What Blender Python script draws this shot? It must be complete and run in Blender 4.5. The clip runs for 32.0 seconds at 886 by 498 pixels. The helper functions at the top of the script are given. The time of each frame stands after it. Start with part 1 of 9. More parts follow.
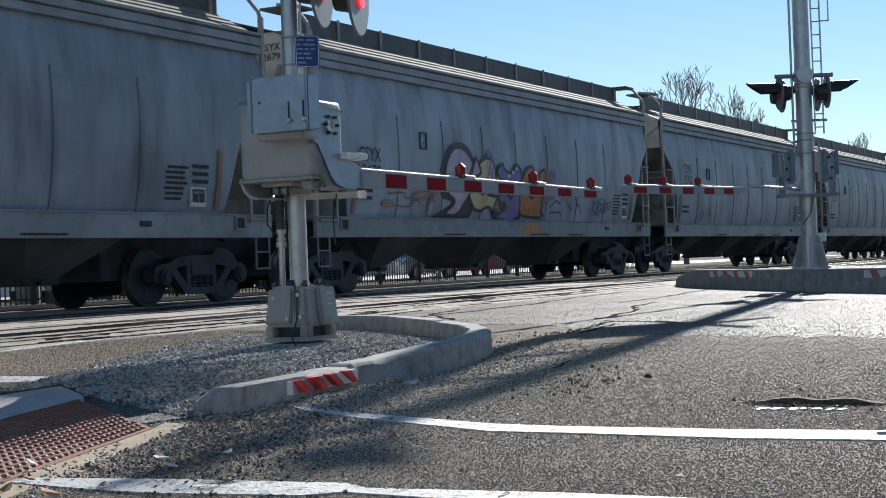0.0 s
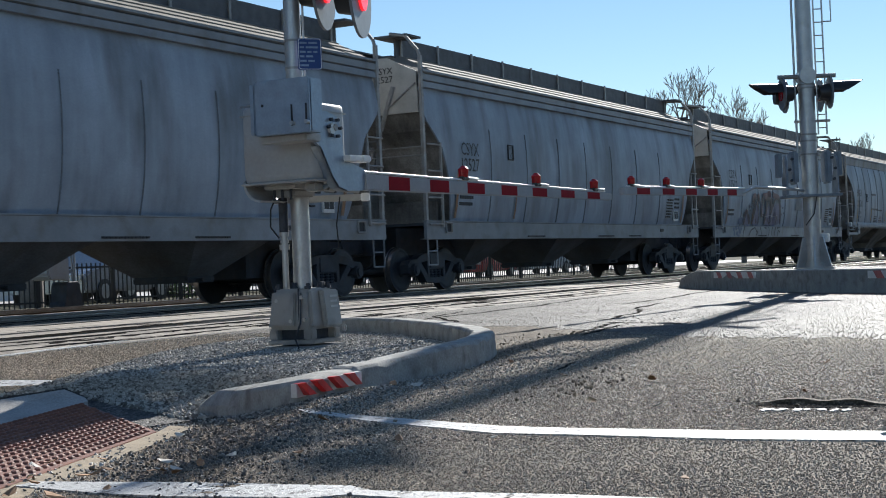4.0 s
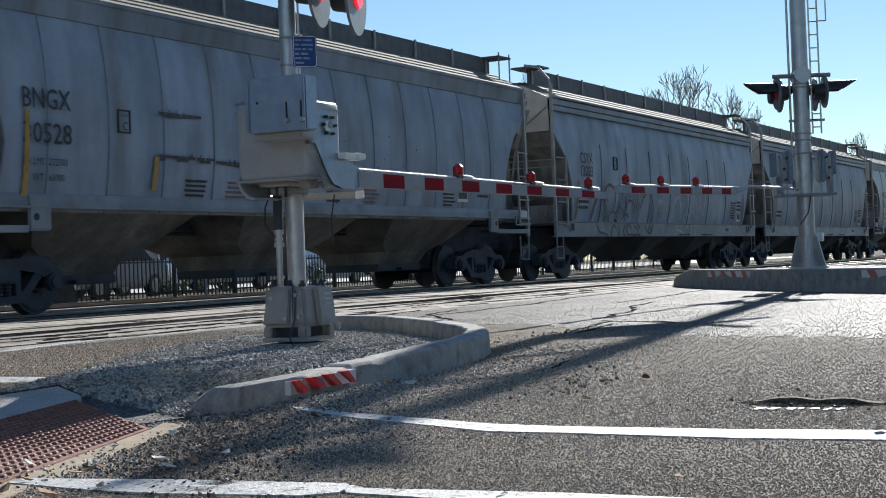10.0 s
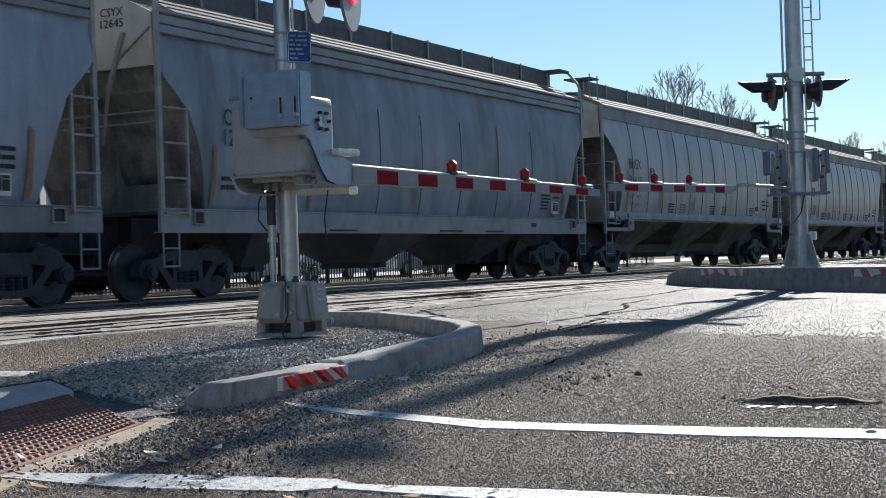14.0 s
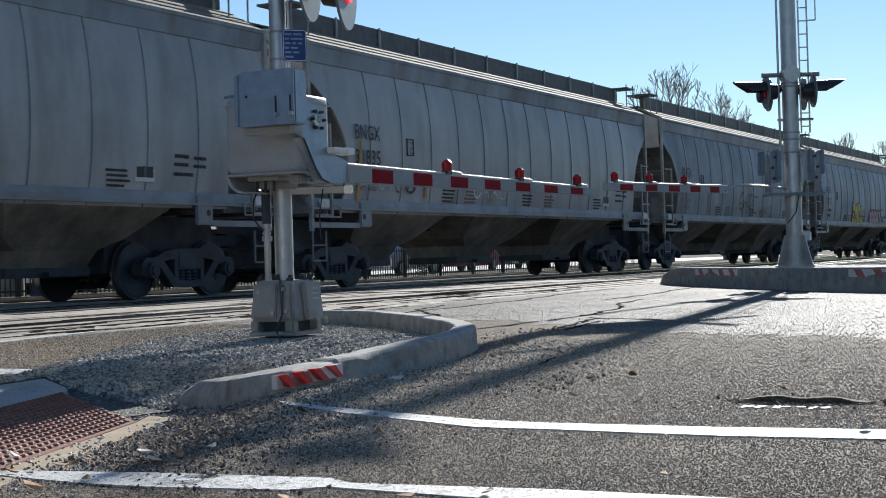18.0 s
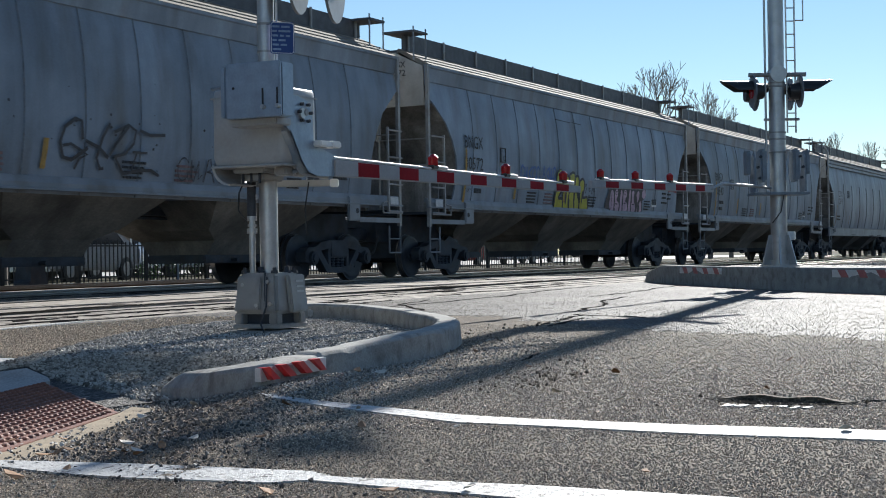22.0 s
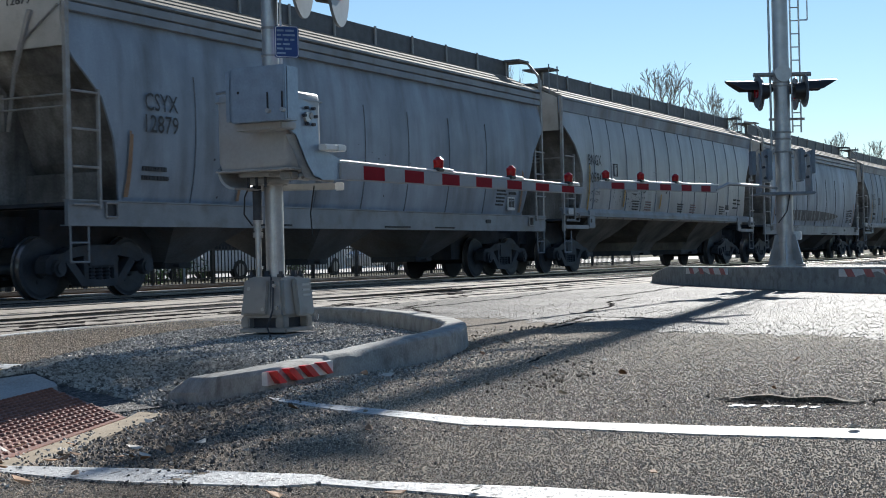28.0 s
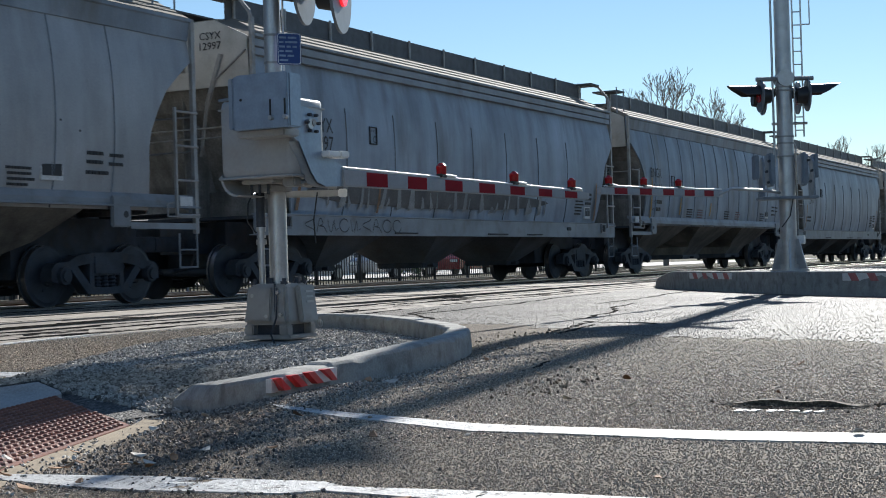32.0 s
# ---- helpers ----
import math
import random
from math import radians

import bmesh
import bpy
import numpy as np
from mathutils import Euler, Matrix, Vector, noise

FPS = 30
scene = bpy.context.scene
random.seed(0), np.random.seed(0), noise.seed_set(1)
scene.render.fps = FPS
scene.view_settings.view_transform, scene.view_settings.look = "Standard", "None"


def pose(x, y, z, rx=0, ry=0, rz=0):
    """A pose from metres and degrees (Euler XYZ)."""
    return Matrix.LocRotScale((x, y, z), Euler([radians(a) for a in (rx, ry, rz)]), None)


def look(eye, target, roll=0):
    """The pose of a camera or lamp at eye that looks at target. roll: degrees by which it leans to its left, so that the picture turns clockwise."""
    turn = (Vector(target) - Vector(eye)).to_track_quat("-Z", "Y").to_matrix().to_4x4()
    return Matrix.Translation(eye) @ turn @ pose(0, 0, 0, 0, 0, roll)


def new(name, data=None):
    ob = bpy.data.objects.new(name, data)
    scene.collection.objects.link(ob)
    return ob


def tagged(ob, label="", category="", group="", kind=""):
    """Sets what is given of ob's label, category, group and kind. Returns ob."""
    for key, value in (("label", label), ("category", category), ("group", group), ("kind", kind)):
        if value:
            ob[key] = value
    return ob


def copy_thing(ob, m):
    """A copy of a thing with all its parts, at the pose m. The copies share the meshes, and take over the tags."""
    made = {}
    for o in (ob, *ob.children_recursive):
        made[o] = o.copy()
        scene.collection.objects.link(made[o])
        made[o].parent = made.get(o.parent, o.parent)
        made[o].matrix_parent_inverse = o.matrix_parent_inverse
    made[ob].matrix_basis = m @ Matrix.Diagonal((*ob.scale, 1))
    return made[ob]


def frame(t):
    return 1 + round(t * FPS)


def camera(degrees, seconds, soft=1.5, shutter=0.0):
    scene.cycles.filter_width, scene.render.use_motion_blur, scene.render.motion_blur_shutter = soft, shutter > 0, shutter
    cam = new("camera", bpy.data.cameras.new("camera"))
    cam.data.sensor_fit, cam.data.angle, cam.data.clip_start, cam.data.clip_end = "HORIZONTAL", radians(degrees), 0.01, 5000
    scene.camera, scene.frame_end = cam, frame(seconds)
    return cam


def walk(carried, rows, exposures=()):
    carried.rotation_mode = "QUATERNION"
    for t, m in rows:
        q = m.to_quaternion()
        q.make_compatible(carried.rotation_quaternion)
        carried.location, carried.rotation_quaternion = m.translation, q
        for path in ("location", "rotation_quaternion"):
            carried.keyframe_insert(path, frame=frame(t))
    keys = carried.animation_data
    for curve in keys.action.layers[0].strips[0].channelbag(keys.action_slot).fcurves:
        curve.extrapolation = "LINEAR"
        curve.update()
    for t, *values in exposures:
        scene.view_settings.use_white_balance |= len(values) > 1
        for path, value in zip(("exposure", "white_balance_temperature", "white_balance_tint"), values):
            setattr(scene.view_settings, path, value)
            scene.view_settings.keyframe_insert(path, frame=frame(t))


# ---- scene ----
# ---- camera ----
cam = camera(33.57, 32.0, 1.0, 0.12)
EYE = (0.0, 0.0, 0.55)
PATH = [
    (0, 90.636, 2.233, -62.003), (0.5, 90.641, 2.259, -61.970), (1, 90.646, 2.275, -61.951), (1.5, 90.654, 2.290, -61.939),
    (2, 90.672, 2.319, -61.926), (2.5, 90.692, 2.355, -61.909), (3, 90.706, 2.387, -61.892), (3.5, 90.727, 2.439, -61.871),
    (5.5, 90.724, 2.468, -61.868), (6, 90.724, 2.468, -61.875), (6.5, 90.726, 2.478, -61.889), (7, 90.719, 2.451, -61.910),
    (7.5, 90.702, 2.418, -61.938), (8, 90.684, 2.415, -61.970), (8.5, 90.668, 2.393, -62.003), (9, 90.656, 2.353, -62.036),
    (9.5, 90.645, 2.305, -62.066), (10, 90.637, 2.268, -62.089), (10.5, 90.628, 2.252, -62.108), (11, 90.613, 2.227, -62.130),
    (11.5, 90.600, 2.186, -62.154), (12, 90.582, 2.138, -62.181), (12.5, 90.561, 2.094, -62.218), (13, 90.539, 2.041, -62.263),
    (13.5, 90.512, 1.977, -62.308), (14, 90.491, 1.923, -62.352), (14.5, 90.486, 1.873, -62.391), (16.5, 90.478, 1.849, -62.472),
    (17, 90.476, 1.835, -62.503), (17.5, 90.465, 1.799, -62.531), (18, 90.450, 1.745, -62.558), (18.5, 90.437, 1.674, -62.604),
    (19, 90.410, 1.504, -62.697), (19.5, 90.358, 1.244, -62.825), (20, 90.309, 1.051, -62.944), (20.5, 90.269, 0.979, -63.035),
    (21, 90.237, 0.948, -63.098), (21.5, 90.229, 0.939, -63.134), (22, 90.236, 0.955, -63.143), (22.5, 90.247, 0.971, -63.138),
    (23, 90.269, 1.007, -63.128), (23.5, 90.293, 1.070, -63.115), (24, 90.311, 1.115, -63.107), (24.5, 90.325, 1.128, -63.101),
    (25, 90.332, 1.126, -63.095), (25.5, 90.321, 1.103, -63.085), (27.5, 90.309, 1.363, -62.945), (28, 90.339, 1.408, -62.910),
    (28.5, 90.401, 1.452, -62.875), (29, 90.476, 1.529, -62.834), (29.5, 90.537, 1.608, -62.786), (30, 90.563, 1.655, -62.754),
    (30.5, 90.567, 1.674, -62.747), (31, 90.575, 1.672, -62.745), (31.5, 90.584, 1.670, -62.753), (32, 90.580, 1.696, -62.777),
]

walk(cam, [(t, pose(*EYE, rx, ry, rz)) for t, rx, ry, rz in PATH], [(0, 0.70, 6050, 8), (32, 0.70, 6050, 8)])

# ---- light ----
SUN_EL, SUN_AZ = radians(26), math.atan2(0.987, 0.160)
world = bpy.data.worlds.new("sky")
scene.world = world
world.use_nodes = True
wn = world.node_tree.nodes
sky = wn.new("ShaderNodeTexSky")
sky.sky_type, sky.sun_disc = "NISHITA", False
sky.sun_elevation, sky.sun_rotation = SUN_EL, SUN_AZ
sky.air_density, sky.dust_density, sky.ozone_density = 1.0, 0.0, 2.6
wn["Background"].inputs["Strength"].default_value = 0.065
world.node_tree.links.new(sky.outputs["Color"], wn["Background"].inputs["Color"])
sun = new("sun", bpy.data.lights.new("sun", "SUN"))
sun.data.energy, sun.data.angle, sun.data.color = 4.9, radians(0.45), (1.0, 0.93, 0.84)
toward = Vector((0.987 * math.cos(SUN_EL), 0.160 * math.cos(SUN_EL), math.sin(SUN_EL)))
sun.matrix_basis = look(toward * 60, (0, 0, 0))

# ---- helpers of the scene ----
RAIL_Z = 0.11          # rail top of the train's track
TRACK_Y = 14.8         # centre of the train's track
NEAR_TRACK_Y = 10.8    # centre of the empty track before it
SPEED = 7.79


def box(bm, x0, x1, y0, y1, z0, z1, bevel=0.0):
    vs = [bm.verts.new((x, y, z)) for x in (x0, x1) for y in (y0, y1) for z in (z0, z1)]
    fs = [bm.faces.new([vs[i] for i in q]) for q in
          ((0, 1, 3, 2), (4, 6, 7, 5), (0, 4, 5, 1), (2, 3, 7, 6), (0, 2, 6, 4), (1, 5, 7, 3))]
    if bevel:
        bmesh.ops.bevel(bm, geom=list({e for f in fs for e in f.edges}), offset=bevel, segments=2, affect="EDGES")
    return vs


def rod(bm, a, b, r, n=8, r2=None):
    a, b = Vector(a), Vector(b)
    r2 = r if r2 is None else r2
    d = (b - a).normalized()
    u = d.orthogonal().normalized()
    v = d.cross(u)
    rings = []
    for p, q in ((a, r), (b, r2)):
        rings.append([bm.verts.new(p + (u * math.cos(k * math.tau / n) + v * math.sin(k * math.tau / n)) * q) for k in range(n)])
    for k in range(n):
        f = bm.faces.new((rings[0][k], rings[0][(k + 1) % n], rings[1][(k + 1) % n], rings[1][k]))
        f.smooth = n > 6
    for cap in (bm.faces.new(rings[0][::-1]), bm.faces.new(rings[1])):
        for e in cap.edges:
            e.smooth = False


def pipe(bm, pts, r, n=8):
    for a, b in zip(pts, pts[1:]):
        rod(bm, a, b, r, n)


def slab(bm, outline, axis, lo, hi):
    """A flat plate: an outline of 2D points, thickened along an axis from lo to hi."""
    def at(p, h):
        return {"x": (h, p[0], p[1]), "y": (p[0], h, p[1]), "z": (p[0], p[1], h)}[axis]
    a = [bm.verts.new(at(p, lo)) for p in outline]
    b = [bm.verts.new(at(p, hi)) for p in outline]
    n = len(outline)
    bm.faces.new(a)
    bm.faces.new(b[::-1])
    for k in range(n):
        bm.faces.new((a[k], b[k], b[(k + 1) % n], a[(k + 1) % n]))


def mesh(bm, material, name="mesh"):
    bmesh.ops.recalc_face_normals(bm, faces=bm.faces)
    me = bpy.data.meshes.new(name)
    bm.to_mesh(me)
    bm.free()
    me.materials.append(material)
    return me


def part(name, bm, material, parent=None, label=""):
    ob = new(name, bm if isinstance(bm, bpy.types.Mesh) else mesh(bm, material, name))
    ob.parent = parent
    return tagged(ob, label)


def thing(name, label, category, group="", at=(0, 0, 0), kind=""):
    ob = new(name)
    ob.location = at
    ob.empty_display_size = 0.2
    return tagged(ob, label, category, group, kind)


def made(fn):
    bm = bmesh.new()
    fn(bm)
    return bm


def boxes(*rows, bevel=0.0):
    bm = bmesh.new()
    for r in rows:
        box(bm, *r, bevel=bevel)
    return bm


def sorted_box(xa, xb, ya, yb, za, zb):
    return (min(xa, xb), max(xa, xb), min(ya, yb), max(ya, yb), za, zb)


def letters(words, size, depth=0.01, wide=1.0, bold=0.0):
    """A mesh of the built-in font in the xz plane, facing -y, its lower left at the origin."""
    cu = bpy.data.curves.new("letters", "FONT")
    cu.body, cu.size, cu.extrude, cu.resolution_u, cu.offset = words, size, depth, 2, bold
    ob = bpy.data.objects.new("letters", cu)
    me = bpy.data.meshes.new_from_object(ob)
    bpy.data.objects.remove(ob)
    me.transform(Matrix.Diagonal((wide, 1, 1, 1)))
    me.transform(Matrix.Rotation(radians(90), 4, "X"))
    return me


# ---- materials ----
def mat(name, base, rough=0.6, metal=0.0, var=0.25, scale=6.0, bump=0.15, grain=60.0, dirt=None, dirt_amount=0.0,
        stretch=(1, 1, 1), spec=0.5, random_tint=0.0, speck=0.5):
    """Base colour with stains at a large scale and grain at a small one."""
    m = bpy.data.materials.new(name)
    m.use_nodes = True
    nt = m.node_tree
    b = nt.nodes["Principled BSDF"]
    co = nt.nodes.new("ShaderNodeTexCoord")
    mp = nt.nodes.new("ShaderNodeMapping")
    mp.inputs["Scale"].default_value = stretch
    nt.links.new(co.outputs["Object"], mp.inputs["Vector"])
    big = nt.nodes.new("ShaderNodeTexNoise")
    big.inputs["Scale"].default_value, big.inputs["Detail"].default_value = scale, 6
    fine = nt.nodes.new("ShaderNodeTexNoise")
    fine.inputs["Scale"].default_value, fine.inputs["Detail"].default_value = grain, 4
    nt.links.new(mp.outputs["Vector"], big.inputs["Vector"])
    nt.links.new(co.outputs["Object"], fine.inputs["Vector"])
    mix = nt.nodes.new("ShaderNodeMix")
    mix.data_type, mix.blend_type = "RGBA", "MIX"
    ramp = nt.nodes.new("ShaderNodeValToRGB")
    lo = tuple(c * (1 - var) for c in base)
    hi = tuple(min(1, c * (1 + var)) for c in base)
    ramp.color_ramp.elements[0].position, ramp.color_ramp.elements[1].position = 0.3, 0.7
    ramp.color_ramp.elements[0].color, ramp.color_ramp.elements[1].color = (*lo, 1), (*hi, 1)
    nt.links.new(big.outputs["Fac"], ramp.inputs["Fac"])
    out = ramp.outputs["Color"]
    if dirt:
        dn = nt.nodes.new("ShaderNodeTexNoise")
        dn.inputs["Scale"].default_value, dn.inputs["Detail"].default_value = scale * 1.7, 8
        nt.links.new(mp.outputs["Vector"], dn.inputs["Vector"])
        dr = nt.nodes.new("ShaderNodeMapRange")
        dr.inputs["From Min"].default_value, dr.inputs["From Max"].default_value = 0.5, 0.72
        dr.inputs["To Max"].default_value = dirt_amount
        nt.links.new(dn.outputs["Fac"], dr.inputs["Value"])
        nt.links.new(dr.outputs["Result"], mix.inputs["Factor"])
        nt.links.new(out, mix.inputs["A"])
        mix.inputs["B"].default_value = (*dirt, 1)
        out = mix.outputs["Result"]
    g = nt.nodes.new("ShaderNodeMix")
    g.data_type, g.blend_type = "RGBA", "MULTIPLY"
    g.inputs["Factor"].default_value = speck
    gr = nt.nodes.new("ShaderNodeMapRange")
    gr.inputs["From Min"].default_value, gr.inputs["From Max"].default_value = 0.3, 0.7
    gr.inputs["To Min"].default_value, gr.inputs["To Max"].default_value = 0.6, 1.3
    nt.links.new(fine.outputs["Fac"], gr.inputs["Value"])
    nt.links.new(out, g.inputs["A"])
    nt.links.new(gr.outputs["Result"], g.inputs["B"])
    out = g.outputs["Result"]
    if random_tint:
        oi = nt.nodes.new("ShaderNodeObjectInfo")
        hs = nt.nodes.new("ShaderNodeHueSaturation")
        rr = nt.nodes.new("ShaderNodeMapRange")
        rr.inputs["To Min"].default_value, rr.inputs["To Max"].default_value = 1 - random_tint, 1 + random_tint
        nt.links.new(oi.outputs["Random"], rr.inputs["Value"])
        nt.links.new(rr.outputs["Result"], hs.inputs["Value"])
        nt.links.new(out, hs.inputs["Color"])
        out = hs.outputs["Color"]
    nt.links.new(out, b.inputs["Base Color"])
    b.inputs["Roughness"].default_value, b.inputs["Metallic"].default_value = rough, metal
    b.inputs["Specular IOR Level"].default_value = spec
    if bump:
        bp = nt.nodes.new("ShaderNodeBump")
        bp.inputs["Strength"].default_value, bp.inputs["Distance"].default_value = bump, 0.01
        nt.links.new(fine.outputs["Fac"], bp.inputs["Height"])
        nt.links.new(bp.outputs["Normal"], b.inputs["Normal"])
    return m


def stony(name, base, cell, bump, var=0.5, rough=0.6, wet=0.0, big=0.35, big_scale=0.5, spec=0.5, lumps=2.0):
    """Asphalt or gravel: small stones as cells, each with its own tone, over broad stains."""
    m = bpy.data.materials.new(name)
    m.use_nodes = True
    nt = m.node_tree
    b = nt.nodes["Principled BSDF"]
    co = nt.nodes.new("ShaderNodeTexCoord")
    vo = nt.nodes.new("ShaderNodeTexVoronoi")
    vo.inputs["Scale"].default_value = cell
    nt.links.new(co.outputs["Object"], vo.inputs["Vector"])
    n1 = nt.nodes.new("ShaderNodeTexNoise")
    n1.inputs["Scale"].default_value, n1.inputs["Detail"].default_value = big_scale, 8
    nt.links.new(co.outputs["Object"], n1.inputs["Vector"])
    sep = nt.nodes.new("ShaderNodeSeparateColor")
    nt.links.new(vo.outputs["Color"], sep.inputs["Color"])
    r1 = nt.nodes.new("ShaderNodeFloatCurve")
    cv = r1.mapping.curves[0]
    cv.points[0].location, cv.points[1].location = (0, 0.25 - 0.25 * var), (1, 0.62)
    cv.points.new(0.7, 0.24)
    cv.points.new(0.9, 0.36)
    r1.mapping.update()
    nt.links.new(sep.outputs["Red"], r1.inputs["Value"])
    twice = nt.nodes.new("ShaderNodeMath")
    twice.operation = "MULTIPLY"
    twice.inputs[1].default_value = 4.0
    nt.links.new(r1.outputs["Value"], twice.inputs[0])
    r2 = nt.nodes.new("ShaderNodeMapRange")
    r2.inputs["From Min"].default_value, r2.inputs["From Max"].default_value = 0.3, 0.7
    r2.inputs["To Min"].default_value, r2.inputs["To Max"].default_value = 1 - big, 1 + big
    nt.links.new(n1.outputs["Fac"], r2.inputs["Value"])
    mu = nt.nodes.new("ShaderNodeMath")
    mu.operation = "MULTIPLY"
    coarse = nt.nodes.new("ShaderNodeTexNoise")
    coarse.inputs["Scale"].default_value, coarse.inputs["Detail"].default_value = cell * 0.48, 2
    coarse.inputs["Roughness"].default_value = 0.7
    nt.links.new(co.outputs["Object"], coarse.inputs["Vector"])
    cr = nt.nodes.new("ShaderNodeMapRange")
    cr.inputs["From Min"].default_value, cr.inputs["From Max"].default_value = 0.38, 0.62
    cr.inputs["To Min"].default_value, cr.inputs["To Max"].default_value = 1 - 0.7 * var, 1 + 0.7 * var
    nt.links.new(coarse.outputs["Fac"], cr.inputs["Value"])
    both = nt.nodes.new("ShaderNodeMath")
    both.operation = "MULTIPLY"
    nt.links.new(twice.outputs["Value"], both.inputs[0])
    nt.links.new(cr.outputs["Result"], both.inputs[1])
    nt.links.new(both.outputs["Value"], mu.inputs[0])
    nt.links.new(r2.outputs["Result"], mu.inputs[1])
    mx = nt.nodes.new("ShaderNodeMix")
    mx.data_type, mx.blend_type = "RGBA", "MULTIPLY"
    mx.inputs["Factor"].default_value = 1
    mx.inputs["A"].default_value = (*base, 1)
    nt.links.new(mu.outputs["Value"], mx.inputs["B"])
    nt.links.new(mx.outputs["Result"], b.inputs["Base Color"])
    b.inputs["Roughness"].default_value = rough
    b.inputs["Specular IOR Level"].default_value = spec
    iv = nt.nodes.new("ShaderNodeMath")
    iv.operation = "SUBTRACT"
    iv.inputs[0].default_value = 1.0
    nt.links.new(vo.outputs["Distance"], iv.inputs[1])
    ad = nt.nodes.new("ShaderNodeMath")
    ad.operation = "ADD"
    nt.links.new(iv.outputs["Value"], ad.inputs[0])
    nt.links.new(sep.outputs["Green"], ad.inputs[1])
    bp = nt.nodes.new("ShaderNodeBump")
    bp.inputs["Strength"].default_value, bp.inputs["Distance"].default_value = bump, 1.0 / cell
    lump = nt.nodes.new("ShaderNodeMath")
    lump.operation = "MULTIPLY_ADD"
    lump.inputs[1].default_value = lumps
    nt.links.new(coarse.outputs["Fac"], lump.inputs[0])
    nt.links.new(ad.outputs["Value"], lump.inputs[2])
    nt.links.new(lump.outputs["Value"], bp.inputs["Height"])
    nt.links.new(bp.outputs["Normal"], b.inputs["Normal"])
    return m


def glow(name, colour, strength):
    m = bpy.data.materials.new(name)
    m.use_nodes = True
    b = m.node_tree.nodes["Principled BSDF"]
    b.inputs["Base Color"].default_value = (*colour, 1)
    b.inputs["Emission Color"].default_value = (*colour, 1)
    b.inputs["Emission Strength"].default_value = strength
    b.inputs["Roughness"].default_value = 0.2
    return m


def streaks(m, scale, amount):
    """Narrow run-off streaks down a painted side, dark and light."""
    nt = m.node_tree
    b = nt.nodes["Principled BSDF"]
    co = nt.nodes["Texture Coordinate"]
    oi = nt.nodes.new("ShaderNodeObjectInfo")
    mp = nt.nodes.new("ShaderNodeMapping")
    mp.inputs["Scale"].default_value = (1, 1, 0.07)
    sh = nt.nodes.new("ShaderNodeVectorMath")
    sh.operation = "SCALE"
    sh.inputs[0].default_value = (37, 11, 5)
    nt.links.new(oi.outputs["Random"], sh.inputs["Scale"])
    ad = nt.nodes.new("ShaderNodeVectorMath")
    ad.operation = "ADD"
    nt.links.new(co.outputs["Object"], ad.inputs[0])
    nt.links.new(sh.outputs["Vector"], ad.inputs[1])
    nt.links.new(ad.outputs["Vector"], mp.inputs["Vector"])
    for node in list(nt.nodes):
        if node.type == "MAPPING" and node != mp:
            nt.links.new(ad.outputs["Vector"], node.inputs["Vector"])
    n = nt.nodes.new("ShaderNodeTexNoise")
    n.inputs["Scale"].default_value, n.inputs["Detail"].default_value, n.inputs["Roughness"].default_value = scale, 7, 0.7
    nt.links.new(mp.outputs["Vector"], n.inputs["Vector"])
    r = nt.nodes.new("ShaderNodeMapRange")
    r.inputs["From Min"].default_value, r.inputs["From Max"].default_value = 0.3, 0.7
    r.inputs["To Min"].default_value, r.inputs["To Max"].default_value = 1 - amount, 1 + amount
    nt.links.new(n.outputs["Fac"], r.inputs["Value"])
    mx = nt.nodes.new("ShaderNodeMix")
    mx.data_type, mx.blend_type = "RGBA", "MULTIPLY"
    mx.inputs["Factor"].default_value = 1
    nt.links.new(b.inputs["Base Color"].links[0].from_socket, mx.inputs["A"])
    nt.links.new(r.outputs["Result"], mx.inputs["B"])
    # broad cloudy grime over the streaks
    cl = nt.nodes.new("ShaderNodeTexNoise")
    cl.inputs["Scale"].default_value, cl.inputs["Detail"].default_value, cl.inputs["Roughness"].default_value = 0.8, 5, 0.6
    nt.links.new(ad.outputs["Vector"], cl.inputs["Vector"])
    cm = nt.nodes.new("ShaderNodeMapRange")
    cm.inputs["From Min"].default_value, cm.inputs["From Max"].default_value = 0.36, 0.62
    cm.inputs["To Min"].default_value, cm.inputs["To Max"].default_value = 1 - amount * 1.05, 1 + amount * 0.5
    nt.links.new(cl.outputs["Fac"], cm.inputs["Value"])
    m2 = nt.nodes.new("ShaderNodeMix")
    m2.data_type, m2.blend_type = "RGBA", "MULTIPLY"
    m2.inputs["Factor"].default_value = 1
    nt.links.new(mx.outputs["Result"], m2.inputs["A"])
    nt.links.new(cm.outputs["Result"], m2.inputs["B"])
    nt.links.new(m2.outputs["Result"], b.inputs["Base Color"])
    nt.links.new(n.outputs["Fac"], nt.nodes["Bump"].inputs["Height"])


STREAK = (1.0, 1.0, 0.22)
M_ASPHALT = stony("asphalt", (0.182, 0.149, 0.112), 120, 0.42, 0.45, 0.8, big=0.2, big_scale=0.9, spec=0.06, lumps=0.8)
M_APRON = stony("worn_asphalt", (0.135, 0.124, 0.108), 70, 0.45, 0.5, 0.72, big=0.3, big_scale=0.7, spec=0.17, lumps=1.0)
M_GRAVEL_BED = stony("gravel_bed", (0.10, 0.092, 0.082), 60, 1.0, 0.6, 0.75)
M_BALLAST = stony("ballast", (0.12, 0.112, 0.104), 22, 1.0, 0.6, 0.85, spec=0.15)
M_GRASS = mat("dry_verge", (0.07, 0.066, 0.04), 0.95, 0, 0.4, 0.6, 0.4, 30, spec=0.08)
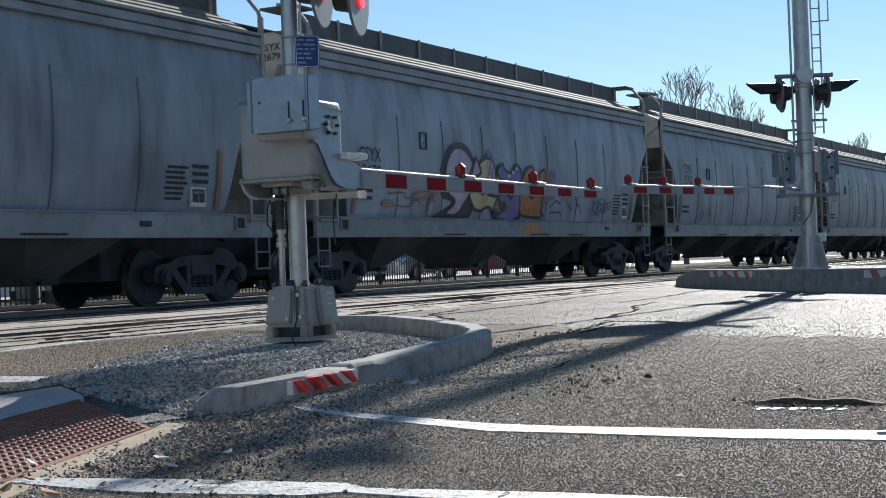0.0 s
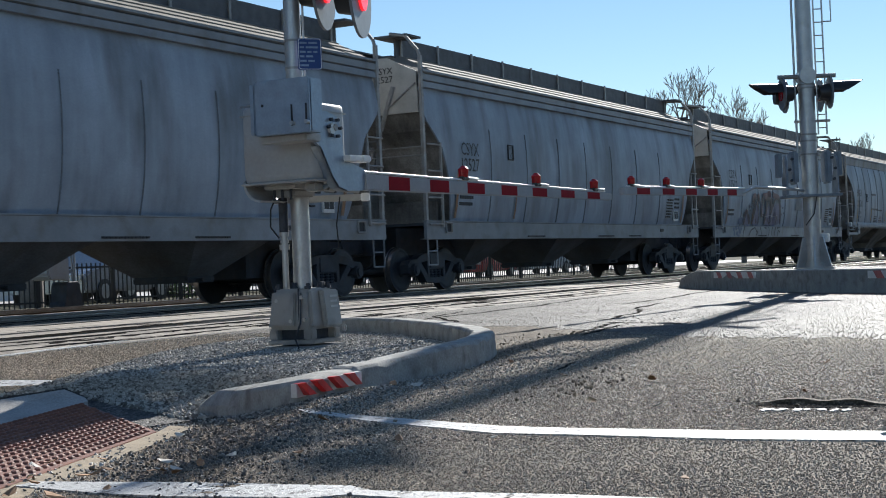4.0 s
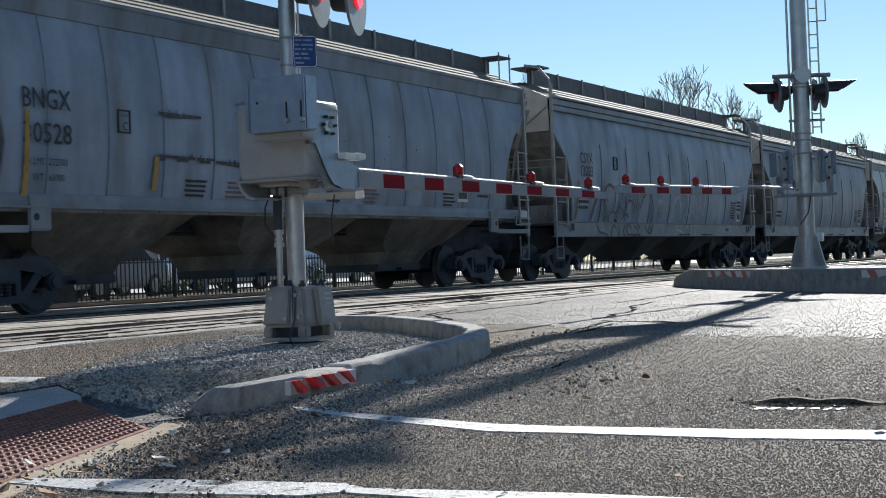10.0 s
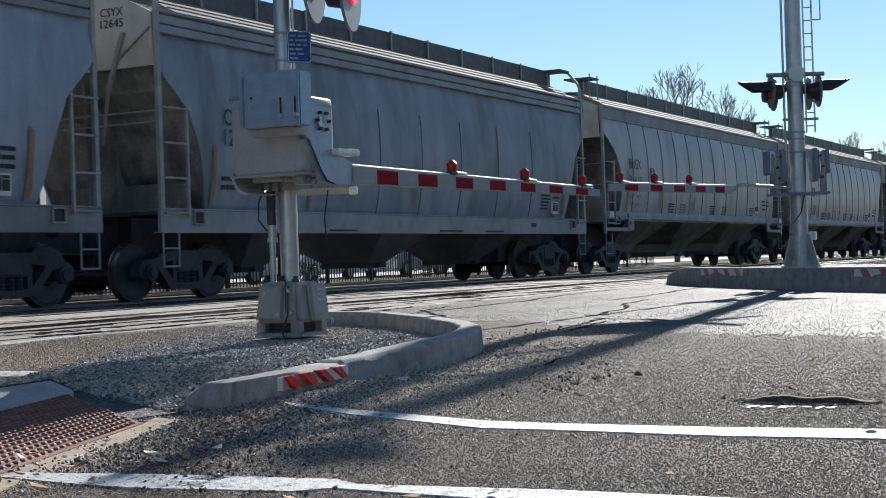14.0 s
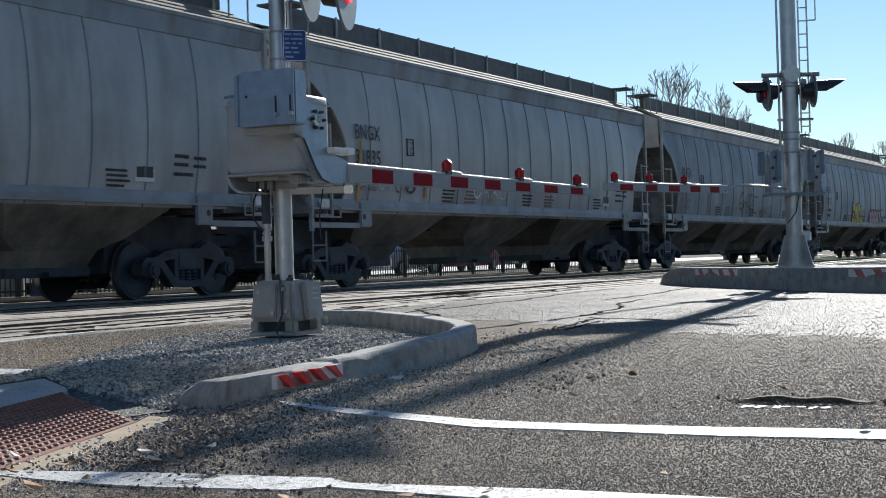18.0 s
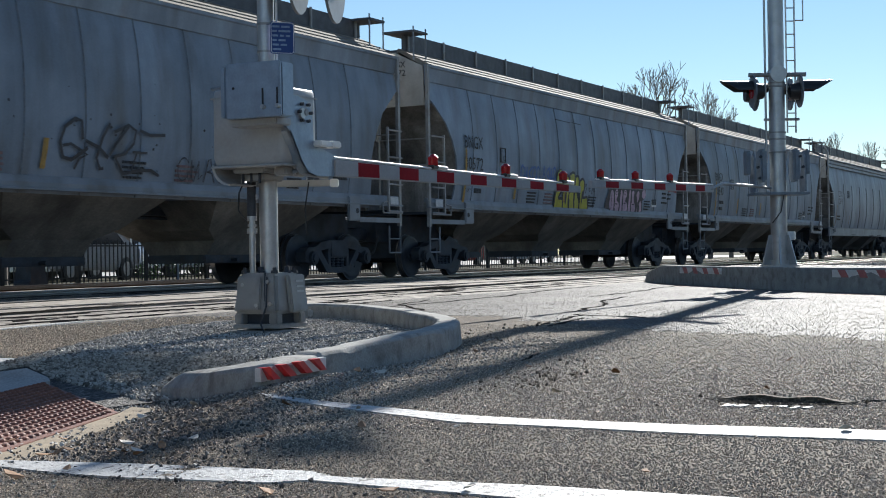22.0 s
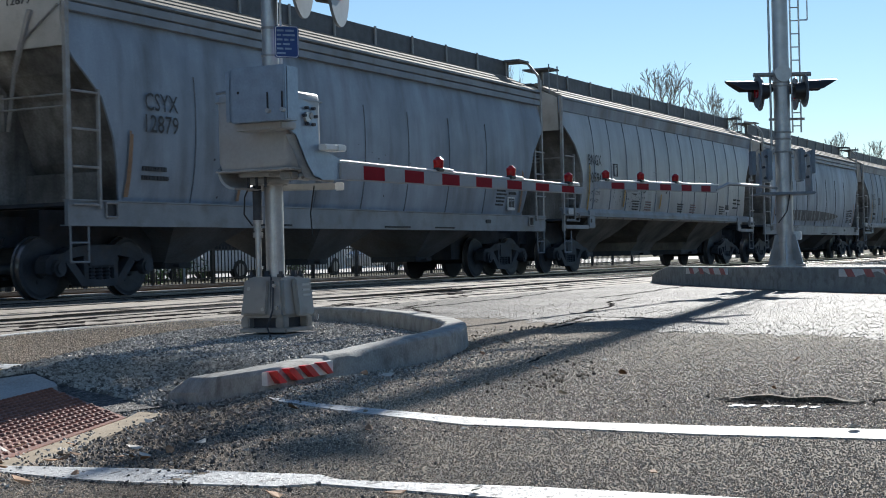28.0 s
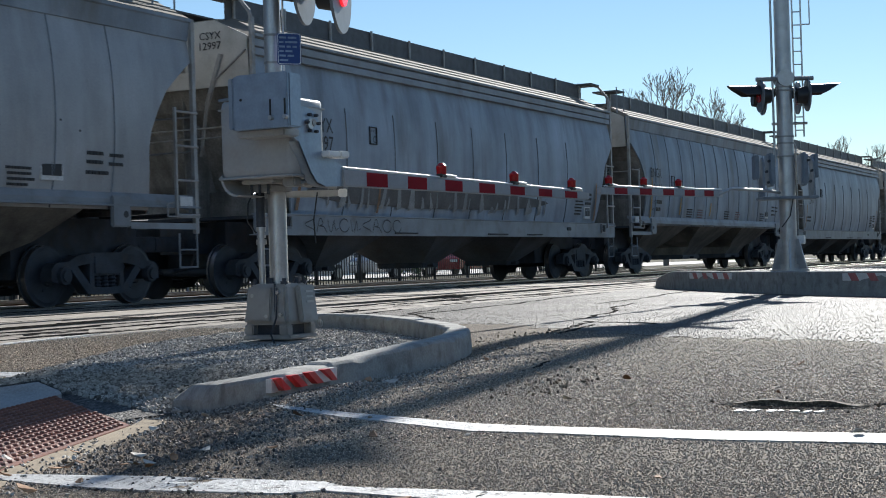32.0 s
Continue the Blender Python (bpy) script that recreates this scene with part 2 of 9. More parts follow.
M_CONCRETE = mat("concrete", (0.42, 0.40, 0.37), 0.75, 0, 0.15, 3, 0.3, 90, (0.25, 0.23, 0.2), 0.5)
M_KERB = mat("kerb_concrete", (0.36, 0.35, 0.32), 0.85, 0, 0.2, 6, 0.3, 90, (0.14, 0.125, 0.11), 0.6, speck=0.45, spec=0.2)
M_PANEL = mat("crossing_panel", (0.29, 0.252, 0.205), 0.85, 0, 0.3, 3, 0.6, 45, (0.10, 0.085, 0.07), 0.8, random_tint=0.2)
M_PAINT_ROAD = mat("road_paint", (0.50, 0.495, 0.475), 0.6, 0, 0.10, 5, 0.7, 90, (0.07, 0.065, 0.06), 0.0)
nt = M_PAINT_ROAD.node_tree
co_, chip, edge_ = nt.nodes["Texture Coordinate"], nt.nodes.new("ShaderNodeTexNoise"), nt.nodes.new("ShaderNodeMapRange")
chip.inputs["Scale"].default_value, chip.inputs["Detail"].default_value, chip.inputs["Roughness"].default_value = 22, 9, 0.75
edge_.inputs["From Min"].default_value, edge_.inputs["From Max"].default_value = 0.535, 0.585
worn = nt.nodes.new("ShaderNodeMix")
worn.data_type = "RGBA"
worn.inputs["B"].default_value = (0.075, 0.068, 0.06, 1)
nt.links.new(co_.outputs["Object"], chip.inputs["Vector"])
nt.links.new(chip.outputs["Fac"], edge_.inputs["Value"])
nt.links.new(edge_.outputs["Result"], worn.inputs["Factor"])
old = nt.nodes["Principled BSDF"].inputs["Base Color"].links[0].from_socket
nt.links.new(old, worn.inputs["A"])
nt.links.new(worn.outputs["Result"], nt.nodes["Principled BSDF"].inputs["Base Color"])
M_TACTILE = mat("tactile_red", (0.25, 0.105, 0.065), 0.6, 0, 0.25, 8, 0.2, 90, (0.12, 0.06, 0.05), 0.5)
M_CSYX = mat("weathered_grey_paint", (0.285, 0.334, 0.392), 0.5, 0, 0.16, 1.2, 0.06, 40, (0.12, 0.115, 0.11), 0.6, STREAK, random_tint=0.14, spec=0.2, speck=0.16)
M_BNGX = mat("faded_grey_paint", (0.238, 0.282, 0.335), 0.52, 0, 0.16, 1.2, 0.06, 40, (0.15, 0.135, 0.115), 0.6, STREAK, random_tint=0.14, spec=0.2, speck=0.16)
M_BNGX_PALE = mat("pale_grey_paint", (0.345, 0.362, 0.375), 0.4, 0, 0.10, 1.2, 0.05, 40, (0.2, 0.19, 0.17), 0.5, STREAK, spec=0.22, speck=0.16)
M_SEAM = mat("dark_weld_line", (0.13, 0.14, 0.15), 0.6, 0, 0.2, 4, 0.0, 40)
M_SEAM_SOFT = mat("faint_weld_line", (0.185, 0.21, 0.24), 0.6, 0, 0.2, 4, 0.0, 40)
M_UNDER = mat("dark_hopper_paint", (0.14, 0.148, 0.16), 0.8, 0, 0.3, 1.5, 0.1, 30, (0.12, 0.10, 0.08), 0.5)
M_ROOF = mat("roof_paint", (0.235, 0.213, 0.18), 0.8, 0, 0.2, 2.0, 0.1, 40, (0.2, 0.165, 0.13), 0.6, random_tint=0.1, spec=0.1, speck=0.16)
M_SILL = mat("sill_paint", (0.225, 0.243, 0.262), 0.55, 0, 0.2, 1.5, 0.08, 40, (0.14, 0.12, 0.1), 0.6, random_tint=0.15, speck=0.16)
M_ENDTOP = mat("end_paint", (0.44, 0.425, 0.385), 0.55, 0, 0.15, 2, 0.08, 40, (0.25, 0.22, 0.18), 0.5, speck=0.16)
M_SLOPE = mat("grimy_slope_sheet", (0.225, 0.215, 0.20), 0.75, 0, 0.3, 1.5, 0.1, 30, (0.10, 0.09, 0.075), 0.7)
M_BAY = mat("dusty_hopper_paint", (0.185, 0.166, 0.14), 0.75, 0, 0.3, 1.3, 0.1, 30, (0.10, 0.085, 0.07), 0.7)
M_DARK = mat("grimy_iron", (0.036, 0.043, 0.054), 0.7, 0.0, 0.4, 4, 0.2, 50, (0.08, 0.06, 0.045), 0.4)
M_GRATE = mat("dark_grating", (0.075, 0.078, 0.085), 0.6, 0.0, 0.3, 6, 0.1, 60)
M_RUNG = mat("light_ladder_paint", (0.29, 0.285, 0.275), 0.5, 0, 0.2, 4, 0.05, 60, (0.2, 0.15, 0.1), 0.5, speck=0.16)
M_WHEEL = mat("worn_wheel_steel", (0.038, 0.045, 0.056), 0.6, 0.1, 0.3, 4, 0.1, 50)
M_STENCIL = mat("black_stencil", (0.02, 0.02, 0.022), 0.6, 0, 0.2, 8, 0.0, 60)
M_STENCIL_PALE = mat("white_stencil", (0.6, 0.6, 0.58), 0.6, 0, 0.1, 8, 0.0, 60)
M_ORANGE = mat("rust_stain", (0.28, 0.165, 0.09), 0.8, 0, 0.4, 4, 0.05, 40, (0.3, 0.24, 0.18), 0.6)
M_YELLOW = mat("faded_yellow_bar", (0.40, 0.24, 0.05), 0.7, 0, 0.3, 5, 0.02, 40, (0.25, 0.17, 0.1), 0.6)
M_ALU = mat("aluminium_mast", (0.46, 0.46, 0.455), 0.38, 0.7, 0.12, 5, 0.08, 70, (0.3, 0.28, 0.25), 0.4, speck=0.16)
M_GALV = mat("galvanised_steel", (0.30, 0.36, 0.43), 0.42, 0.5, 0.13, 9, 0.03, 60, (0.30, 0.34, 0.39), 0.5, speck=0.16)
M_CAST = mat("cast_base", (0.30, 0.295, 0.28), 0.5, 0.2, 0.1, 5, 0.04, 200, (0.16, 0.145, 0.13), 0.5, speck=0.16)
M_CREAM = mat("mechanism_grey", (0.35, 0.36, 0.36), 0.45, 0.0, 0.06, 3, 0.015, 40, (0.33, 0.29, 0.24), 0.35, speck=0.16)
M_WHITE = mat("white_paint", (0.75, 0.75, 0.73), 0.4, 0, 0.06, 4, 0.05, 60, speck=0.16)
M_ARM_WHITE = mat("arm_sheeting_silver", (0.36, 0.365, 0.37), 0.7, 0.0, 0.08, 6, 0.02, 80, spec=0.15, speck=0.16)
M_ARM_RED = mat("arm_sheeting_red", (0.27, 0.012, 0.02), 0.75, 0, 0.12, 6, 0.02, 80, spec=0.1, speck=0.16)
M_TAPE_RED = mat("tape_red", (0.60, 0.03, 0.03), 0.35, 0, 0.1, 10, 0.02, 80, speck=0.16)
M_TAPE_WHITE = mat("tape_white", (0.78, 0.76, 0.72), 0.35, 0, 0.08, 10, 0.02, 80, speck=0.16)
M_BLUE = mat("sign_blue", (0.012, 0.045, 0.19), 0.4, 0, 0.1, 6, 0.02, 80, speck=0.16)
M_BLACK = mat("black_hood", (0.018, 0.018, 0.02), 0.45, 0, 0.2, 6, 0.05, 80, speck=0.16)
M_CABLE = mat("black_cable", (0.015, 0.015, 0.016), 0.5, 0, 0.1, 10, 0, 80)
M_DISC = mat("weathered_disc", (0.15, 0.165, 0.18), 0.4, 0, 0.2, 6, 0.05, 60, speck=0.16)
M_LENS = glow("lit_red_lens", (0.85, 0.02, 0.03), 0.7)
M_LENS_OFF = mat("red_lens", (0.35, 0.01, 0.015), 0.15, 0, 0.05, 6, 0, 60)
M_RAIL = mat("rail_steel", (0.30, 0.28, 0.27), 0.3, 0.9, 0.2, 3, 0.05, 60)
M_RAIL_WEB = mat("rusty_rail", (0.10, 0.06, 0.04), 0.8, 0.2, 0.3, 3, 0.1, 60)
M_TIE = mat("wood_tie", (0.09, 0.07, 0.055), 0.85, 0, 0.3, 3, 0.2, 40)
M_BARK = mat("bark", (0.24, 0.205, 0.17), 0.9, 0, 0.3, 3, 0.4, 25)
M_LEAF = mat("dead_leaf", (0.36, 0.2, 0.1), 0.8, 0, 0.3, 10, 0.1, 60, random_tint=0.4)
M_LEAF_YELLOW = mat("yellow_leaf", (0.62, 0.50, 0.06), 0.7, 0, 0.2, 10, 0.1, 60)
M_LEAF_RED = mat("red_leaf", (0.45, 0.14, 0.06), 0.7, 0, 0.2, 10, 0.1, 60)
M_LEAF_PALE = mat("pale_leaf", (0.6, 0.55, 0.47), 0.8, 0, 0.2, 10, 0.1, 60, random_tint=0.2)
M_GALV_DULL = mat("dull_galvanised_steel", (0.20, 0.235, 0.27), 0.6, 0.15, 0.15, 7, 0.04, 60, (0.14, 0.16, 0.18), 0.5, speck=0.16)
M_FENCE = mat("black_fence", (0.02, 0.02, 0.02), 0.5, 0, 0.2, 3, 0.02, 50)

streaks(M_CSYX, 1.7, 0.16)
streaks(M_BNGX, 1.7, 0.17)
streaks(M_BNGX_PALE, 1.7, 0.12)
streaks(M_SLOPE, 3.0, 0.4)
streaks(M_BAY, 2.5, 0.3)

# ---- ground, road, tracks ----
RIGHT = Vector((0.469, -0.883, 0))      # across the view, towards the road's far side
FACING = Vector((-0.883, -0.469, 0))


def sheet(name, pts, z, material, label, category, kind="structure"):
    bm = bmesh.new()
    slab(bm, pts, "z", z - 0.05, z)
    return tagged(part(name, bm, material), label, category, "", kind)


# the ground falls away gently towards the pavement's ramp
def ease(t):
    t = min(1.0, max(0.0, t))
    return t * t * (3 - 2 * t)


def settle(p, extra=1.0):
    """The paving is modelled flat and then let down into the dip, as seen from the eye."""
    p = Vector(p)
    r, a = math.hypot(p.x, p.y) * (1.1 if extra > 1 else 1.0), math.degrees(math.atan2(p.y, p.x))
    a -= 3.5 * (1 - ease((r - 4.0) / 2.0))
    k = 1 + (0.12 + 0.20 * ease((r - 3.6) / 1.6)) * ease((a - 33) / 5.5) * ease((95 - a) / 30) * (1 - ease((r - 5.6) / 3.5)) * ease((r - 1.5) / 1.5)
    k *= extra
    return Vector((p.x * k, p.y * k, EYE[2] + (p.z - EYE[2]) * k))


def lower(ob, fine=True, extra=1.0):
    """Cut a flat piece finely and let it down into the dip."""
    bm = bmesh.new()
    bm.from_mesh(ob.data)
    if fine:
        for axis, lo, hi in ((Vector((1, 0, 0)), 0.5, 9.5), (Vector((0, 1, 0)), 1.5, 8.0)):
            c = lo
            while c < hi:
                bmesh.ops.bisect_plane(bm, geom=bm.verts[:] + bm.edges[:] + bm.faces[:], plane_co=axis * c, plane_no=axis)
                c += 0.15
    for v in bm.verts:
        v.co = settle(v.co, extra)
    bm.to_mesh(ob.data)
    bm.free()


bm = bmesh.new()
xs = [-700, -60, -8] + [0, 1] + [1.5 + 0.1 * k for k in range(0, 105)] + [14, 30, 120, 900]
ys = [-700, -60, -8, 0] + [0.7 + 0.1 * k for k in range(0, 90)] + [14, 30, 120, 900]
gv = [[bm.verts.new((x, y, 0)) for y in ys] for x in xs]
for i in range(len(xs) - 1):
    for j in range(len(ys) - 1):
        bm.faces.new((gv[i][j], gv[i + 1][j], gv[i + 1][j + 1], gv[i][j + 1]))
ground = tagged(part("ground", bm, M_ASPHALT), "coarse dark grey asphalt ground with worn aggregate", "ground", "", "structure")
APRON = []
edge_pts = [(6.9, -9), (7.6, -4), (8.3, -1), (8.75, 0.4), (9.12, 1.83), (9.41, 2.48), (9.83, 3.39), (10.61, 4.34), (11.2, 5.0), (11.68, 5.4), (11.89, 5.96)]
for (xa, ya), (xb, yb) in zip(edge_pts, edge_pts[1:]):
    for k in range(18):
        t = k / 18
        APRON.append((xa + (xb - xa) * t + 0.28 * noise.noise((xa + t * 3, ya * 2 + t * 5, 1.3)) + 0.22 * noise.noise((xa * 3 + t * 31, ya * 5, 4.1)), ya + (yb - ya) * t))
APRON_AREA = APRON + [(11.6, 6.8), (10.6, 7.6), (9.4, 8.1), (8.9, 8.52), (14.3, 9.6), (26.5, 9.4), (27.5, 5), (36, -4), (60, -14), (60, -30), (9, -30)]
sheet("road", APRON_AREA, 0.002, M_APRON,
      "pale worn asphalt of the crossing approach", "road")
sheet("verge", [(-300, 21.2), (400, 21.2), (400, 500), (-300, 500)], 0.012, M_GRASS, "dry winter verge beyond the tracks", "verge")


def ballast(x0, x1, y, name_label):
    bm = bmesh.new()
    slab(bm, [(y - 2.1, -0.02), (y - 1.45, RAIL_Z - 0.05), (y + 1.45, RAIL_Z - 0.05), (y + 2.1, -0.02)], "x", x0, x1)
    tagged(part("ballast", bm, M_BALLAST), name_label, "ballast", "", "stuff")


CROSS0, CROSS1 = 2.0, 27.5
for yc in (NEAR_TRACK_Y, TRACK_Y, 18.9):
    for x0, x1 in ((-120, CROSS0), (CROSS1, 330)):
        ballast(x0, x1, yc, "grey crushed stone ballast under the track")
    for side in (-0.7525, 0.7525):
        y = yc + side
        web = part("rail", made(lambda bm: (box(bm, -120, 330, y - 0.06, y + 0.06, RAIL_Z - 0.16, RAIL_Z - 0.13),
                                            box(bm, -120, 330, y - 0.012, y + 0.012, RAIL_Z - 0.13, RAIL_Z - 0.035))), M_RAIL_WEB)
        tagged(web, "long steel running rail polished on top", "rail", "running rails", "structure")
        part("rail_head", made(lambda bm: box(bm, -120, 330, y - 0.035, y + 0.035, RAIL_Z - 0.035, RAIL_Z, 0.006)), M_RAIL, web, "bright worn rail head")

tie_mesh = mesh(boxes((-0.11, 0.11, -1.3, 1.3, -0.1, 0.09), bevel=0.01), M_TIE)
for yc in (NEAR_TRACK_Y, TRACK_Y):
    for k in range(90):
        ob = new("railroad_tie", tie_mesh)
        ob.matrix_basis = pose(CROSS1 + 0.5 + 0.55 * k, yc, RAIL_Z - 0.12, 0, 0, random.uniform(-1, 1))
        tagged(ob, "weathered dark wooden railroad tie in the ballast", "railroad tie", "ties of the tracks", "structure")

# concrete panels of the crossing, in rows between and beside the rails
panel_rows = []
for yc in (NEAR_TRACK_Y, TRACK_Y):
    panel_rows += [(yc - 1.45, yc - 0.80), (yc - 0.67, yc + 0.67), (yc + 0.80, yc + 1.45)]
crossing = thing("crossing_surface", "worn concrete crossing panels set between the rails", "crossing", kind="structure")
between = part("filler", boxes((CROSS0, CROSS1, NEAR_TRACK_Y + 1.46, TRACK_Y - 1.46, -0.02, RAIL_Z - 0.03)), M_PANEL, crossing)
slope = bmesh.new()
slab(slope, [(8.75, -0.01), (NEAR_TRACK_Y - 1.46, RAIL_Z - 0.03), (NEAR_TRACK_Y - 1.46, -0.05), (8.75, -0.05)], "x", CROSS0, CROSS1)
part("ramp", slope, M_PANEL, crossing)
for y0, y1 in panel_rows:
    pm = mesh(boxes((-1.2, 1.2, -(y1 - y0) / 2, (y1 - y0) / 2, -0.15, 0), bevel=0.014), M_PANEL)
    for k in range(10):
        ob = new("crossing_panel", pm)
        ob.parent = crossing
        ob.matrix_basis = pose(CROSS0 + 1.25 + 2.45 * k, (y0 + y1) / 2, RAIL_Z - 0.004 - random.uniform(0, 0.006),
                               random.uniform(-0.25, 0.25), random.uniform(-0.2, 0.2), random.uniform(-0.2, 0.2))


PAINTED = []


def marking(pts, label, z=0.005):
    PAINTED.append(pts)
    bm = bmesh.new()
    slab(bm, pts, "z", z - 0.02, z)
    tagged(part("road_marking", bm, M_PAINT_ROAD), label, "road marking", "road markings", "structure")


marking([(4.96, 3.36), (4.82, 3.20), (4.60, 2.82), (4.29, 2.13), (4.29, 1.86), (4.25, 1.30), (4.28, 0.88), (4.30, -6), (4.53, -6), (4.50, 0.93),
         (4.46, 1.37), (4.46, 1.94), (4.49, 2.21), (4.76, 2.93)][::-1], "worn white painted line on the asphalt")
marking([(2.98, 2.95), (2.93, 2.6), (2.93, 2.39), (2.99, 2.0), (3.06, 1.93), (3.0, 1.3), (2.98, -6), (3.19, -6), (3.18, 1.39), (3.13, 1.9), (3.19, 2.0),
         (3.14, 2.52), (3.06, 2.95)][::-1], "broad worn white painted line on the asphalt")
marking([(5.75, 6.4), (6.05, 5.5), (6.32, 5.55), (6.35, 6.4), (6.4, 9), (6.0, 9)], "faded white stop line on the asphalt")
marking([(7.6, 8.28), (8.5, 8.42), (10.8, 8.95), (14.6, 9.7), (14.5, 9.78), (10.7, 9.05), (8.4, 8.52)], "thin faded white line beside the crossing", 0.012)


# tar-filled cracks and broken edges in the paving
rc = random.Random(31)


def crack(pts, w, label="dark crack in the asphalt", z=0.0055):
    bm = bmesh.new()
    fine = []
    for (xa, ya), (xb, yb) in zip(pts, pts[1:]):
        for k in range(8):
            t = k / 8
            fine.append(Vector((xa + (xb - xa) * t + rc.uniform(-1, 1) * w * 0.9, ya + (yb - ya) * t + rc.uniform(-1, 1) * w * 0.9, 0)))
    fine.append(Vector((*pts[-1], 0)))
    lo, hi = [], []
    for k, p in enumerate(fine):
        d = (fine[min(k + 1, len(fine) - 1)] - fine[max(k - 1, 0)]).normalized()
        n = Vector((-d.y, d.x, 0)) * w * rc.uniform(0.25, 1.0) * min(1, 0.2 + k * 0.4, 0.2 + (len(fine) - 1 - k) * 0.4)
        up = Vector((0, 0, z + min(0.0025, w * 0.05) * rc.uniform(0.3, 1)))
        lo.append((bm.verts.new(p - n + Vector((0, 0, z - 0.006))), bm.verts.new(p - n * 0.4 + up)))
        hi.append((bm.verts.new(p + n * 0.4 + up), bm.verts.new(p + n + Vector((0, 0, z - 0.006)))))
    for k in range(len(fine) - 1):
        row = lo[k] + hi[k], lo[k + 1] + hi[k + 1]
        for j in range(3):
            bm.faces.new((row[0][j], row[1][j], row[1][j + 1], row[0][j + 1]))
    tagged(part("crack", bm, M_TAR), label, "crack", "cracks in the paving", "structure")


M_TAR = mat("tar", (0.03, 0.028, 0.026), 1.0, 0, 0.3, 8, 0.0, 60, spec=0.0)
for x0, y0, dx, dy, w in ((11.0, 6.2, 5.0, 2.1, 0.05), (12.6, 5.1, 4.4, 1.0, 0.05), (12.2, 4.9, -0.6, -0.9, 0.025), (10.4, 4.45, 1.7, 0.3, 0.035), (10.2, 4.3, 1.3, 0.2, 0.025),
                          (13.6, 7.6, 9, 1.0, 0.06), (17, 6.6, 6, 0.6, 0.05), (12.0, 8.3, 7, 0.9, 0.06), (7.5, 6.35, 1.6, 0.05, 0.05), (8.6, 6.5, 0.9, 0.0, 0.04),
                          (6.9, 3.05, 0.5, 0.12, 0.008), (5.36, 1.05, 0.10, -0.35, 0.006)):
    crack([(x0, y0), (x0 + dx * 0.4, y0 + dy * 0.3), (x0 + dx * 0.7, y0 + dy * 0.8), (x0 + dx, y0 + dy)], w)
for k in range(64):
    x, y = rc.uniform(6, 26), rc.choice((9.45, 9.9, 10.4, 11.0, 11.6, 12.2, 12.6, 13.1))
    crack([(x, y), (x + rc.uniform(0.4, 1.8), y + rc.uniform(-0.1, 0.1))], rc.uniform(0.02, 0.06), "dark spall in the crossing panels", RAIL_Z - 0.005)
for y in (9.35, 10.05, 11.53, 12.26, 13.33):
    crack([(4, y), (26, y)], 0.035, "dark open joint along the crossing panels", RAIL_Z - 0.006)
for y in (8.93, 9.1, 9.24):
    crack([(4, y), (12, y + 0.02), (26, y)], 0.028, "dark open joint along the crossing panels", -0.006 + 0.09 * (y - 8.75) / 0.59)
for y in (12.5, 12.8, 13.1):
    crack([(4, y), (12, y + 0.03), (26, y)], 0.04, "dark open joint along the crossing panels", RAIL_Z - 0.027)
for k in range(44):
    x, y = rc.uniform(5, 22), rc.uniform(8.85, 9.3)
    crack([(x, y), (x + rc.uniform(0.3, 1.5), y + rc.uniform(-0.04, 0.04))], rc.uniform(0.015, 0.045), "dark spall in the crossing panels", -0.005 + 0.09 * (y - 8.75) / 0.59)
for k in range(9):
    x = 4.4 + 2.45 * k
    crack([(x, 9.4), (x + rc.uniform(-0.15, 0.15), 12.2)], 0.03, "dark joint across the crossing panels", RAIL_Z - 0.006)

# kerbed islands
def kerb(points, heights, width, label, inner=1.0, rough=0.0):
    """A concrete kerb along a line of points: a rounded section swept along it."""
    bm = bmesh.new()
    pts = [Vector((*p, 0)) for p in points]
    rings = []
    for k, p in enumerate(pts):
        d = (pts[min(k + 1, len(pts) - 1)] - pts[max(k - 1, 0)]).normalized()
        n = Vector((d.y, -d.x, 0))
        h, w = heights[k], width / 2
        r = min(0.016 + max(0, 0.03 * noise.noise(p * 5.0)) if rough else 0.014, h * 0.4)
        i = w * inner
        sec = [(-i, -0.03), (-i, h - r), (-i + r * 0.4, h - r * 0.3), (-i + r, h), (w - r, h), (w - r * 0.4, h - r * 0.3), (w, h - r), (w + 0.012, -0.03)]
        rings.append([bm.verts.new(p + n * (a + rough * noise.noise(p * 17 + Vector((a, 0, b)) * 60)) + Vector((0, 0, b + noise.noise(p * 2.3) * 0.004 + rough * noise.noise(p * 23 + Vector((a, 3, b)) * 60)))) for a, b in sec])
    for a, b in zip(rings, rings[1:]):
        for k in range(7):
            f = bm.faces.new((a[k], a[k + 1], b[k + 1], b[k]))
            f.smooth = True
            if k in (0, 3, 6):
                for e in f.edges:
                    if (e.verts[0] in a) == (e.verts[1] in b):
                        e.smooth = False
    bm.faces.new(rings[0])
    bm.faces.new(rings[-1][::-1])
    return tagged(part("kerb", bm, M_KERB), label, "kerb", "", "structure")


def smooth_line(ctrl, n):
    out = []
    c = [ctrl[0], *ctrl, ctrl[-1]]
    for i in range(len(ctrl) - 1):
        p0, p1, p2, p3 = (np.array(q, float) for q in c[i:i + 4])
        for k in range(n):
            t = k / n
            out.append(tuple(0.5 * (2 * p1 + (p2 - p0) * t + (2 * p0 - 5 * p1 + 4 * p2 - p3) * t * t + (3 * p1 - p0 - 3 * p2 + p3) * t ** 3)))
    out.append(tuple(np.array(ctrl[-1], float)))
    return out


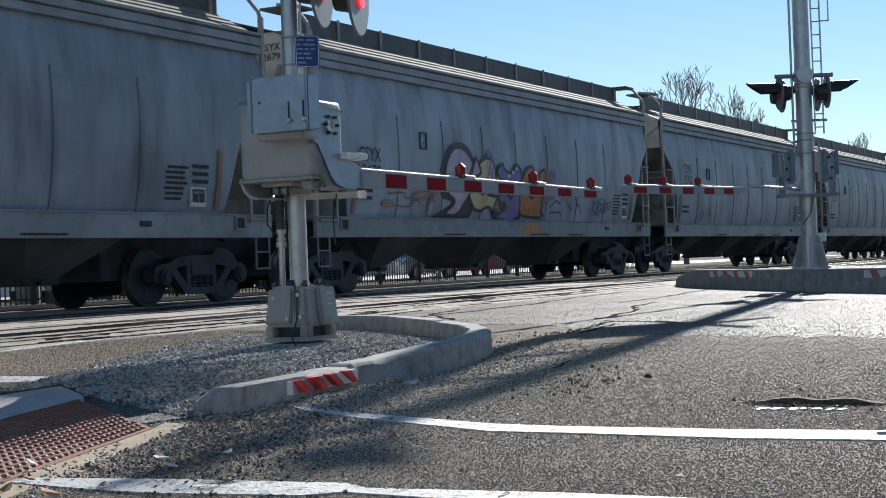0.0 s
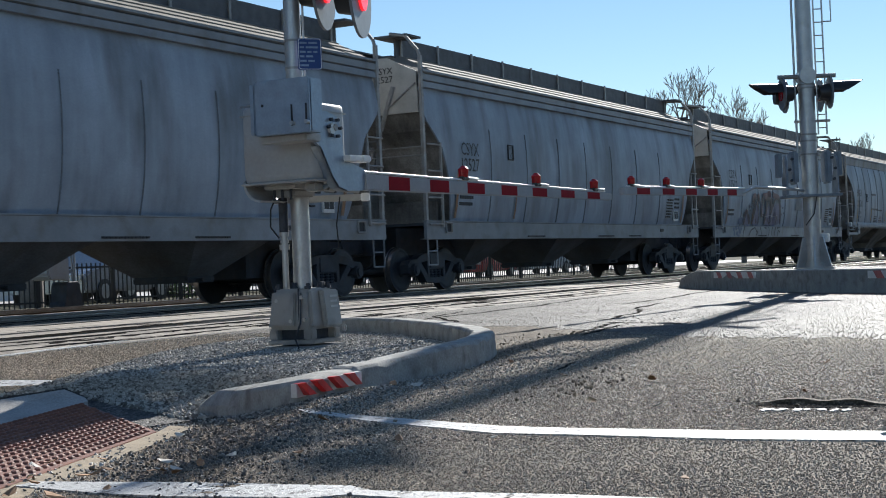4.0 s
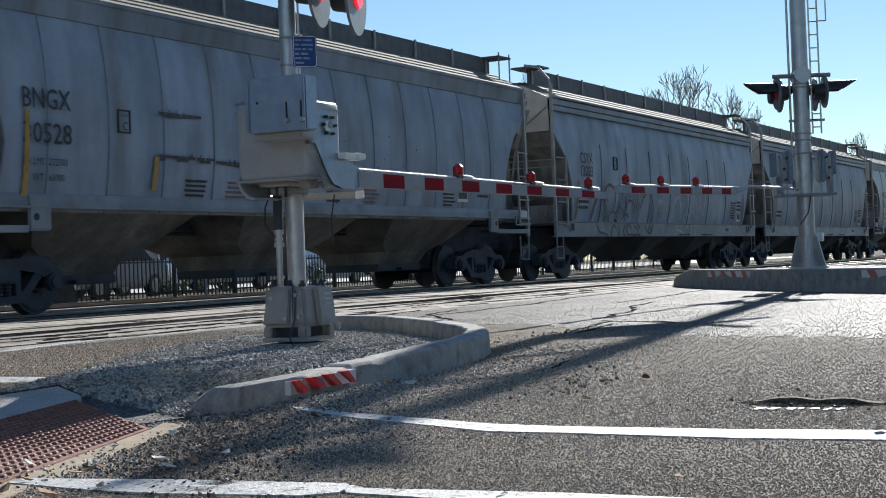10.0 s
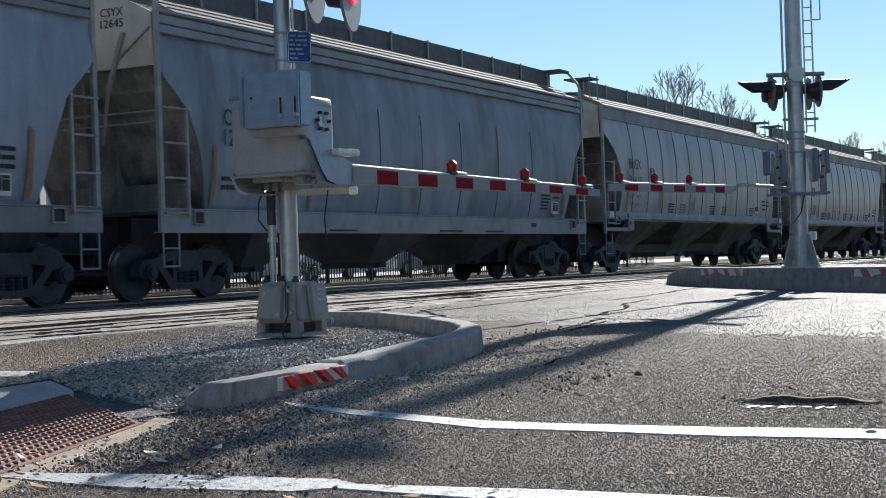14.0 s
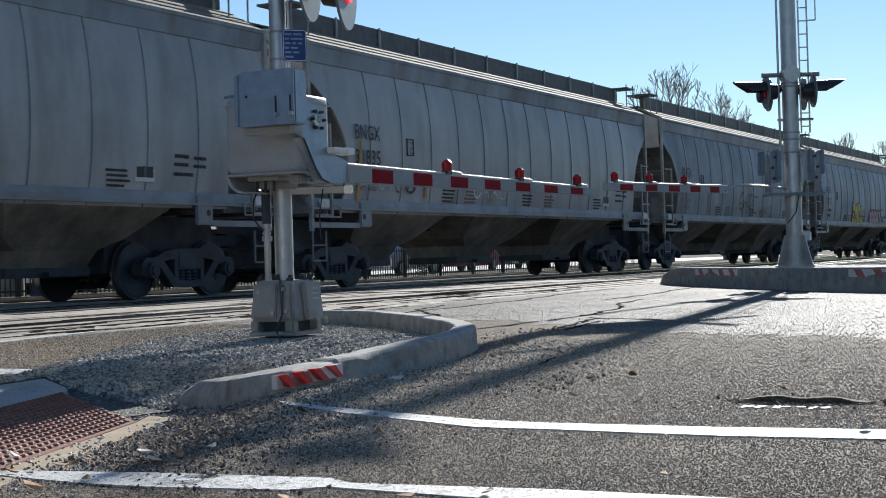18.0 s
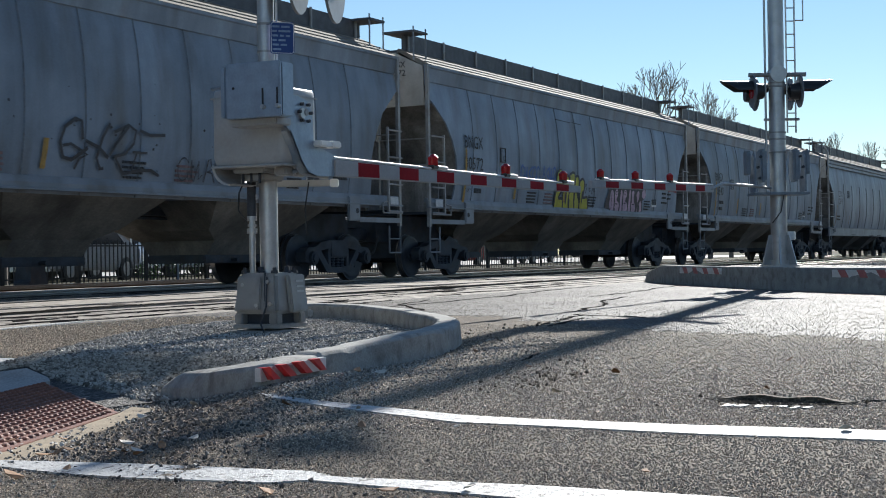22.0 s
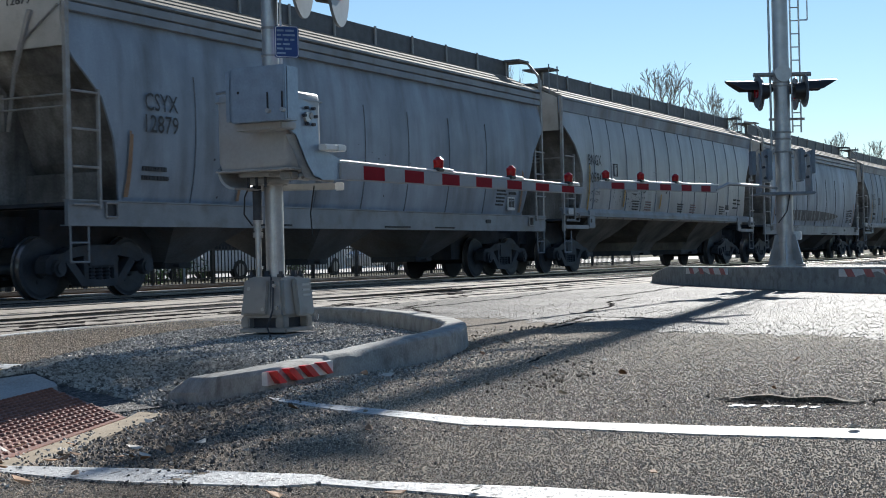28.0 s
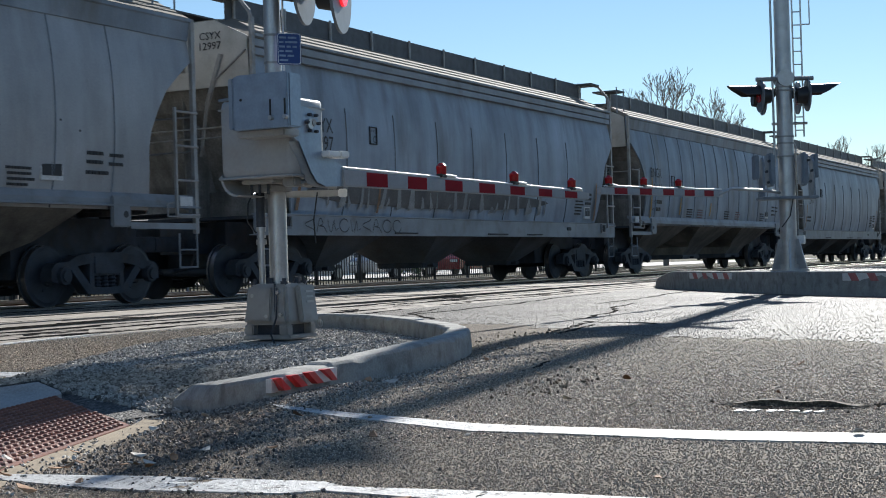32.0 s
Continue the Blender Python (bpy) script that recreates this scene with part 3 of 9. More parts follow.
KERB_LINE = smooth_line([(4.665, 3.545), (4.98, 3.575), (5.45, 3.635), (5.83, 3.685), (6.21, 3.672), (6.67, 3.672), (7.16, 3.75), (7.80, 3.955), (8.47, 4.27), (9.2, 4.80), (10.1, 5.57), (10.9, 6.45), (11.12, 6.95), (11.0, 7.35)], 24)


def kerb_rise(p):
    """The kerb's height along it: a rounded nose, a low first length, and a step up at the joint."""
    x = p[0]
    return max(0.012, 0.094 * math.sqrt(max(0.0, 1 - max(0.0, 1 - (x - 4.64) / 0.19) ** 2)) + 0.014 * ease((x - 5.84) / 0.02) + 0.032 * ease((x - 5.9) / 0.9))


near_kerb = kerb(KERB_LINE, [kerb_rise(p) for p in KERB_LINE], 0.15, "curved weathered concrete kerb round a gravel island", 1.0, 0.0015)


def tape(parent, a, b, z0, z1, off, n=4, slant=0.55, red=None):
    """Red and white hazard tape on a kerb's face from a to b: a white strip with slanting red bars, cut square at its ends."""
    a, b = Vector((*a, 0)), Vector((*b, 0))
    d = (b - a) / n
    out = Vector((d.y, -d.x, 0)).normalized()
    if out.dot(FACING) < 0:
        out = -out

    def plate(lo, hi, u, material, label):
        """lo and hi: where the plate's lower and upper edge begin and end, in stripes."""
        bm = bmesh.new()
        ends = [(f, z) for f, z in ((lo[0], z0), (lo[1], z0), (hi[1], z1), (hi[0], z1))]
        near = [bm.verts.new(a + d * f + out * u + Vector((0, 0, z))) for f, z in ends]
        far = [bm.verts.new(a + d * f + out * (off * 0.3) + Vector((0, 0, z))) for f, z in ends]
        bm.faces.new(near)
        bm.faces.new(far[::-1])
        for i in range(4):
            bm.faces.new((near[i], far[i], far[(i + 1) % 4], near[(i + 1) % 4]))
        part("tape_stripe", bm, material, parent, label)

    plate((0, n), (0, n), off, M_TAPE_WHITE, "white reflective tape strip")
    for k in range(n):
        s, e = k + 0.40, k + 0.80
        plate((min(n, s + slant / 2), min(n, e + slant / 2)), (max(0, s - slant / 2), max(0, e - slant / 2)), off + 0.0035, red or M_TAPE_RED, "red reflective tape stripe")


tape(near_kerb, (5.155, 3.520), (5.83, 3.610), 0.028, 0.086, 0.038, 4, 0.6)
FAR_KERB = [(26.8, 9.1), (25.3, 8.55), (23.9, 7.72), (22.6, 6.85), (21.35, 5.93), (20.5, 5.33), (19.65, 4.7), (18.45, 3.6), (17.2, 2.3), (15.6, 0.5)]
island = part("median_island", made(lambda bm: slab(bm, [*[(x + 0.12, y - 0.12) for x, y in FAR_KERB[2:]], *[(x + 3.0, y - 1.2) for x, y in FAR_KERB[:1:-1]]], "z", -0.05, 0.27)), M_GRAVEL_BED)
tagged(island, "raised kerbed median island filled with gravel", "island", "", "structure")
fk = smooth_line(FAR_KERB, 4)
far_kerb = kerb(fk, [0.02 + 0.29 * min(1, k / 7) for k in range(len(fk))], 0.24, "long raised concrete kerb of the median island")
M_TAPE_FADED = mat("faded_tape_red", (0.50, 0.16, 0.15), 0.5, 0, 0.15, 10, 0.02, 80)
tape(far_kerb, (23.25, 7.285), (21.62, 6.13), 0.19, 0.285, 0.142, 4, 0.2, M_TAPE_FADED)
tape(far_kerb, (18.75, 3.875), (17.6, 2.72), 0.19, 0.285, 0.142, 4, 0.2, M_TAPE_FADED)

# gravel on the near island: a bed and loose stones
BED = [(4.3, 4.3), (4.1, 3.6), (4.6, 3.5), (5.2, 3.63), (6.0, 3.72), (7.0, 3.76), (7.8, 4.0), (8.45, 4.3), (9.2, 4.84), (10.1, 5.6), (10.85, 6.5), (11.02, 7.0), (10.6, 7.6), (8.6, 7.0), (7.2, 6.3), (6.0, 5.7), (5.0, 5.2)]
bm = bmesh.new()
slab(bm, BED, "z", -0.03, 0.008)
tagged(part("gravel_bed", bm, M_GRAVEL_BED), "bed of small grey stones on the island", "gravel", "", "stuff")


def inside(x, y, poly):
    hit = False
    for (xa, ya), (xb, yb) in zip(poly, poly[1:] + poly[:1]):
        if (ya > y) != (yb > y) and x < (xb - xa) * (y - ya) / (yb - ya) + xa:
            hit = not hit
    return hit


def pebbles(count, sample, size):
    """Many small stones in one mesh: each an uneven, turned octahedron."""
    rnd = random.Random(5)
    at = []
    while len(at) < count:
        p = sample(rnd)
        if p is not None:
            at.append(p)
    rg = np.random.default_rng(5)
    octa = np.array([(1, 0, 0), (-1, 0, 0), (0, 1, 0), (0, -1, 0), (0, 0, 1), (0, 0, -1)], float)
    tri = np.array([(0, 2, 4), (2, 1, 4), (1, 3, 4), (3, 0, 4), (2, 0, 5), (1, 2, 5), (3, 1, 5), (0, 3, 5)])
    q = rg.normal(size=(count, 4))
    q /= np.linalg.norm(q, axis=1)[:, None]
    w, x, y, z = q.T
    turn = np.array([[1 - 2 * (y * y + z * z), 2 * (x * y - z * w), 2 * (x * z + y * w)], [2 * (x * y + z * w), 1 - 2 * (x * x + z * z), 2 * (y * z - x * w)],
                     [2 * (x * z - y * w), 2 * (y * z + x * w), 1 - 2 * (x * x + y * y)]]).transpose(2, 0, 1)
    s = rg.uniform(*size, size=count)
    shape = octa[None] * np.stack([rg.uniform(0.7, 1.3, count), rg.uniform(0.6, 1.0, count), rg.uniform(0.5, 0.9, count)], 1)[:, None]
    v = np.einsum("nij,nkj->nki", turn, shape) * s[:, None, None]
    v += np.array(at)[:, None, :]
    v[:, :, 2] += 0.3 * s[:, None]
    f = (tri[None] + 6 * np.arange(count)[:, None, None]).reshape(-1, 3)
    me = bpy.data.meshes.new("stones")
    me.from_pydata(v.reshape(-1, 3).tolist(), [], f.tolist())
    return me


U, V = Vector((0.934, 0.357, 0)), Vector((-0.357, 0.934, 0))
B0 = Vector((3.87, 3.18, 0))
PAVED = [tuple(1.1 * p.xy) for p in (B0 - U * 3.5 - V * 0.13, B0 + U * 0.12 - V * 0.10, B0 + U * 1.23 + V * 0.705, Vector((4.90, 4.41, 0)), Vector((5.29, 4.89, 0)), Vector((4.81, 4.82, 0)), Vector((3.6, 4.62, 0)))]


def on_bed(rnd):
    x, y = rnd.uniform(4.0, 11.0), rnd.uniform(3.3, 7.3)
    if inside(x, y, PAVED) or not inside(x, y, BED):
        return None
    return (x, y, 0.008)


def stone_material(name, lo, hi, rough=0.8, spec=0.3):
    m = bpy.data.materials.new(name)
    m.use_nodes = True
    nt = m.node_tree
    ge = nt.nodes.new("ShaderNodeNewGeometry")
    rp = nt.nodes.new("ShaderNodeValToRGB")
    rp.color_ramp.elements[0].color, rp.color_ramp.elements[1].color = (*lo, 1), (*hi, 1)
    nt.links.new(ge.outputs["Random Per Island"], rp.inputs["Fac"])
    b = nt.nodes["Principled BSDF"]
    nt.links.new(rp.outputs["Color"], b.inputs["Base Color"])
    b.inputs["Roughness"].default_value = rough
    b.inputs["Specular IOR Level"].default_value = spec
    return m


M_PEBBLE = stone_material("mixed_stones", (0.085, 0.078, 0.068), (0.60, 0.56, 0.49))
me = pebbles(46000, on_bed, (0.006, 0.0165))
me.materials.append(M_PEBBLE)
tagged(new("gravel", me), "loose grey crushed stones inside the kerb", "gravel", "", "stuff")


def scattered(rnd):
    """Stones spilled from the island over the asphalt before it."""
    x, y = rnd.uniform(2.6, 9.0), rnd.uniform(1.8, 4.3)
    d = abs(y - 3.45 - 0.05 * (x - 4)) + (0.0 if x < 6 else (x - 6) * 0.15)
    return (x, y, 0.0) if rnd.random() < math.exp(-d * 4.5) and not inside(x, y, BED) and not (rnd.random() < 0.7 and any(inside(x, y, q) for q in PAINTED)) else None


me = pebbles(7000, scattered, (0.003, 0.010))
me.materials.append(M_PEBBLE)
tagged(new("loose_gravel", me), "small stones spilled over the asphalt", "gravel", "", "stuff")


def strewn(rnd):
    """Dark grit lying thick along the pavement's edge and thinning out over the road."""
    x = rnd.uniform(2.9, 5.6)
    y = 2.62 + 0.42 * (x - 2.9) + abs(rnd.gauss(0, 0.34)) * (-1 if rnd.random() < 0.7 else 0.5)
    if inside(x, y, BED) or inside(x, y, PAVED) or y < 1.5 or (rnd.random() < 0.85 and any(inside(x, y, q) for q in PAINTED)) or rnd.random() < 0.75 * ease((x - 4.2) / 1.4):
        return None
    return (x, y, 0.002)


me = pebbles(2600, strewn, (0.003, 0.0085))
me.materials.append(stone_material("dark_grit", (0.045, 0.043, 0.04), (0.28, 0.26, 0.235)))
tagged(new("loose_gravel", me), "dark grit strewn along the pavement edge", "gravel", "", "stuff")


def aggregate(rnd):
    """Coarse stones standing proud of the worn asphalt, denser where the camera is near."""
    r, a = 1 / rnd.uniform(0.095, 0.36), rnd.uniform(0.10, 0.86)
    x, y = r * math.cos(a), r * math.sin(a)
    if rnd.random() > ease((r - 2.7) / 0.7) * ease((a - 0.1) / 0.07) * ease((0.86 - a) / 0.05):
        return None
    if inside(x, y, BED) or inside(x, y, PAVED) or inside(x - 1.3 * rnd.random() ** 2, y, APRON_AREA) or (rnd.random() < 0.88 and any(inside(x, y, q) for q in PAINTED)):
        return None
    return (x, y, 0.0)


me = pebbles(112000, aggregate, (0.0014, 0.0038))
me.materials.append(stone_material("asphalt_aggregate", (0.12, 0.096, 0.072), (0.72, 0.60, 0.47)))
tagged(new("asphalt_aggregate", me), "coarse aggregate stones proud of the asphalt", "aggregate", "", "stuff")


def middle(rnd):
    """Coarser stones over the middle of the road, where only the larger ones stand out."""
    r, a = 1 / rnd.uniform(0.088, 0.235), rnd.uniform(0.08, 0.62)
    x, y = r * math.cos(a), r * math.sin(a)
    if rnd.random() > ease((r - 4.2) / 0.8) * ease((a - 0.08) / 0.05):
        return None
    if inside(x, y, BED) or inside(x, y, PAVED) or inside(x - 0.9 * rnd.random() ** 2, y, APRON_AREA) or (rnd.random() < 0.93 and any(inside(x, y, q) for q in PAINTED)):
        return None
    return (x, y, -0.001)


me = pebbles(70000, middle, (0.0022, 0.0056))
me.materials.append(stone_material("road_stones", (0.15, 0.112, 0.078), (0.84, 0.68, 0.51), 0.6, 0.3))
tagged(new("asphalt_aggregate", me), "coarse aggregate stones proud of the asphalt", "aggregate", "", "stuff")


def approach(rnd):
    """The same coarse asphalt beside the island and before the crossing panels."""
    r, a = 1 / rnd.uniform(0.070, 0.13), rnd.uniform(0.55, 0.82)
    x, y = r * math.cos(a), r * math.sin(a)
    if inside(x, y, BED) or inside(x, y, PAVED) or y > 8.6 or x > 10.6 + 0.1 * y or any(inside(x, y, q) for q in PAINTED):
        return None
    return (x, y, 0.004)


me = pebbles(26000, approach, (0.003, 0.008))
me.materials.append(stone_material("tan_aggregate", (0.22, 0.168, 0.12), (0.85, 0.69, 0.50)))
tagged(new("asphalt_aggregate", me), "coarse aggregate stones proud of the asphalt", "aggregate", "", "stuff")


def worn(rnd):
    """Fine stones showing in the pale worn paving of the approach."""
    r, a = 1 / rnd.uniform(0.045, 0.11), rnd.uniform(0.16, 0.66)
    x, y = r * math.cos(a), r * math.sin(a)
    if not inside(x, y, APRON_AREA) or inside(x, y, BED) or y > 8.7 or x > 21.5 - 0.25 * y:
        return None
    return (x, y, 0.004)


me = pebbles(9000, worn, (0.003, 0.0055))
me.materials.append(stone_material("pale_aggregate", (0.13, 0.115, 0.095), (0.34, 0.30, 0.25)))
tagged(new("worn_aggregate", me), "fine pale stones in the worn approach paving", "aggregate", "", "stuff")


def debris(rnd):
    """Clods and broken bits lying where the paving has failed."""
    cx, cy, sx, sy = rnd.choice(((6.0, 2.75, 0.5, 0.10), (5.9, 2.5, 0.25, 0.06), (8.3, 4.0, 0.35, 0.16), (10.5, 4.5, 0.7, 0.12), (9.6, 4.45, 0.5, 0.15), (5.25, 1.3, 0.14, 0.22), (3.2, 3.0, 0.25, 0.12)))
    return (rnd.gauss(cx, sx), rnd.gauss(cy, sy), 0.003)


me = pebbles(260, debris, (0.005, 0.013))
me.materials.append(stone_material("dark_debris", (0.06, 0.046, 0.034), (0.34, 0.27, 0.19)))
tagged(new("loose_debris", me), "dark broken bits and clods on the asphalt", "debris", "", "stuff")


def far_stones(rnd):
    return (rnd.uniform(CROSS1, 75), rnd.uniform(4.0, 9.4), 0.02)


me = pebbles(9000, far_stones, (0.02, 0.06))
me.materials.append(M_PEBBLE)
tagged(new("trackside_stones", me), "rough grey stones beside the track", "gravel", "", "stuff")

# tactile paving and pavement
U, V = Vector((0.934, 0.357, 0)), Vector((-0.357, 0.934, 0))
B0 = Vector((3.87, 3.18, 0))
PAD = [B0 - U * 2.6, B0, B0 + U * 1.16 + V * 0.70, B0 - U * 2.6 + V * 0.70]
pad = part("tactile_pavement", made(lambda bm: slab(bm, [(p.x, p.y) for p in PAD], "z", -0.02, 0.045)), M_TACTILE)
tagged(pad, "red tactile paving pad with raised domes", "tactile paving", "", "structure")
bm = bmesh.new()
PITCH = 0.047
for i in range(-54, 26):
    for j in range(15):
        a, c = i * PITCH - 0.02, 0.03 + j * PITCH
        if a > c * 1.16 / 0.70 - 0.03:
            continue
        p = B0 + U * a + V * c
        rings = [[bm.verts.new((p.x + r * math.cos(k * 1.0472), p.y + r * math.sin(k * 1.0472), z)) for k in range(6)] for r, z in ((0.0135, 0.044), (0.011, 0.051), (0.006, 0.0535))]
        for a1, b1 in zip(rings, rings[1:]):
            for k in range(6):
                bm.faces.new((a1[k], a1[(k + 1) % 6], b1[(k + 1) % 6], b1[k]))
        bm.faces.new(rings[-1])
tagged(part("domes", bm, M_TACTILE, pad), "small raised red domes", "", "", "stuff")
tan = mat("stained_concrete", (0.32, 0.25, 0.16), 0.8, 0, 0.2, 4, 0.4, 70, (0.2, 0.16, 0.11), 0.5)
edge = [B0 - U * 2.6 - V * 0.13, B0 + U * 0.12 - V * 0.10, B0 + U * 0.2 + V * 0.02, B0 - U * 0.0 - V * 0.002, B0 - U * 2.6 - V * 0.002]
tagged(part("pavement_edge", made(lambda bm: slab(bm, [(p.x, p.y) for p in edge], "z", -0.02, 0.042)), tan), "stained tan concrete edge of the pavement", "pavement", "", "structure")
walkway = [B0 - U * 3.5 + V * 0.705, B0 + U * 1.23 + V * 0.705, Vector((4.90, 4.41, 0)), Vector((5.29, 4.89, 0)), Vector((4.81, 4.82, 0)), Vector((3.6, 4.62, 0)), B0 - U * 3.5 + V * 2.3]
tagged(part("pavement", made(lambda bm: slab(bm, [(p.x, p.y) for p in walkway], "z", -0.02, 0.05)), M_CONCRETE), "pale concrete pavement slab", "pavement", "", "structure")

# a broken strip in the road with remains of paint
cut = part("road_cut", made(lambda bm: slab(bm, [(5.30, 1.60), (5.40, 1.5), (5.36, 1.3), (5.33, 1.05), (5.24, 1.06), (5.18, 1.2), (5.17, 1.4), (5.22, 1.52)], "z", -0.02, 0.003)), M_TAR)
tagged(cut, "dark sunken broken strip in the asphalt", "road patch", "", "structure")
# the paving behind the strip stands a little higher, with a ragged broken edge
bm = bmesh.new()
rows = []
for k in range(25):
    f = k / 24
    y = 1.56 - 0.50 * f
    up = 0.020 * min(1, 6 * f, 5 * (1 - f)) * (0.85 + 0.5 * noise.noise((y * 9, 2.2, 0)))
    x = 5.27 + 0.035 * noise.noise((y * 14, 0.4, 0)) + 0.03 * abs(2 * f - 1) ** 2
    rows.append([bm.verts.new(p) for p in ((x, y, -0.02), (x, y, up), (x + 0.03, y, up + 0.001), (x + 0.16, y, -0.004))])
for a, b in zip(rows, rows[1:]):
    for k in range(3):
        bm.faces.new((a[k], b[k], b[k + 1], a[k + 1]))
tagged(part("road_patch", bm, M_ASPHALT), "raised broken edge of asphalt behind a sunken strip", "road patch", "", "structure")
y = 1.47
while y > 1.16:
    w = rc.uniform(0.010, 0.032)
    near, skew = rc.uniform(5.02, 5.08), rc.uniform(-0.005, 0.02)
    marking([(5.118, y), (near + rc.uniform(-0.01, 0.02), y + skew), (near, y - w + skew), (5.105, y - w)][::-1], "broken remains of white paint", 0.005)
    y -= w + rc.uniform(0.006, 0.03)

# let the near paving down into the dip
lower(ground, False)
for ob in scene.collection.all_objects[:]:
    kind = ob.name.split(".")[0]
    if kind in ("tactile_pavement", "pavement_edge", "pavement", "domes"):
        lower(ob, kind != "domes", 1.065)
    elif kind in ("road_marking", "gravel_bed"):
        lower(ob)
    elif kind in ("gravel", "loose_gravel", "loose_debris", "asphalt_aggregate", "tape_stripe") or ob == near_kerb:
        lower(ob, False)

# ---- the near crossing gate ----
NX, NY = 9.0, 5.98
gate = thing("crossing_gate", "lowered railroad crossing gate with galvanised counterweight and striped arm", "crossing gate", "crossing gates", (NX, NY, -0.012))
gate.scale = (1.06, 1.06, 1.06)


def lamp_head(parent, at, n, hood_len=0.42, lit=True, disc=0.29):
    """A flasher: disc, lens and hood; n is the way it faces. It hangs from the crossarm."""
    q = n.to_track_quat("X", "Z").to_matrix().to_4x4()
    m = Matrix.Translation(at) @ q
    bm = bmesh.new()
    rod(bm, (-0.01, 0, 0), (0.01, 0, 0), disc, 28)
    bm.transform(m)
    head = part("flasher_disc", bm, M_DISC, parent, "round weathered signal background")
    bm = bmesh.new()
    rod(bm, (-0.16, 0, 0), (-0.01, 0, 0), 0.11, 14, 0.14)
    bm.transform(m)
    part("lamp_housing", bm, M_BLACK, head)
    bm = bmesh.new()
    rod(bm, (0.01, 0, 0), (0.03, 0, 0), 0.105, 20)
    bm.transform(m)
    part("lens", bm, M_LENS if lit else M_LENS_OFF, head, "red signal lens")
    bm = bmesh.new()
    n_seg = 12
    rows = []
    for k in range(n_seg + 1):
        a = math.pi * (0.02 + 0.96 * k / n_seg)
        ln = hood_len * (0.45 + 0.55 * max(0, math.sin(a)))
        rows.append([(x, r * math.cos(a), r * math.sin(a)) for x, r in ((0.01, 0.165), (ln, 0.17), (ln, 0.158), (0.01, 0.152))])
    vs = [[bm.verts.new(p) for p in r] for r in rows]
    for a, b in zip(vs, vs[1:]):
        for k in range(4):
            bm.faces.new((a[k], a[(k + 1) % 4], b[(k + 1) % 4], b[k]))
    bm.faces.new(vs[0])
    bm.faces.new(vs[-1][::-1])
    bm.transform(m)
    part("hood", bm, M_BLACK, head)
    return head


# base, in the gate's own space
for z0, z1, w, turn in ((-0.03, 0.040, 0.215, 0), (0.052, 0.082, 0.20, 5)):
    bm = boxes((-w, w, -w * 0.9, w * 0.9, z0, z1), bevel=0.006)
    bm.transform(pose(0, 0, 0, 0, 0, turn))
    part("base_plate", bm, M_CAST, gate, "grimy steel base plate")
bm = bmesh.new()
lo = [(-0.19, -0.185), (0.19, -0.185), (0.19, 0.185), (-0.19, 0.185)]
va = [bm.verts.new((x, y, 0.15)) for x, y in lo]
vb = [bm.verts.new((x * 0.82, y * 0.82, 0.43)) for x, y in lo]
bm.faces.new(va)
bm.faces.new(vb[::-1])
for k in range(4):
    bm.faces.new((va[k], vb[k], vb[(k + 1) % 4], va[(k + 1) % 4]))
bmesh.ops.bevel(bm, geom=list(bm.edges), offset=0.022, segments=2, affect="EDGES")
base = part("junction_base", bm, M_CAST, gate, "grimy cast metal junction box base")
part("base_core", boxes((-0.12, 0.12, -0.12, 0.12, 0.08, 0.16)), M_DARK, gate)
for sx, sy in ((-1, -1), (1, -1), (-1, 1), (1, 1)):
    part("foot", boxes((sx * 0.145 - 0.035, sx * 0.145 + 0.035, sy * 0.14 - 0.035, sy * 0.14 + 0.035, 0.08, 0.155), bevel=0.008), M_CAST, gate)
    part("bolt", made(lambda bm: (rod(bm, (sx * 0.12, sy * 0.12, 0.42), (sx * 0.12, sy * 0.12, 0.465), 0.014, 6), rod(bm, (sx * 0.12, sy * 0.12, 0.425), (sx * 0.12, sy * 0.12, 0.445), 0.026, 8))), M_DARK, base)
# seams, cover plates with their bolts, and vent slots
part("seam", made(lambda bm: rod(bm, (-0.181, -0.075, 0.16), (-0.155, -0.065, 0.43), 0.007, 6)), M_DARK, base)
bm = boxes((-0.010, 0.010, -0.05, 0.145, -0.115, 0.115), bevel=0.008)
bm.transform(pose(-0.183, 0, 0.29, 0, 6.8, 0))
part("door_plate", bm, M_CAST, base, "bolted cover plate")
bm = boxes((-0.05, 0.145, -0.022, 0.022, -0.13, 0.125), bevel=0.010)
bm.transform(pose(0, -0.185, 0.29, -6.6, 0, 0))
part("side_plate", bm, M_CAST, base, "raised side cover")
for y, z in ((0.10, 0.35), (-0.02, 0.21), (-0.10, 0.37), (-0.13, 0.22)):
    x = -0.19 + (z - 0.15) * 0.12
    part("bolt", made(lambda bm: rod(bm, (x - 0.022, y, z), (x + 0.01, y, z), 0.014, 6)), M_ALU, base)
for z in (0.37, 0.335, 0.30):
    yy = -0.222 + (z - 0.15) * 0.115
    part("slot", boxes((0.02, 0.11, yy - 0.004, yy + 0.012, z - 0.007, z + 0.007)), M_ALU, base, "bright louvre edge")
for x, y in ((-0.08, 0.02), (0.05, -0.11), (0.10, -0.09)):
    part("conduit_fitting", made(lambda bm: (rod(bm, (x, y, 0.42), (x, y, 0.47), 0.02, 8), rod(bm, (x, y, 0.425), (x, y, 0.44), 0.03, 6))), M_DARK, base)
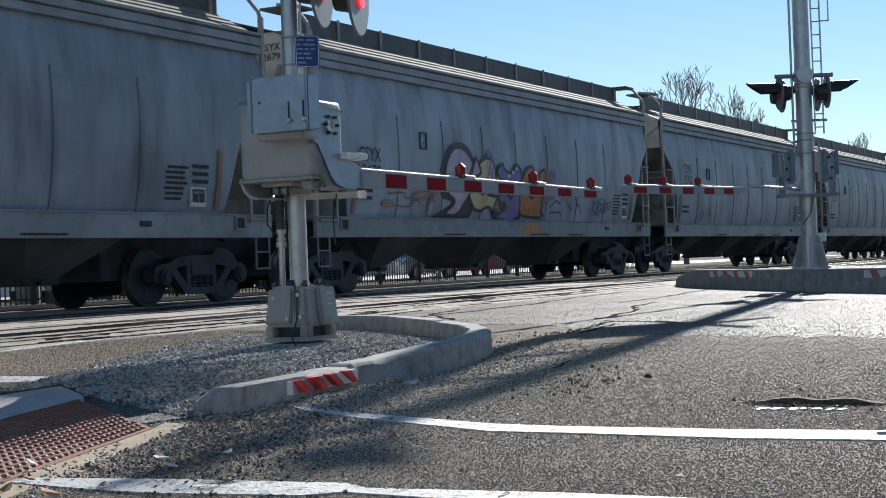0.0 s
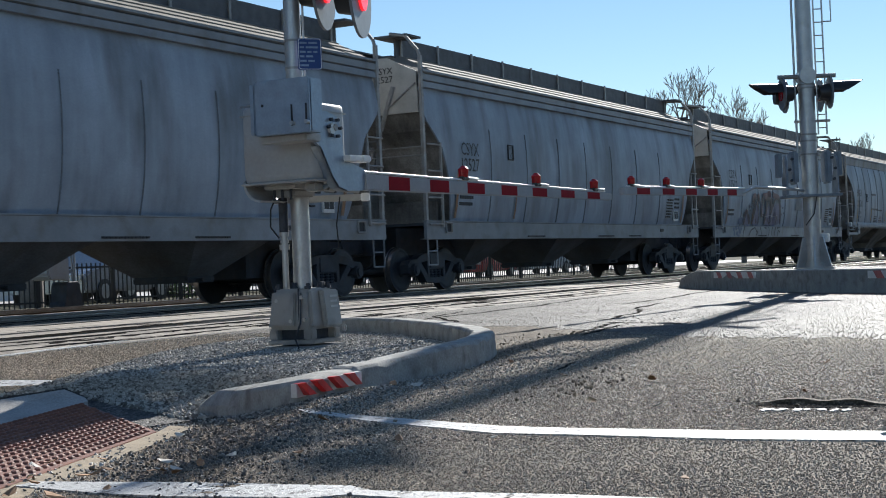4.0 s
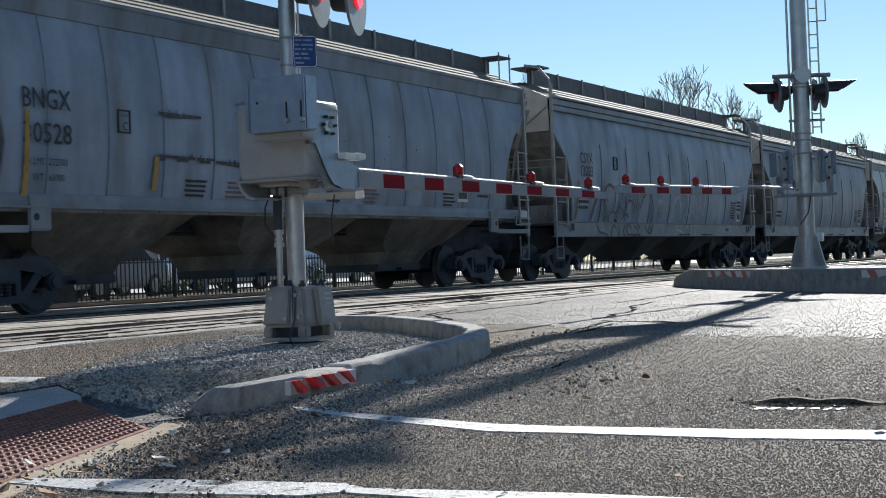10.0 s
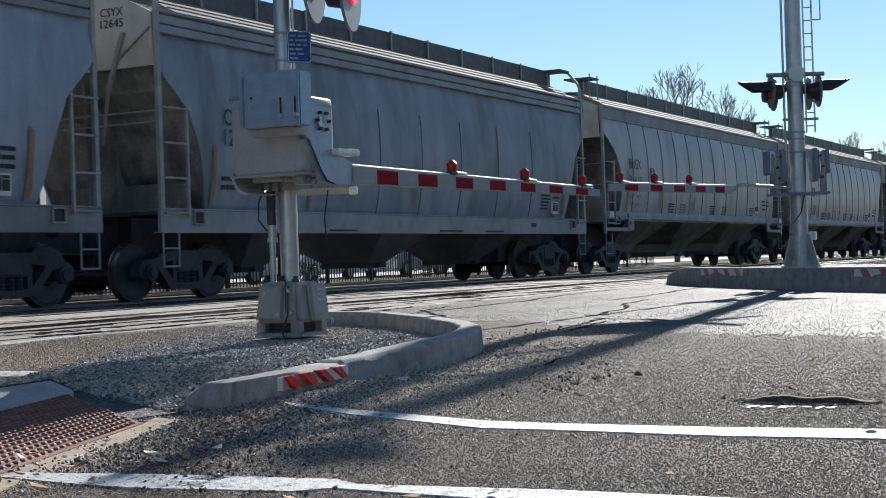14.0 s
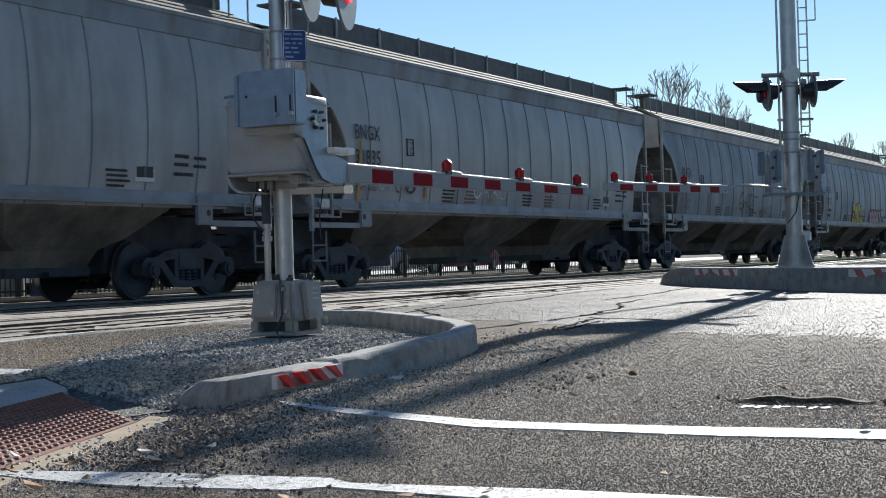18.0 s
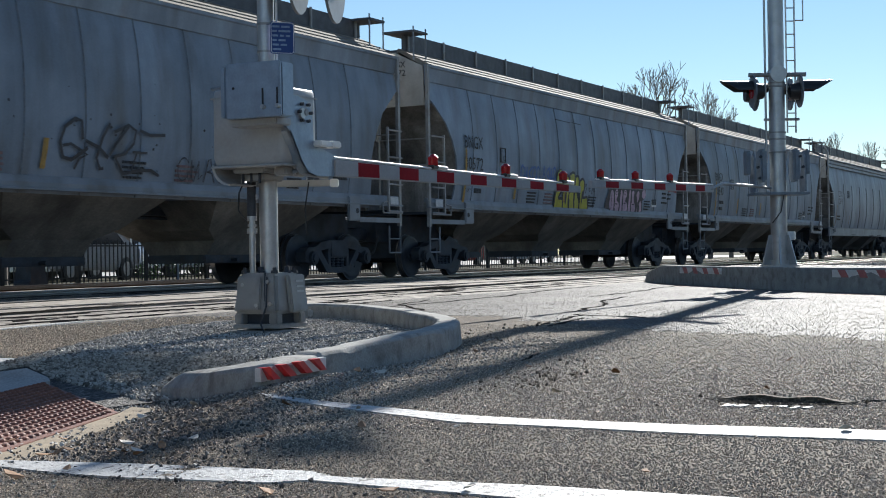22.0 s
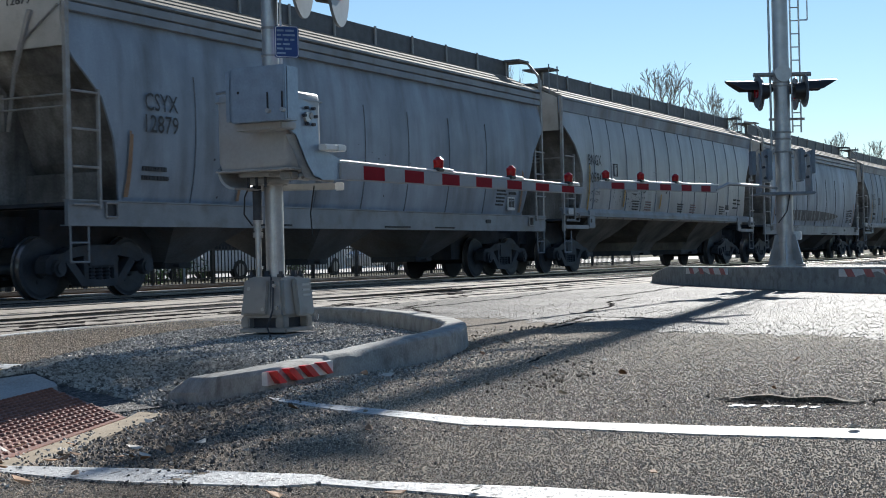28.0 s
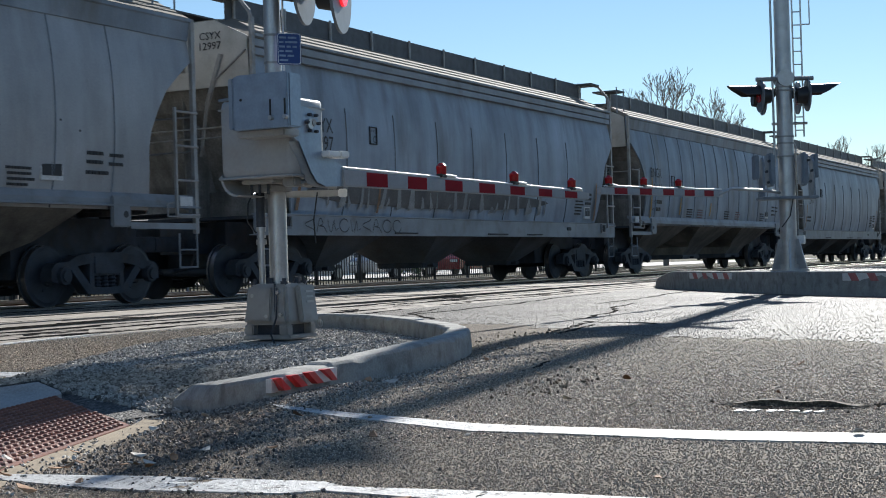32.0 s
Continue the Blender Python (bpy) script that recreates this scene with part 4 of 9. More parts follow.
part("bond_wire", made(lambda bm: pipe(bm, [(-0.17, -0.09, 0.40), (-0.20, -0.10, 0.2), (-0.24, -0.08, 0.09), (-0.26, -0.12, 0.03)], 0.006, 6)), M_DARK, gate, "thin dark bonding wire")
part("padlock", boxes((0.15, 0.18, -0.235, -0.205, 0.12, 0.17), bevel=0.008), M_ALU, base)
part("pole", made(lambda bm: rod(bm, (0, 0, 0.42), (0, 0, 1.16), 0.064, 24)), M_ALU, gate, "smooth aluminium mast tube")
part("upper_pole", made(lambda bm: rod(bm, (0, 0, 1.16), (0, 0, 3.9), 0.058, 24)), M_ALU, gate, "smooth aluminium mast tube")
part("bare_strip", made(lambda bm: rod(bm, RIGHT * 0.075 + Vector((0, 0, 1.8)), RIGHT * 0.075 + Vector((0, 0, 3.9)), 0.008, 6)), M_WHITE, gate, "thin white conduit along the mast")
for z in (1.95, 2.14):
    part("band_clamp", made(lambda bm: rod(bm, (0, 0, z - 0.008), (0, 0, z + 0.008), 0.063, 24)), M_CAST, gate)
CON = -0.115 * RIGHT
part("conduit", made(lambda bm: rod(bm, (CON.x, CON.y, 0.40), (CON.x, CON.y, 0.80), 0.022, 12)), M_ALU, gate, "steel conduit")
for z0, z1, r in ((0.70, 0.735, 0.036), (0.745, 0.765, 0.030), (0.79, 0.82, 0.034)):
    part("coupling", made(lambda bm: rod(bm, (CON.x, CON.y, z0), (CON.x, CON.y, z1), r, 12)), M_ALU, gate)
part("flex_conduit", made(lambda bm: rod(bm, (CON.x, CON.y, 0.80), (CON.x, CON.y, 1.12), 0.032, 12)), M_DARK, gate, "dark flexible conduit")
part("hanging_cable", made(lambda bm: pipe(bm, [(CON.x * 1.2, CON.y * 1.2, 1.12), (CON.x * 1.75, CON.y * 1.75, 0.98), (CON.x * 1.8, CON.y * 1.8, 0.86), (CON.x * 1.3, CON.y * 1.3, 0.78)], 0.006, 6)), M_CABLE, gate)
part("hanging_cable", made(lambda bm: pipe(bm, [RIGHT * 0.28 + Vector((0, 0, 1.05)), RIGHT * 0.25 + Vector((0, 0, 0.86)), RIGHT * 0.26 + Vector((0, 0, 0.70))], 0.005, 6)), M_CABLE, gate)

# mechanism housing, clamped before the mast
hx0, hx1, hy0, hy1 = -0.38, 0.04, -0.38, 0.20
bm = bmesh.new()
sec = []
for x, y in ((hx0, hy0), (hx1, hy0), (hx1, hy1), (hx0, hy1)):
    cx, cy, r = (hx0 + hx1) / 2, (hy0 + hy1) / 2, 0.05
    ox, oy = (1 if x > cx else -1), (1 if y > cy else -1)
    a0 = math.atan2(oy, ox) - math.pi / 4
    arc = [(x - ox * r + r * math.cos(a0 + k * math.pi / 8), y - oy * r + r * math.sin(a0 + k * math.pi / 8)) for k in range(5)]
    sec += arc
rings = []
for z, s in ((1.145, 0.93), (1.16, 0.97), (1.20, 1.0), (1.60, 1.0), (1.645, 0.985), (1.66, 0.95)):
    rings.append([bm.verts.new((-0.17 + (x + 0.17) * s, -0.09 + (y + 0.09) * s, z)) for x, y in sec])
n = len(sec)
for a, b in zip(rings, rings[1:]):
    for k in range(n):
        bm.faces.new((a[k], a[(k + 1) % n], b[(k + 1) % n], b[k])).smooth = True
bm.faces.new(rings[0][::-1])
bm.faces.new(rings[-1])
mech = part("mechanism_housing", bm, M_CREAM, gate, "pale grey gate mechanism housing with rounded corners")
part("housing_rim", boxes((hx0 - 0.008, hx1 + 0.008, hy0 - 0.008, hy1 + 0.008, 1.135, 1.15), bevel=0.005), M_CREAM, mech)
part("housing_rim", boxes((hx0 - 0.006, hx1 + 0.006, hy0 - 0.006, hy1 + 0.006, 1.60, 1.612), bevel=0.005), M_CREAM, mech)
part("clamp_plate", boxes((-0.27, 0.08, -0.15, 0.11, 1.105, 1.135), bevel=0.01), M_CREAM, mech)
part("clamp_block", boxes((-0.20, 0.07, -0.09, 0.08, 1.055, 1.106), bevel=0.012), M_CAST, mech, "cast pole clamp under the housing")
part("shaft_block", boxes((-0.30, -0.18, -0.34, -0.24, 1.075, 1.136), bevel=0.012), M_CAST, mech)
part("linkage", made(lambda bm: (rod(bm, (-0.22, -0.34, 1.10), (-0.05, -0.42, 1.16), 0.014, 8), rod(bm, (-0.12, -0.30, 1.12), (0.05, -0.42, 1.10), 0.012, 8))), M_GALV_DULL, mech, "steel linkage rods under the housing")
for yy in (-0.07, 0.0, 0.065):
    part("clamp_bolt", made(lambda bm: rod(bm, (-0.205, yy, 1.035), (-0.205, yy, 1.12), 0.010, 6)), M_DARK, mech)
# curved cradle at the far lower corner
pts = [(0.08 + 0.13 * math.cos(a), 1.16 + 0.14 * math.sin(a)) for a in np.linspace(math.pi * 0.0, -math.pi * 0.5, 7)]
ring = [(y, z) for y, z in pts] + [(y - 0.015, z + 0.012) for y, z in pts[::-1]]
part("cradle", made(lambda bm: slab(bm, ring, "x", -0.36, -0.05)), M_CREAM, gate, "curved pale steel cradle")
# support plate carrying the arm, in a plane before the housing
PY = -0.44
plate = [(-0.58, 1.40), (-0.60, 1.58), (-0.30, 1.595), (-0.17, 1.565), (-0.12, 1.48), (-0.105, 1.30), (-0.06, 1.275), (0.18, 1.222), (0.18, 1.085), (-0.08, 1.072), (-0.18, 1.09), (-0.26, 1.16), (-0.40, 1.36), (-0.48, 1.40)]
support = part("support_plate", made(lambda bm: slab(bm, plate, "y", PY, PY + 0.022)), M_GALV, gate, "galvanised steel gate support plate")
part("plate_flange", made(lambda bm: slab(bm, [(-0.40, 1.36), (-0.26, 1.16), (-0.18, 1.09), (-0.08, 1.072), (-0.08, 1.08), (-0.175, 1.098), (-0.25, 1.168), (-0.39, 1.366)], "y", PY, PY + 0.07)), M_GALV, support)
part("main_shaft", made(lambda bm: rod(bm, (-0.26, PY - 0.02, 1.48), (-0.26, -0.30, 1.48), 0.035, 12)), M_ALU, gate)
for dx, dz in ((0, 0), (0.04, 0.052), (-0.04, 0.052), (0.07, 0.0), (-0.07, 0.0), (0.04, -0.055), (-0.04, -0.055)):
    r = 0.024 if dx == dz == 0 else 0.011
    part("bolt", made(lambda bm: rod(bm, (-0.225 + dx, PY - 0.025, 1.49 + dz), (-0.225 + dx, PY, 1.49 + dz), r, 8)), M_DARK if r < 0.02 else M_CAST, support)
part("shear_bracket", boxes((-0.11, 0.035, PY - 0.06, PY + 0.05, 1.27, 1.312), bevel=0.008), M_WHITE, gate, "white painted bracket")
part("shear_bracket", boxes((0.045, 0.16, PY - 0.06, PY + 0.05, 1.272, 1.318), bevel=0.008), M_WHITE, gate, "white painted bracket")
bar_turn = Matrix.Rotation(math.atan2(RIGHT.y, RIGHT.x), 4, "Z") @ Matrix.Translation((0, 0.09, 0))
bar = part("lower_bar", made(lambda bm: (box(bm, -0.20, 0.42, -0.02, 0.02, 1.022, 1.068, 0.006), bm.transform(bar_turn))), M_CREAM, gate, "pale steel cross bar behind the mast")
part("lower_bar_end", made(lambda bm: (box(bm, 0.42, 0.48, -0.03, 0.03, 1.017, 1.073, 0.006), bm.transform(bar_turn))), M_WHITE, bar)
for yb, zb in ((-0.30, 1.10), (-0.10, 1.12)):
    part("brace", made(lambda bm: rod(bm, (-0.1, yb, zb), (0.16, yb - 0.08, zb - 0.02), 0.016, 8)), M_CREAM, gate)
# counterweights on the tail of the support plates
weight = part("counterweight", boxes((-0.66, -0.52, -0.555, -0.16, 1.43, 1.775), bevel=0.008), M_GALV, gate, "stacked galvanised steel counterweight plates")
part("counterweight_plate", boxes((-0.685, -0.662, -0.555, -0.155, 1.425, 1.78), bevel=0.006), M_GALV, weight)
part("counterweight_plate", boxes((-0.65, -0.53, -0.158, -0.115, 1.43, 1.78), bevel=0.006), M_GALV, weight)
part("counterweight_plate", boxes((-0.65, -0.53, -0.113, -0.075, 1.44, 1.77), bevel=0.006), M_GALV, weight)
for y in (-0.535, -0.425):
    part("slot", boxes((-0.689, -0.683, y - 0.006, y + 0.006, 1.475, 1.61)), M_BLACK, weight)
    part("bolt", made(lambda bm: rod(bm, (-0.715, y - 0.012, 1.49), (-0.685, y - 0.012, 1.49), 0.014, 8)), M_ALU, weight)
part("hole", made(lambda bm: rod(bm, (-0.688, -0.20, 1.62), (-0.683, -0.20, 1.62), 0.010, 8)), M_BLACK, weight)
part("weight_bracket", boxes((-0.60, -0.42, -0.47, -0.10, 1.385, 1.435), bevel=0.008), M_CREAM, gate)
part("weight_cap", boxes((-0.47, -0.41, PY - 0.04, PY + 0.02, 1.60, 1.65), bevel=0.015), M_CREAM, gate)
part("tail_rod", made(lambda bm: rod(bm, (-0.56, -0.02, 1.65), (-0.56, 0.06, 1.645), 0.010, 6)), M_GALV_DULL, gate)

# arm with its sheeting, lamps and cable
def gate_arm(parent, x0, x1, y, zb, z0, zt, z1, n, lamps, first_red):
    """A striped arm from x0 to x1: lower and upper edge at either end."""
    bm = bmesh.new()
    a = [(x0, zb), (x1, zt), (x1, z1), (x0, z0)]
    slab(bm, a, "y", y - 0.012, y + 0.028)
    arm = part("arm", bm, M_ARM_WHITE, parent, "red and silver striped aluminium gate arm")
    for k in range(n):
        s, e = k / n, (k + 1) / n
        pts = [(x0 + (x1 - x0) * q, w + (v - w) * q) for q, w, v in ((s, zb + 0.008, zt + 0.006), (e, zb + 0.008, zt + 0.006), (e, z0 - 0.006, z1 - 0.004), (s, z0 - 0.006, z1 - 0.004))]
        bm = bmesh.new()
        slab(bm, pts, "y", y - 0.0165, y - 0.0125)
        red = (k % 2 == 1) if not first_red else (k % 2 == 0)
        part("stripe", bm, M_ARM_RED if red else M_ARM_WHITE, arm, "red reflective stripe" if red else "silver reflective stripe")
    part("cable_tube", made(lambda bm: pipe(bm, [(x0 + (x1 - x0) * q, y, z0 + (z1 - z0) * q + 0.014) for q in (0, 0.33, 0.66, 0.97)], 0.0085, 8)), M_WHITE, arm, "white cable tube along the arm")
    for x, lit in lamps:
        z = z0 + (z1 - z0) * (x - x0) / (x1 - x0)
        body = part("arm_lamp", boxes((x - 0.05, x + 0.05, y - 0.03, y + 0.03, z + 0.01, z + 0.04), bevel=0.008), M_BLACK, arm)
        part("lamp_lens", made(lambda bm: (rod(bm, (x, y, z + 0.035), (x, y, z + 0.10), 0.038, 14, 0.042), rod(bm, (x, y, z + 0.10), (x, y, z + 0.125), 0.042, 14, 0.015))), M_LENS_OFF, body, "red warning lamp")
        part("lamp_cable", made(lambda bm: rod(bm, (x + 0.04, y - 0.01, z + 0.03), (x + 0.22, y - 0.01, z + 0.025), 0.012, 8)), M_WHITE, body)
    return arm


gate_arm(gate, 0.15, 4.70, -0.44, 1.082, 1.197, 1.107, 1.172, 15, [(1.64, 0), (3.0, 0), (4.30, 0)], False)

# blue notice, lamps
def rounded(w, hgt, r):
    """The outline of a sign with rounded corners."""
    return [(ox * (w - r) + r * math.cos(a), oz * (hgt - r) + r * math.sin(a)) for ox, oz, a0 in ((1, 1, 0), (-1, 1, 90), (-1, -1, 180), (1, -1, 270)) for a in np.radians(np.linspace(a0, a0 + 90, 5))]


sg = made(lambda bm: slab(bm, rounded(0.085, 0.11, 0.02), "y", -0.004, 0.004))
spin = Matrix.Translation(Vector((0, 0, 2.035)) + RIGHT * 0.12 + FACING * 0.075) @ pose(0, 0, 0, 0, 0, -42)
sg.transform(spin)
notice = part("notice", sg, M_BLUE, gate, "small blue information sign with white lines")
edge_out, edge_in = rounded(0.081, 0.106, 0.018), rounded(0.077, 0.102, 0.015)
bm = bmesh.new()
vo, vi = [[bm.verts.new((x, -0.0055, z)) for x, z in q] for q in (edge_out, edge_in)]
for k in range(len(vo)):
    bm.faces.new((vo[k], vo[(k + 1) % len(vo)], vi[(k + 1) % len(vo)], vi[k]))
bm.transform(spin)
part("border", bm, M_WHITE, notice, "thin white border")
M_NOTICE_TEXT = mat("notice_print", (0.22, 0.30, 0.42), 0.6, 0, 0.2, 8, 0.0, 60)
for k, row in enumerate(((0.05, 0.06), (0.03, 0.085), (0.04, 0.03, 0.03), (0.03, 0.05), (0.045, 0.045), (0.06,))):
    x = -0.07
    for w in row:
        bm = bmesh.new()
        box(bm, x, x + w, -0.0065, -0.0045, 0.070 - k * 0.031, 0.083 - k * 0.031)
        bm.transform(spin)
        part("text_bar", bm, M_NOTICE_TEXT, notice)
        x += w + 0.012
part("crossarm", made(lambda bm: rod(bm, -RIGHT * 0.75 + Vector((0, 0, 2.72)), RIGHT * 0.75 + Vector((0, 0, 2.72)), 0.03, 10)), M_CAST, gate)
FACE1 = (RIGHT * 0.983 + FACING * 0.185).normalized()
for off, z in ((0.23, 2.49), (0.48, 2.425)):
    lamp_head(gate, RIGHT * off + Vector((0, 0, z)) + FACING * 0.05, FACE1)
for off in (0.22, 0.49):
    part("lamp_hanger", made(lambda bm: rod(bm, RIGHT * off + Vector((0, 0, 2.47)) - FACING * 0.1, RIGHT * off + Vector((0, 0, 2.72)), 0.02, 8)), M_CAST, gate)

# ---- the far crossing gate and cantilever mast ----
FX, FY, FZ = 22.17, 5.51, 0.27
far_gate = thing("signal_mast", "tall aluminium crossing signal mast with ladder, flashers and gate arm", "signal mast", "crossing gates", (FX, FY, FZ))
part("pole", made(lambda bm: rod(bm, (0, 0, 0.1), (0, 0, 8.6), 0.125, 28, 0.112)), M_ALU, far_gate, "thick aluminium mast tube")
part("foundation_collar", made(lambda bm: (rod(bm, (0, 0, 0.0), (0, 0, 0.05), 0.30, 20), rod(bm, (0, 0, 0.05), (0, 0, 0.12), 0.17, 20))), M_ALU, far_gate)
for k in range(6):
    a = k * math.tau / 6 + 0.3
    bm = bmesh.new()
    slab(bm, [(0.12, 0.05), (0.29, 0.05), (0.17, 0.5), (0.12, 0.5)], "y", -0.012, 0.012)
    bm.transform(Matrix.Rotation(a, 4, "Z"))
    part("base_fin", bm, M_ALU, far_gate, "tapered aluminium base fin")
part("junction_box", boxes((0.05, 0.16, -0.22, -0.10, 0.42, 0.55), bevel=0.01), M_WHITE, far_gate)
for z in (1.75, 1.95, 2.05, 2.75, 2.8):
    part("band_clamp", made(lambda bm: rod(bm, (0, 0, z - 0.012), (0, 0, z + 0.012), 0.134, 28)), M_CAST, far_gate)
# ladder
bm = bmesh.new()
P0, P1 = RIGHT * 0.17 - FACING * 0.05, RIGHT * 0.30 - FACING * 0.05
for p in (P0, P1):
    rod(bm, p + Vector((0, 0, 2.05)), p + Vector((0, 0, 8.2)), 0.013, 6)
ladder = part("ladder", bm, M_ALU, far_gate, "narrow aluminium ladder")
for k in range(30):
    part("rung", made(lambda bm: rod(bm, P0 + Vector((0, 0, 2.15 + k * 0.2)), P1 + Vector((0, 0, 2.15 + k * 0.2)), 0.009, 6)), M_ALU, ladder)
bm = bmesh.new()
rod(bm, -RIGHT * 0.17 + Vector((0, 0, 1.6)), -RIGHT * 0.17 + Vector((0, 0, 8.2)), 0.018, 8)
rod(bm, -RIGHT * 0.2 + Vector((0, 0, 2.25)), RIGHT * 0.34 + Vector((0, 0, 2.25)), 0.02, 6)
part("conduit", bm, M_ALU, far_gate)
part("antenna_bracket", made(lambda bm: pipe(bm, [RIGHT * 0.30 + Vector((0, 0, 3.75)), RIGHT * 0.42 + Vector((0, 0, 3.75)), RIGHT * 0.42 + Vector((0, 0, 4.6)), RIGHT * 0.30 + Vector((0, 0, 4.6))], 0.01, 6)), M_ALU, far_gate)
part("crossarm_hub", made(lambda bm: rod(bm, FACING * 0.15 + Vector((0, 0, 2.93)), -FACING * 0.15 + Vector((0, 0, 2.93)), 0.125, 20)), M_ALU, far_gate)
part("crossarm", made(lambda bm: rod(bm, -RIGHT * 0.42 + Vector((0, 0, 2.93)), RIGHT * 0.45 + Vector((0, 0, 2.93)), 0.035, 10)), M_CAST, far_gate)
for s in (-1, 1):
    n = (RIGHT * s + FACING * 0.03).normalized()
    lamp_head(far_gate, RIGHT * s * 0.36 + Vector((0, 0, 2.68)) - FACING * 0.02, n, 0.50, s > 0, 0.25)
    lamp_head(far_gate, RIGHT * s * 0.27 + Vector((0, 0, 2.66)) - FACING * 0.25, -n, 0.3, False, 0.25)
    part("lamp_hanger", made(lambda bm: rod(bm, RIGHT * s * 0.36 + Vector((0, 0, 2.93)), RIGHT * s * 0.36 + Vector((0, 0, 2.68)), 0.03, 8)), M_CAST, far_gate)
# the parallel riser of the overhead structure, whose shadow falls across the road
part("riser_pipe", made(lambda bm: pipe(bm, [Vector((0, 0, 5.0)), -RIGHT * 0.62 + Vector((0, 0, 5.15)), -RIGHT * 0.84 + Vector((0, 0, 5.6)), -RIGHT * 0.80 + Vector((0, 0, 6.5)), -RIGHT * 0.50 + Vector((0, 0, 7.8)), -RIGHT * 0.38 + Vector((0, 0, 8.3))], 0.14, 12)), M_ALU, far_gate, "aluminium riser of the overhead structure")
lamp_head(far_gate, RIGHT * 0.16 + Vector((0, 0, 8.80)) + FACING * 0.15, RIGHT, 0.32, False, 0.24)
lamp_head(far_gate, RIGHT * -0.30 + Vector((0, 0, 8.62)) + FACING * 0.15, -RIGHT, 0.32, False, 0.24)
part("mounting_plate", made(lambda bm: (box(bm, -0.42, 0.42, -0.02, 0.02, 5.05, 5.85, 0.01), bm.transform(Matrix.Translation(-RIGHT * 0.42) @ Matrix.Rotation(math.atan2(RIGHT.y, RIGHT.x), 4, "Z")))), M_ALU, far_gate, "plate joining mast and riser")
for z in (5.9, 6.8, 7.7, 8.5):
    part("tie_bar", made(lambda bm: rod(bm, -RIGHT * 0.55 + Vector((0, 0, z)), Vector((0, 0, z - 0.3)), 0.05, 8)), M_ALU, far_gate)
part("crossbuck", made(lambda bm: [rod(bm, RIGHT * -0.5 * s + Vector((0, 0, 4.65)) + FACING * 0.16, RIGHT * 0.5 * s + Vector((0, 0, 5.45)) + FACING * 0.16, 0.07, 4) for s in (-1, 1)]), M_WHITE, far_gate, "white crossbuck boards")
# mechanism on both sides of the mast
for s in (-1, 1):
    c = RIGHT * s * 0.25
    bm = bmesh.new()
    box(bm, -0.05, 0.05, -0.16, 0.16, 1.30, 1.80, 0.03)
    bm.transform(Matrix.Translation(c) @ Matrix.Rotation(math.atan2(RIGHT.y, RIGHT.x), 4, "Z"))
    part("mechanism_housing", bm, M_GALV_DULL, far_gate, "galvanised gate mechanism housing")
    bm = bmesh.new()
    slab(bm, [(-0.16, 1.15), (0.16, 1.15), (0.16, 1.4), (0.06, 1.5), (0.08, 1.68), (-0.04, 1.74), (-0.14, 1.66), (-0.16, 1.4)], "x", -0.012, 0.012)
    bm.transform(Matrix.Translation(RIGHT * s * 0.38) @ Matrix.Rotation(math.atan2(RIGHT.y, RIGHT.x), 4, "Z"))
    part("support_plate", bm, M_GALV_DULL, far_gate, "galvanised gate support plate")
for s in (-1, 1):
    for dz, off in ((1.36, 0.32), (1.52, 0.34), (1.68, 0.30)):
        part("bolt", made(lambda bm: rod(bm, RIGHT * s * off + FACING * 0.14 + Vector((0, 0, dz)), RIGHT * s * off + FACING * 0.19 + Vector((0, 0, dz)), 0.022, 8)), M_DARK, far_gate)
    part("counterweight", made(lambda bm: (box(bm, -0.03, 0.03, -0.12, 0.12, 1.42, 1.78, 0.01), bm.transform(Matrix.Translation(RIGHT * s * 0.45 - FACING * 0.08) @ Matrix.Rotation(math.atan2(RIGHT.y, RIGHT.x), 4, "Z")))), M_GALV_DULL, far_gate, "small galvanised counterweight")
part("mechanism_shelf", made(lambda bm: (box(bm, -0.25, 0.25, -0.42, 0.42, 1.10, 1.14, 0.01), bm.transform(Matrix.Rotation(math.radians(28), 4, "Z")))), M_GALV_DULL, far_gate)
part("arm_tube", made(lambda bm: pipe(bm, [(-0.25, 0.05, 1.20), (-1.0, 0.02, 1.20), (-3.0, 0, 1.17), (-3.6, 0, 1.07)], 0.022, 8)), M_DISC, far_gate, "aluminium tube carrying the arm")
gate_arm(far_gate, -3.46, -7.86, 0.0, 1.04, 1.13, 0.955, 1.03, 11, [(-5.24, 0), (-6.48, 0), (-7.58, 0)], False)
part("hanging_cable", made(lambda bm: pipe(bm, [FACING * 0.14 + RIGHT * 0.05 + Vector((0, 0, 1.1)), FACING * 0.15 + Vector((0, 0, 0.85)), FACING * 0.14 - RIGHT * 0.13 + Vector((0, 0, 0.68))], 0.008, 6)), M_CABLE, far_gate)

# ---- the train ----
SIDE = [(1.33, 1.455), (1.6, 1.52), (1.9, 1.567), (2.2, 1.594), (2.5, 1.605), (2.8, 1.602), (3.1, 1.584), (3.4, 1.552), (3.65, 1.512), (3.87, 1.465)]
EAVE = 4.20


def side_y(z):
    zs, ys = zip(*SIDE)
    return float(np.interp(z, zs, ys))


def end_cut(z, deep_sill):
    """How far the side sheet stands in from the car's end at that height."""
    if deep_sill:
        return float(np.interp(z, [1.33, 1.5, 2.17, 2.76, 3.22, 3.32], [1.16, 1.10, 0.93, 0.67, 0.16, 0.10]))
    return float(np.interp(z, [1.33, 1.65, 2.2, 2.45, 2.75, 3.07, 3.45, 3.55], [1.08, 1.14, 1.20, 1.15, 0.99, 0.76, 0.26, 0.10]))


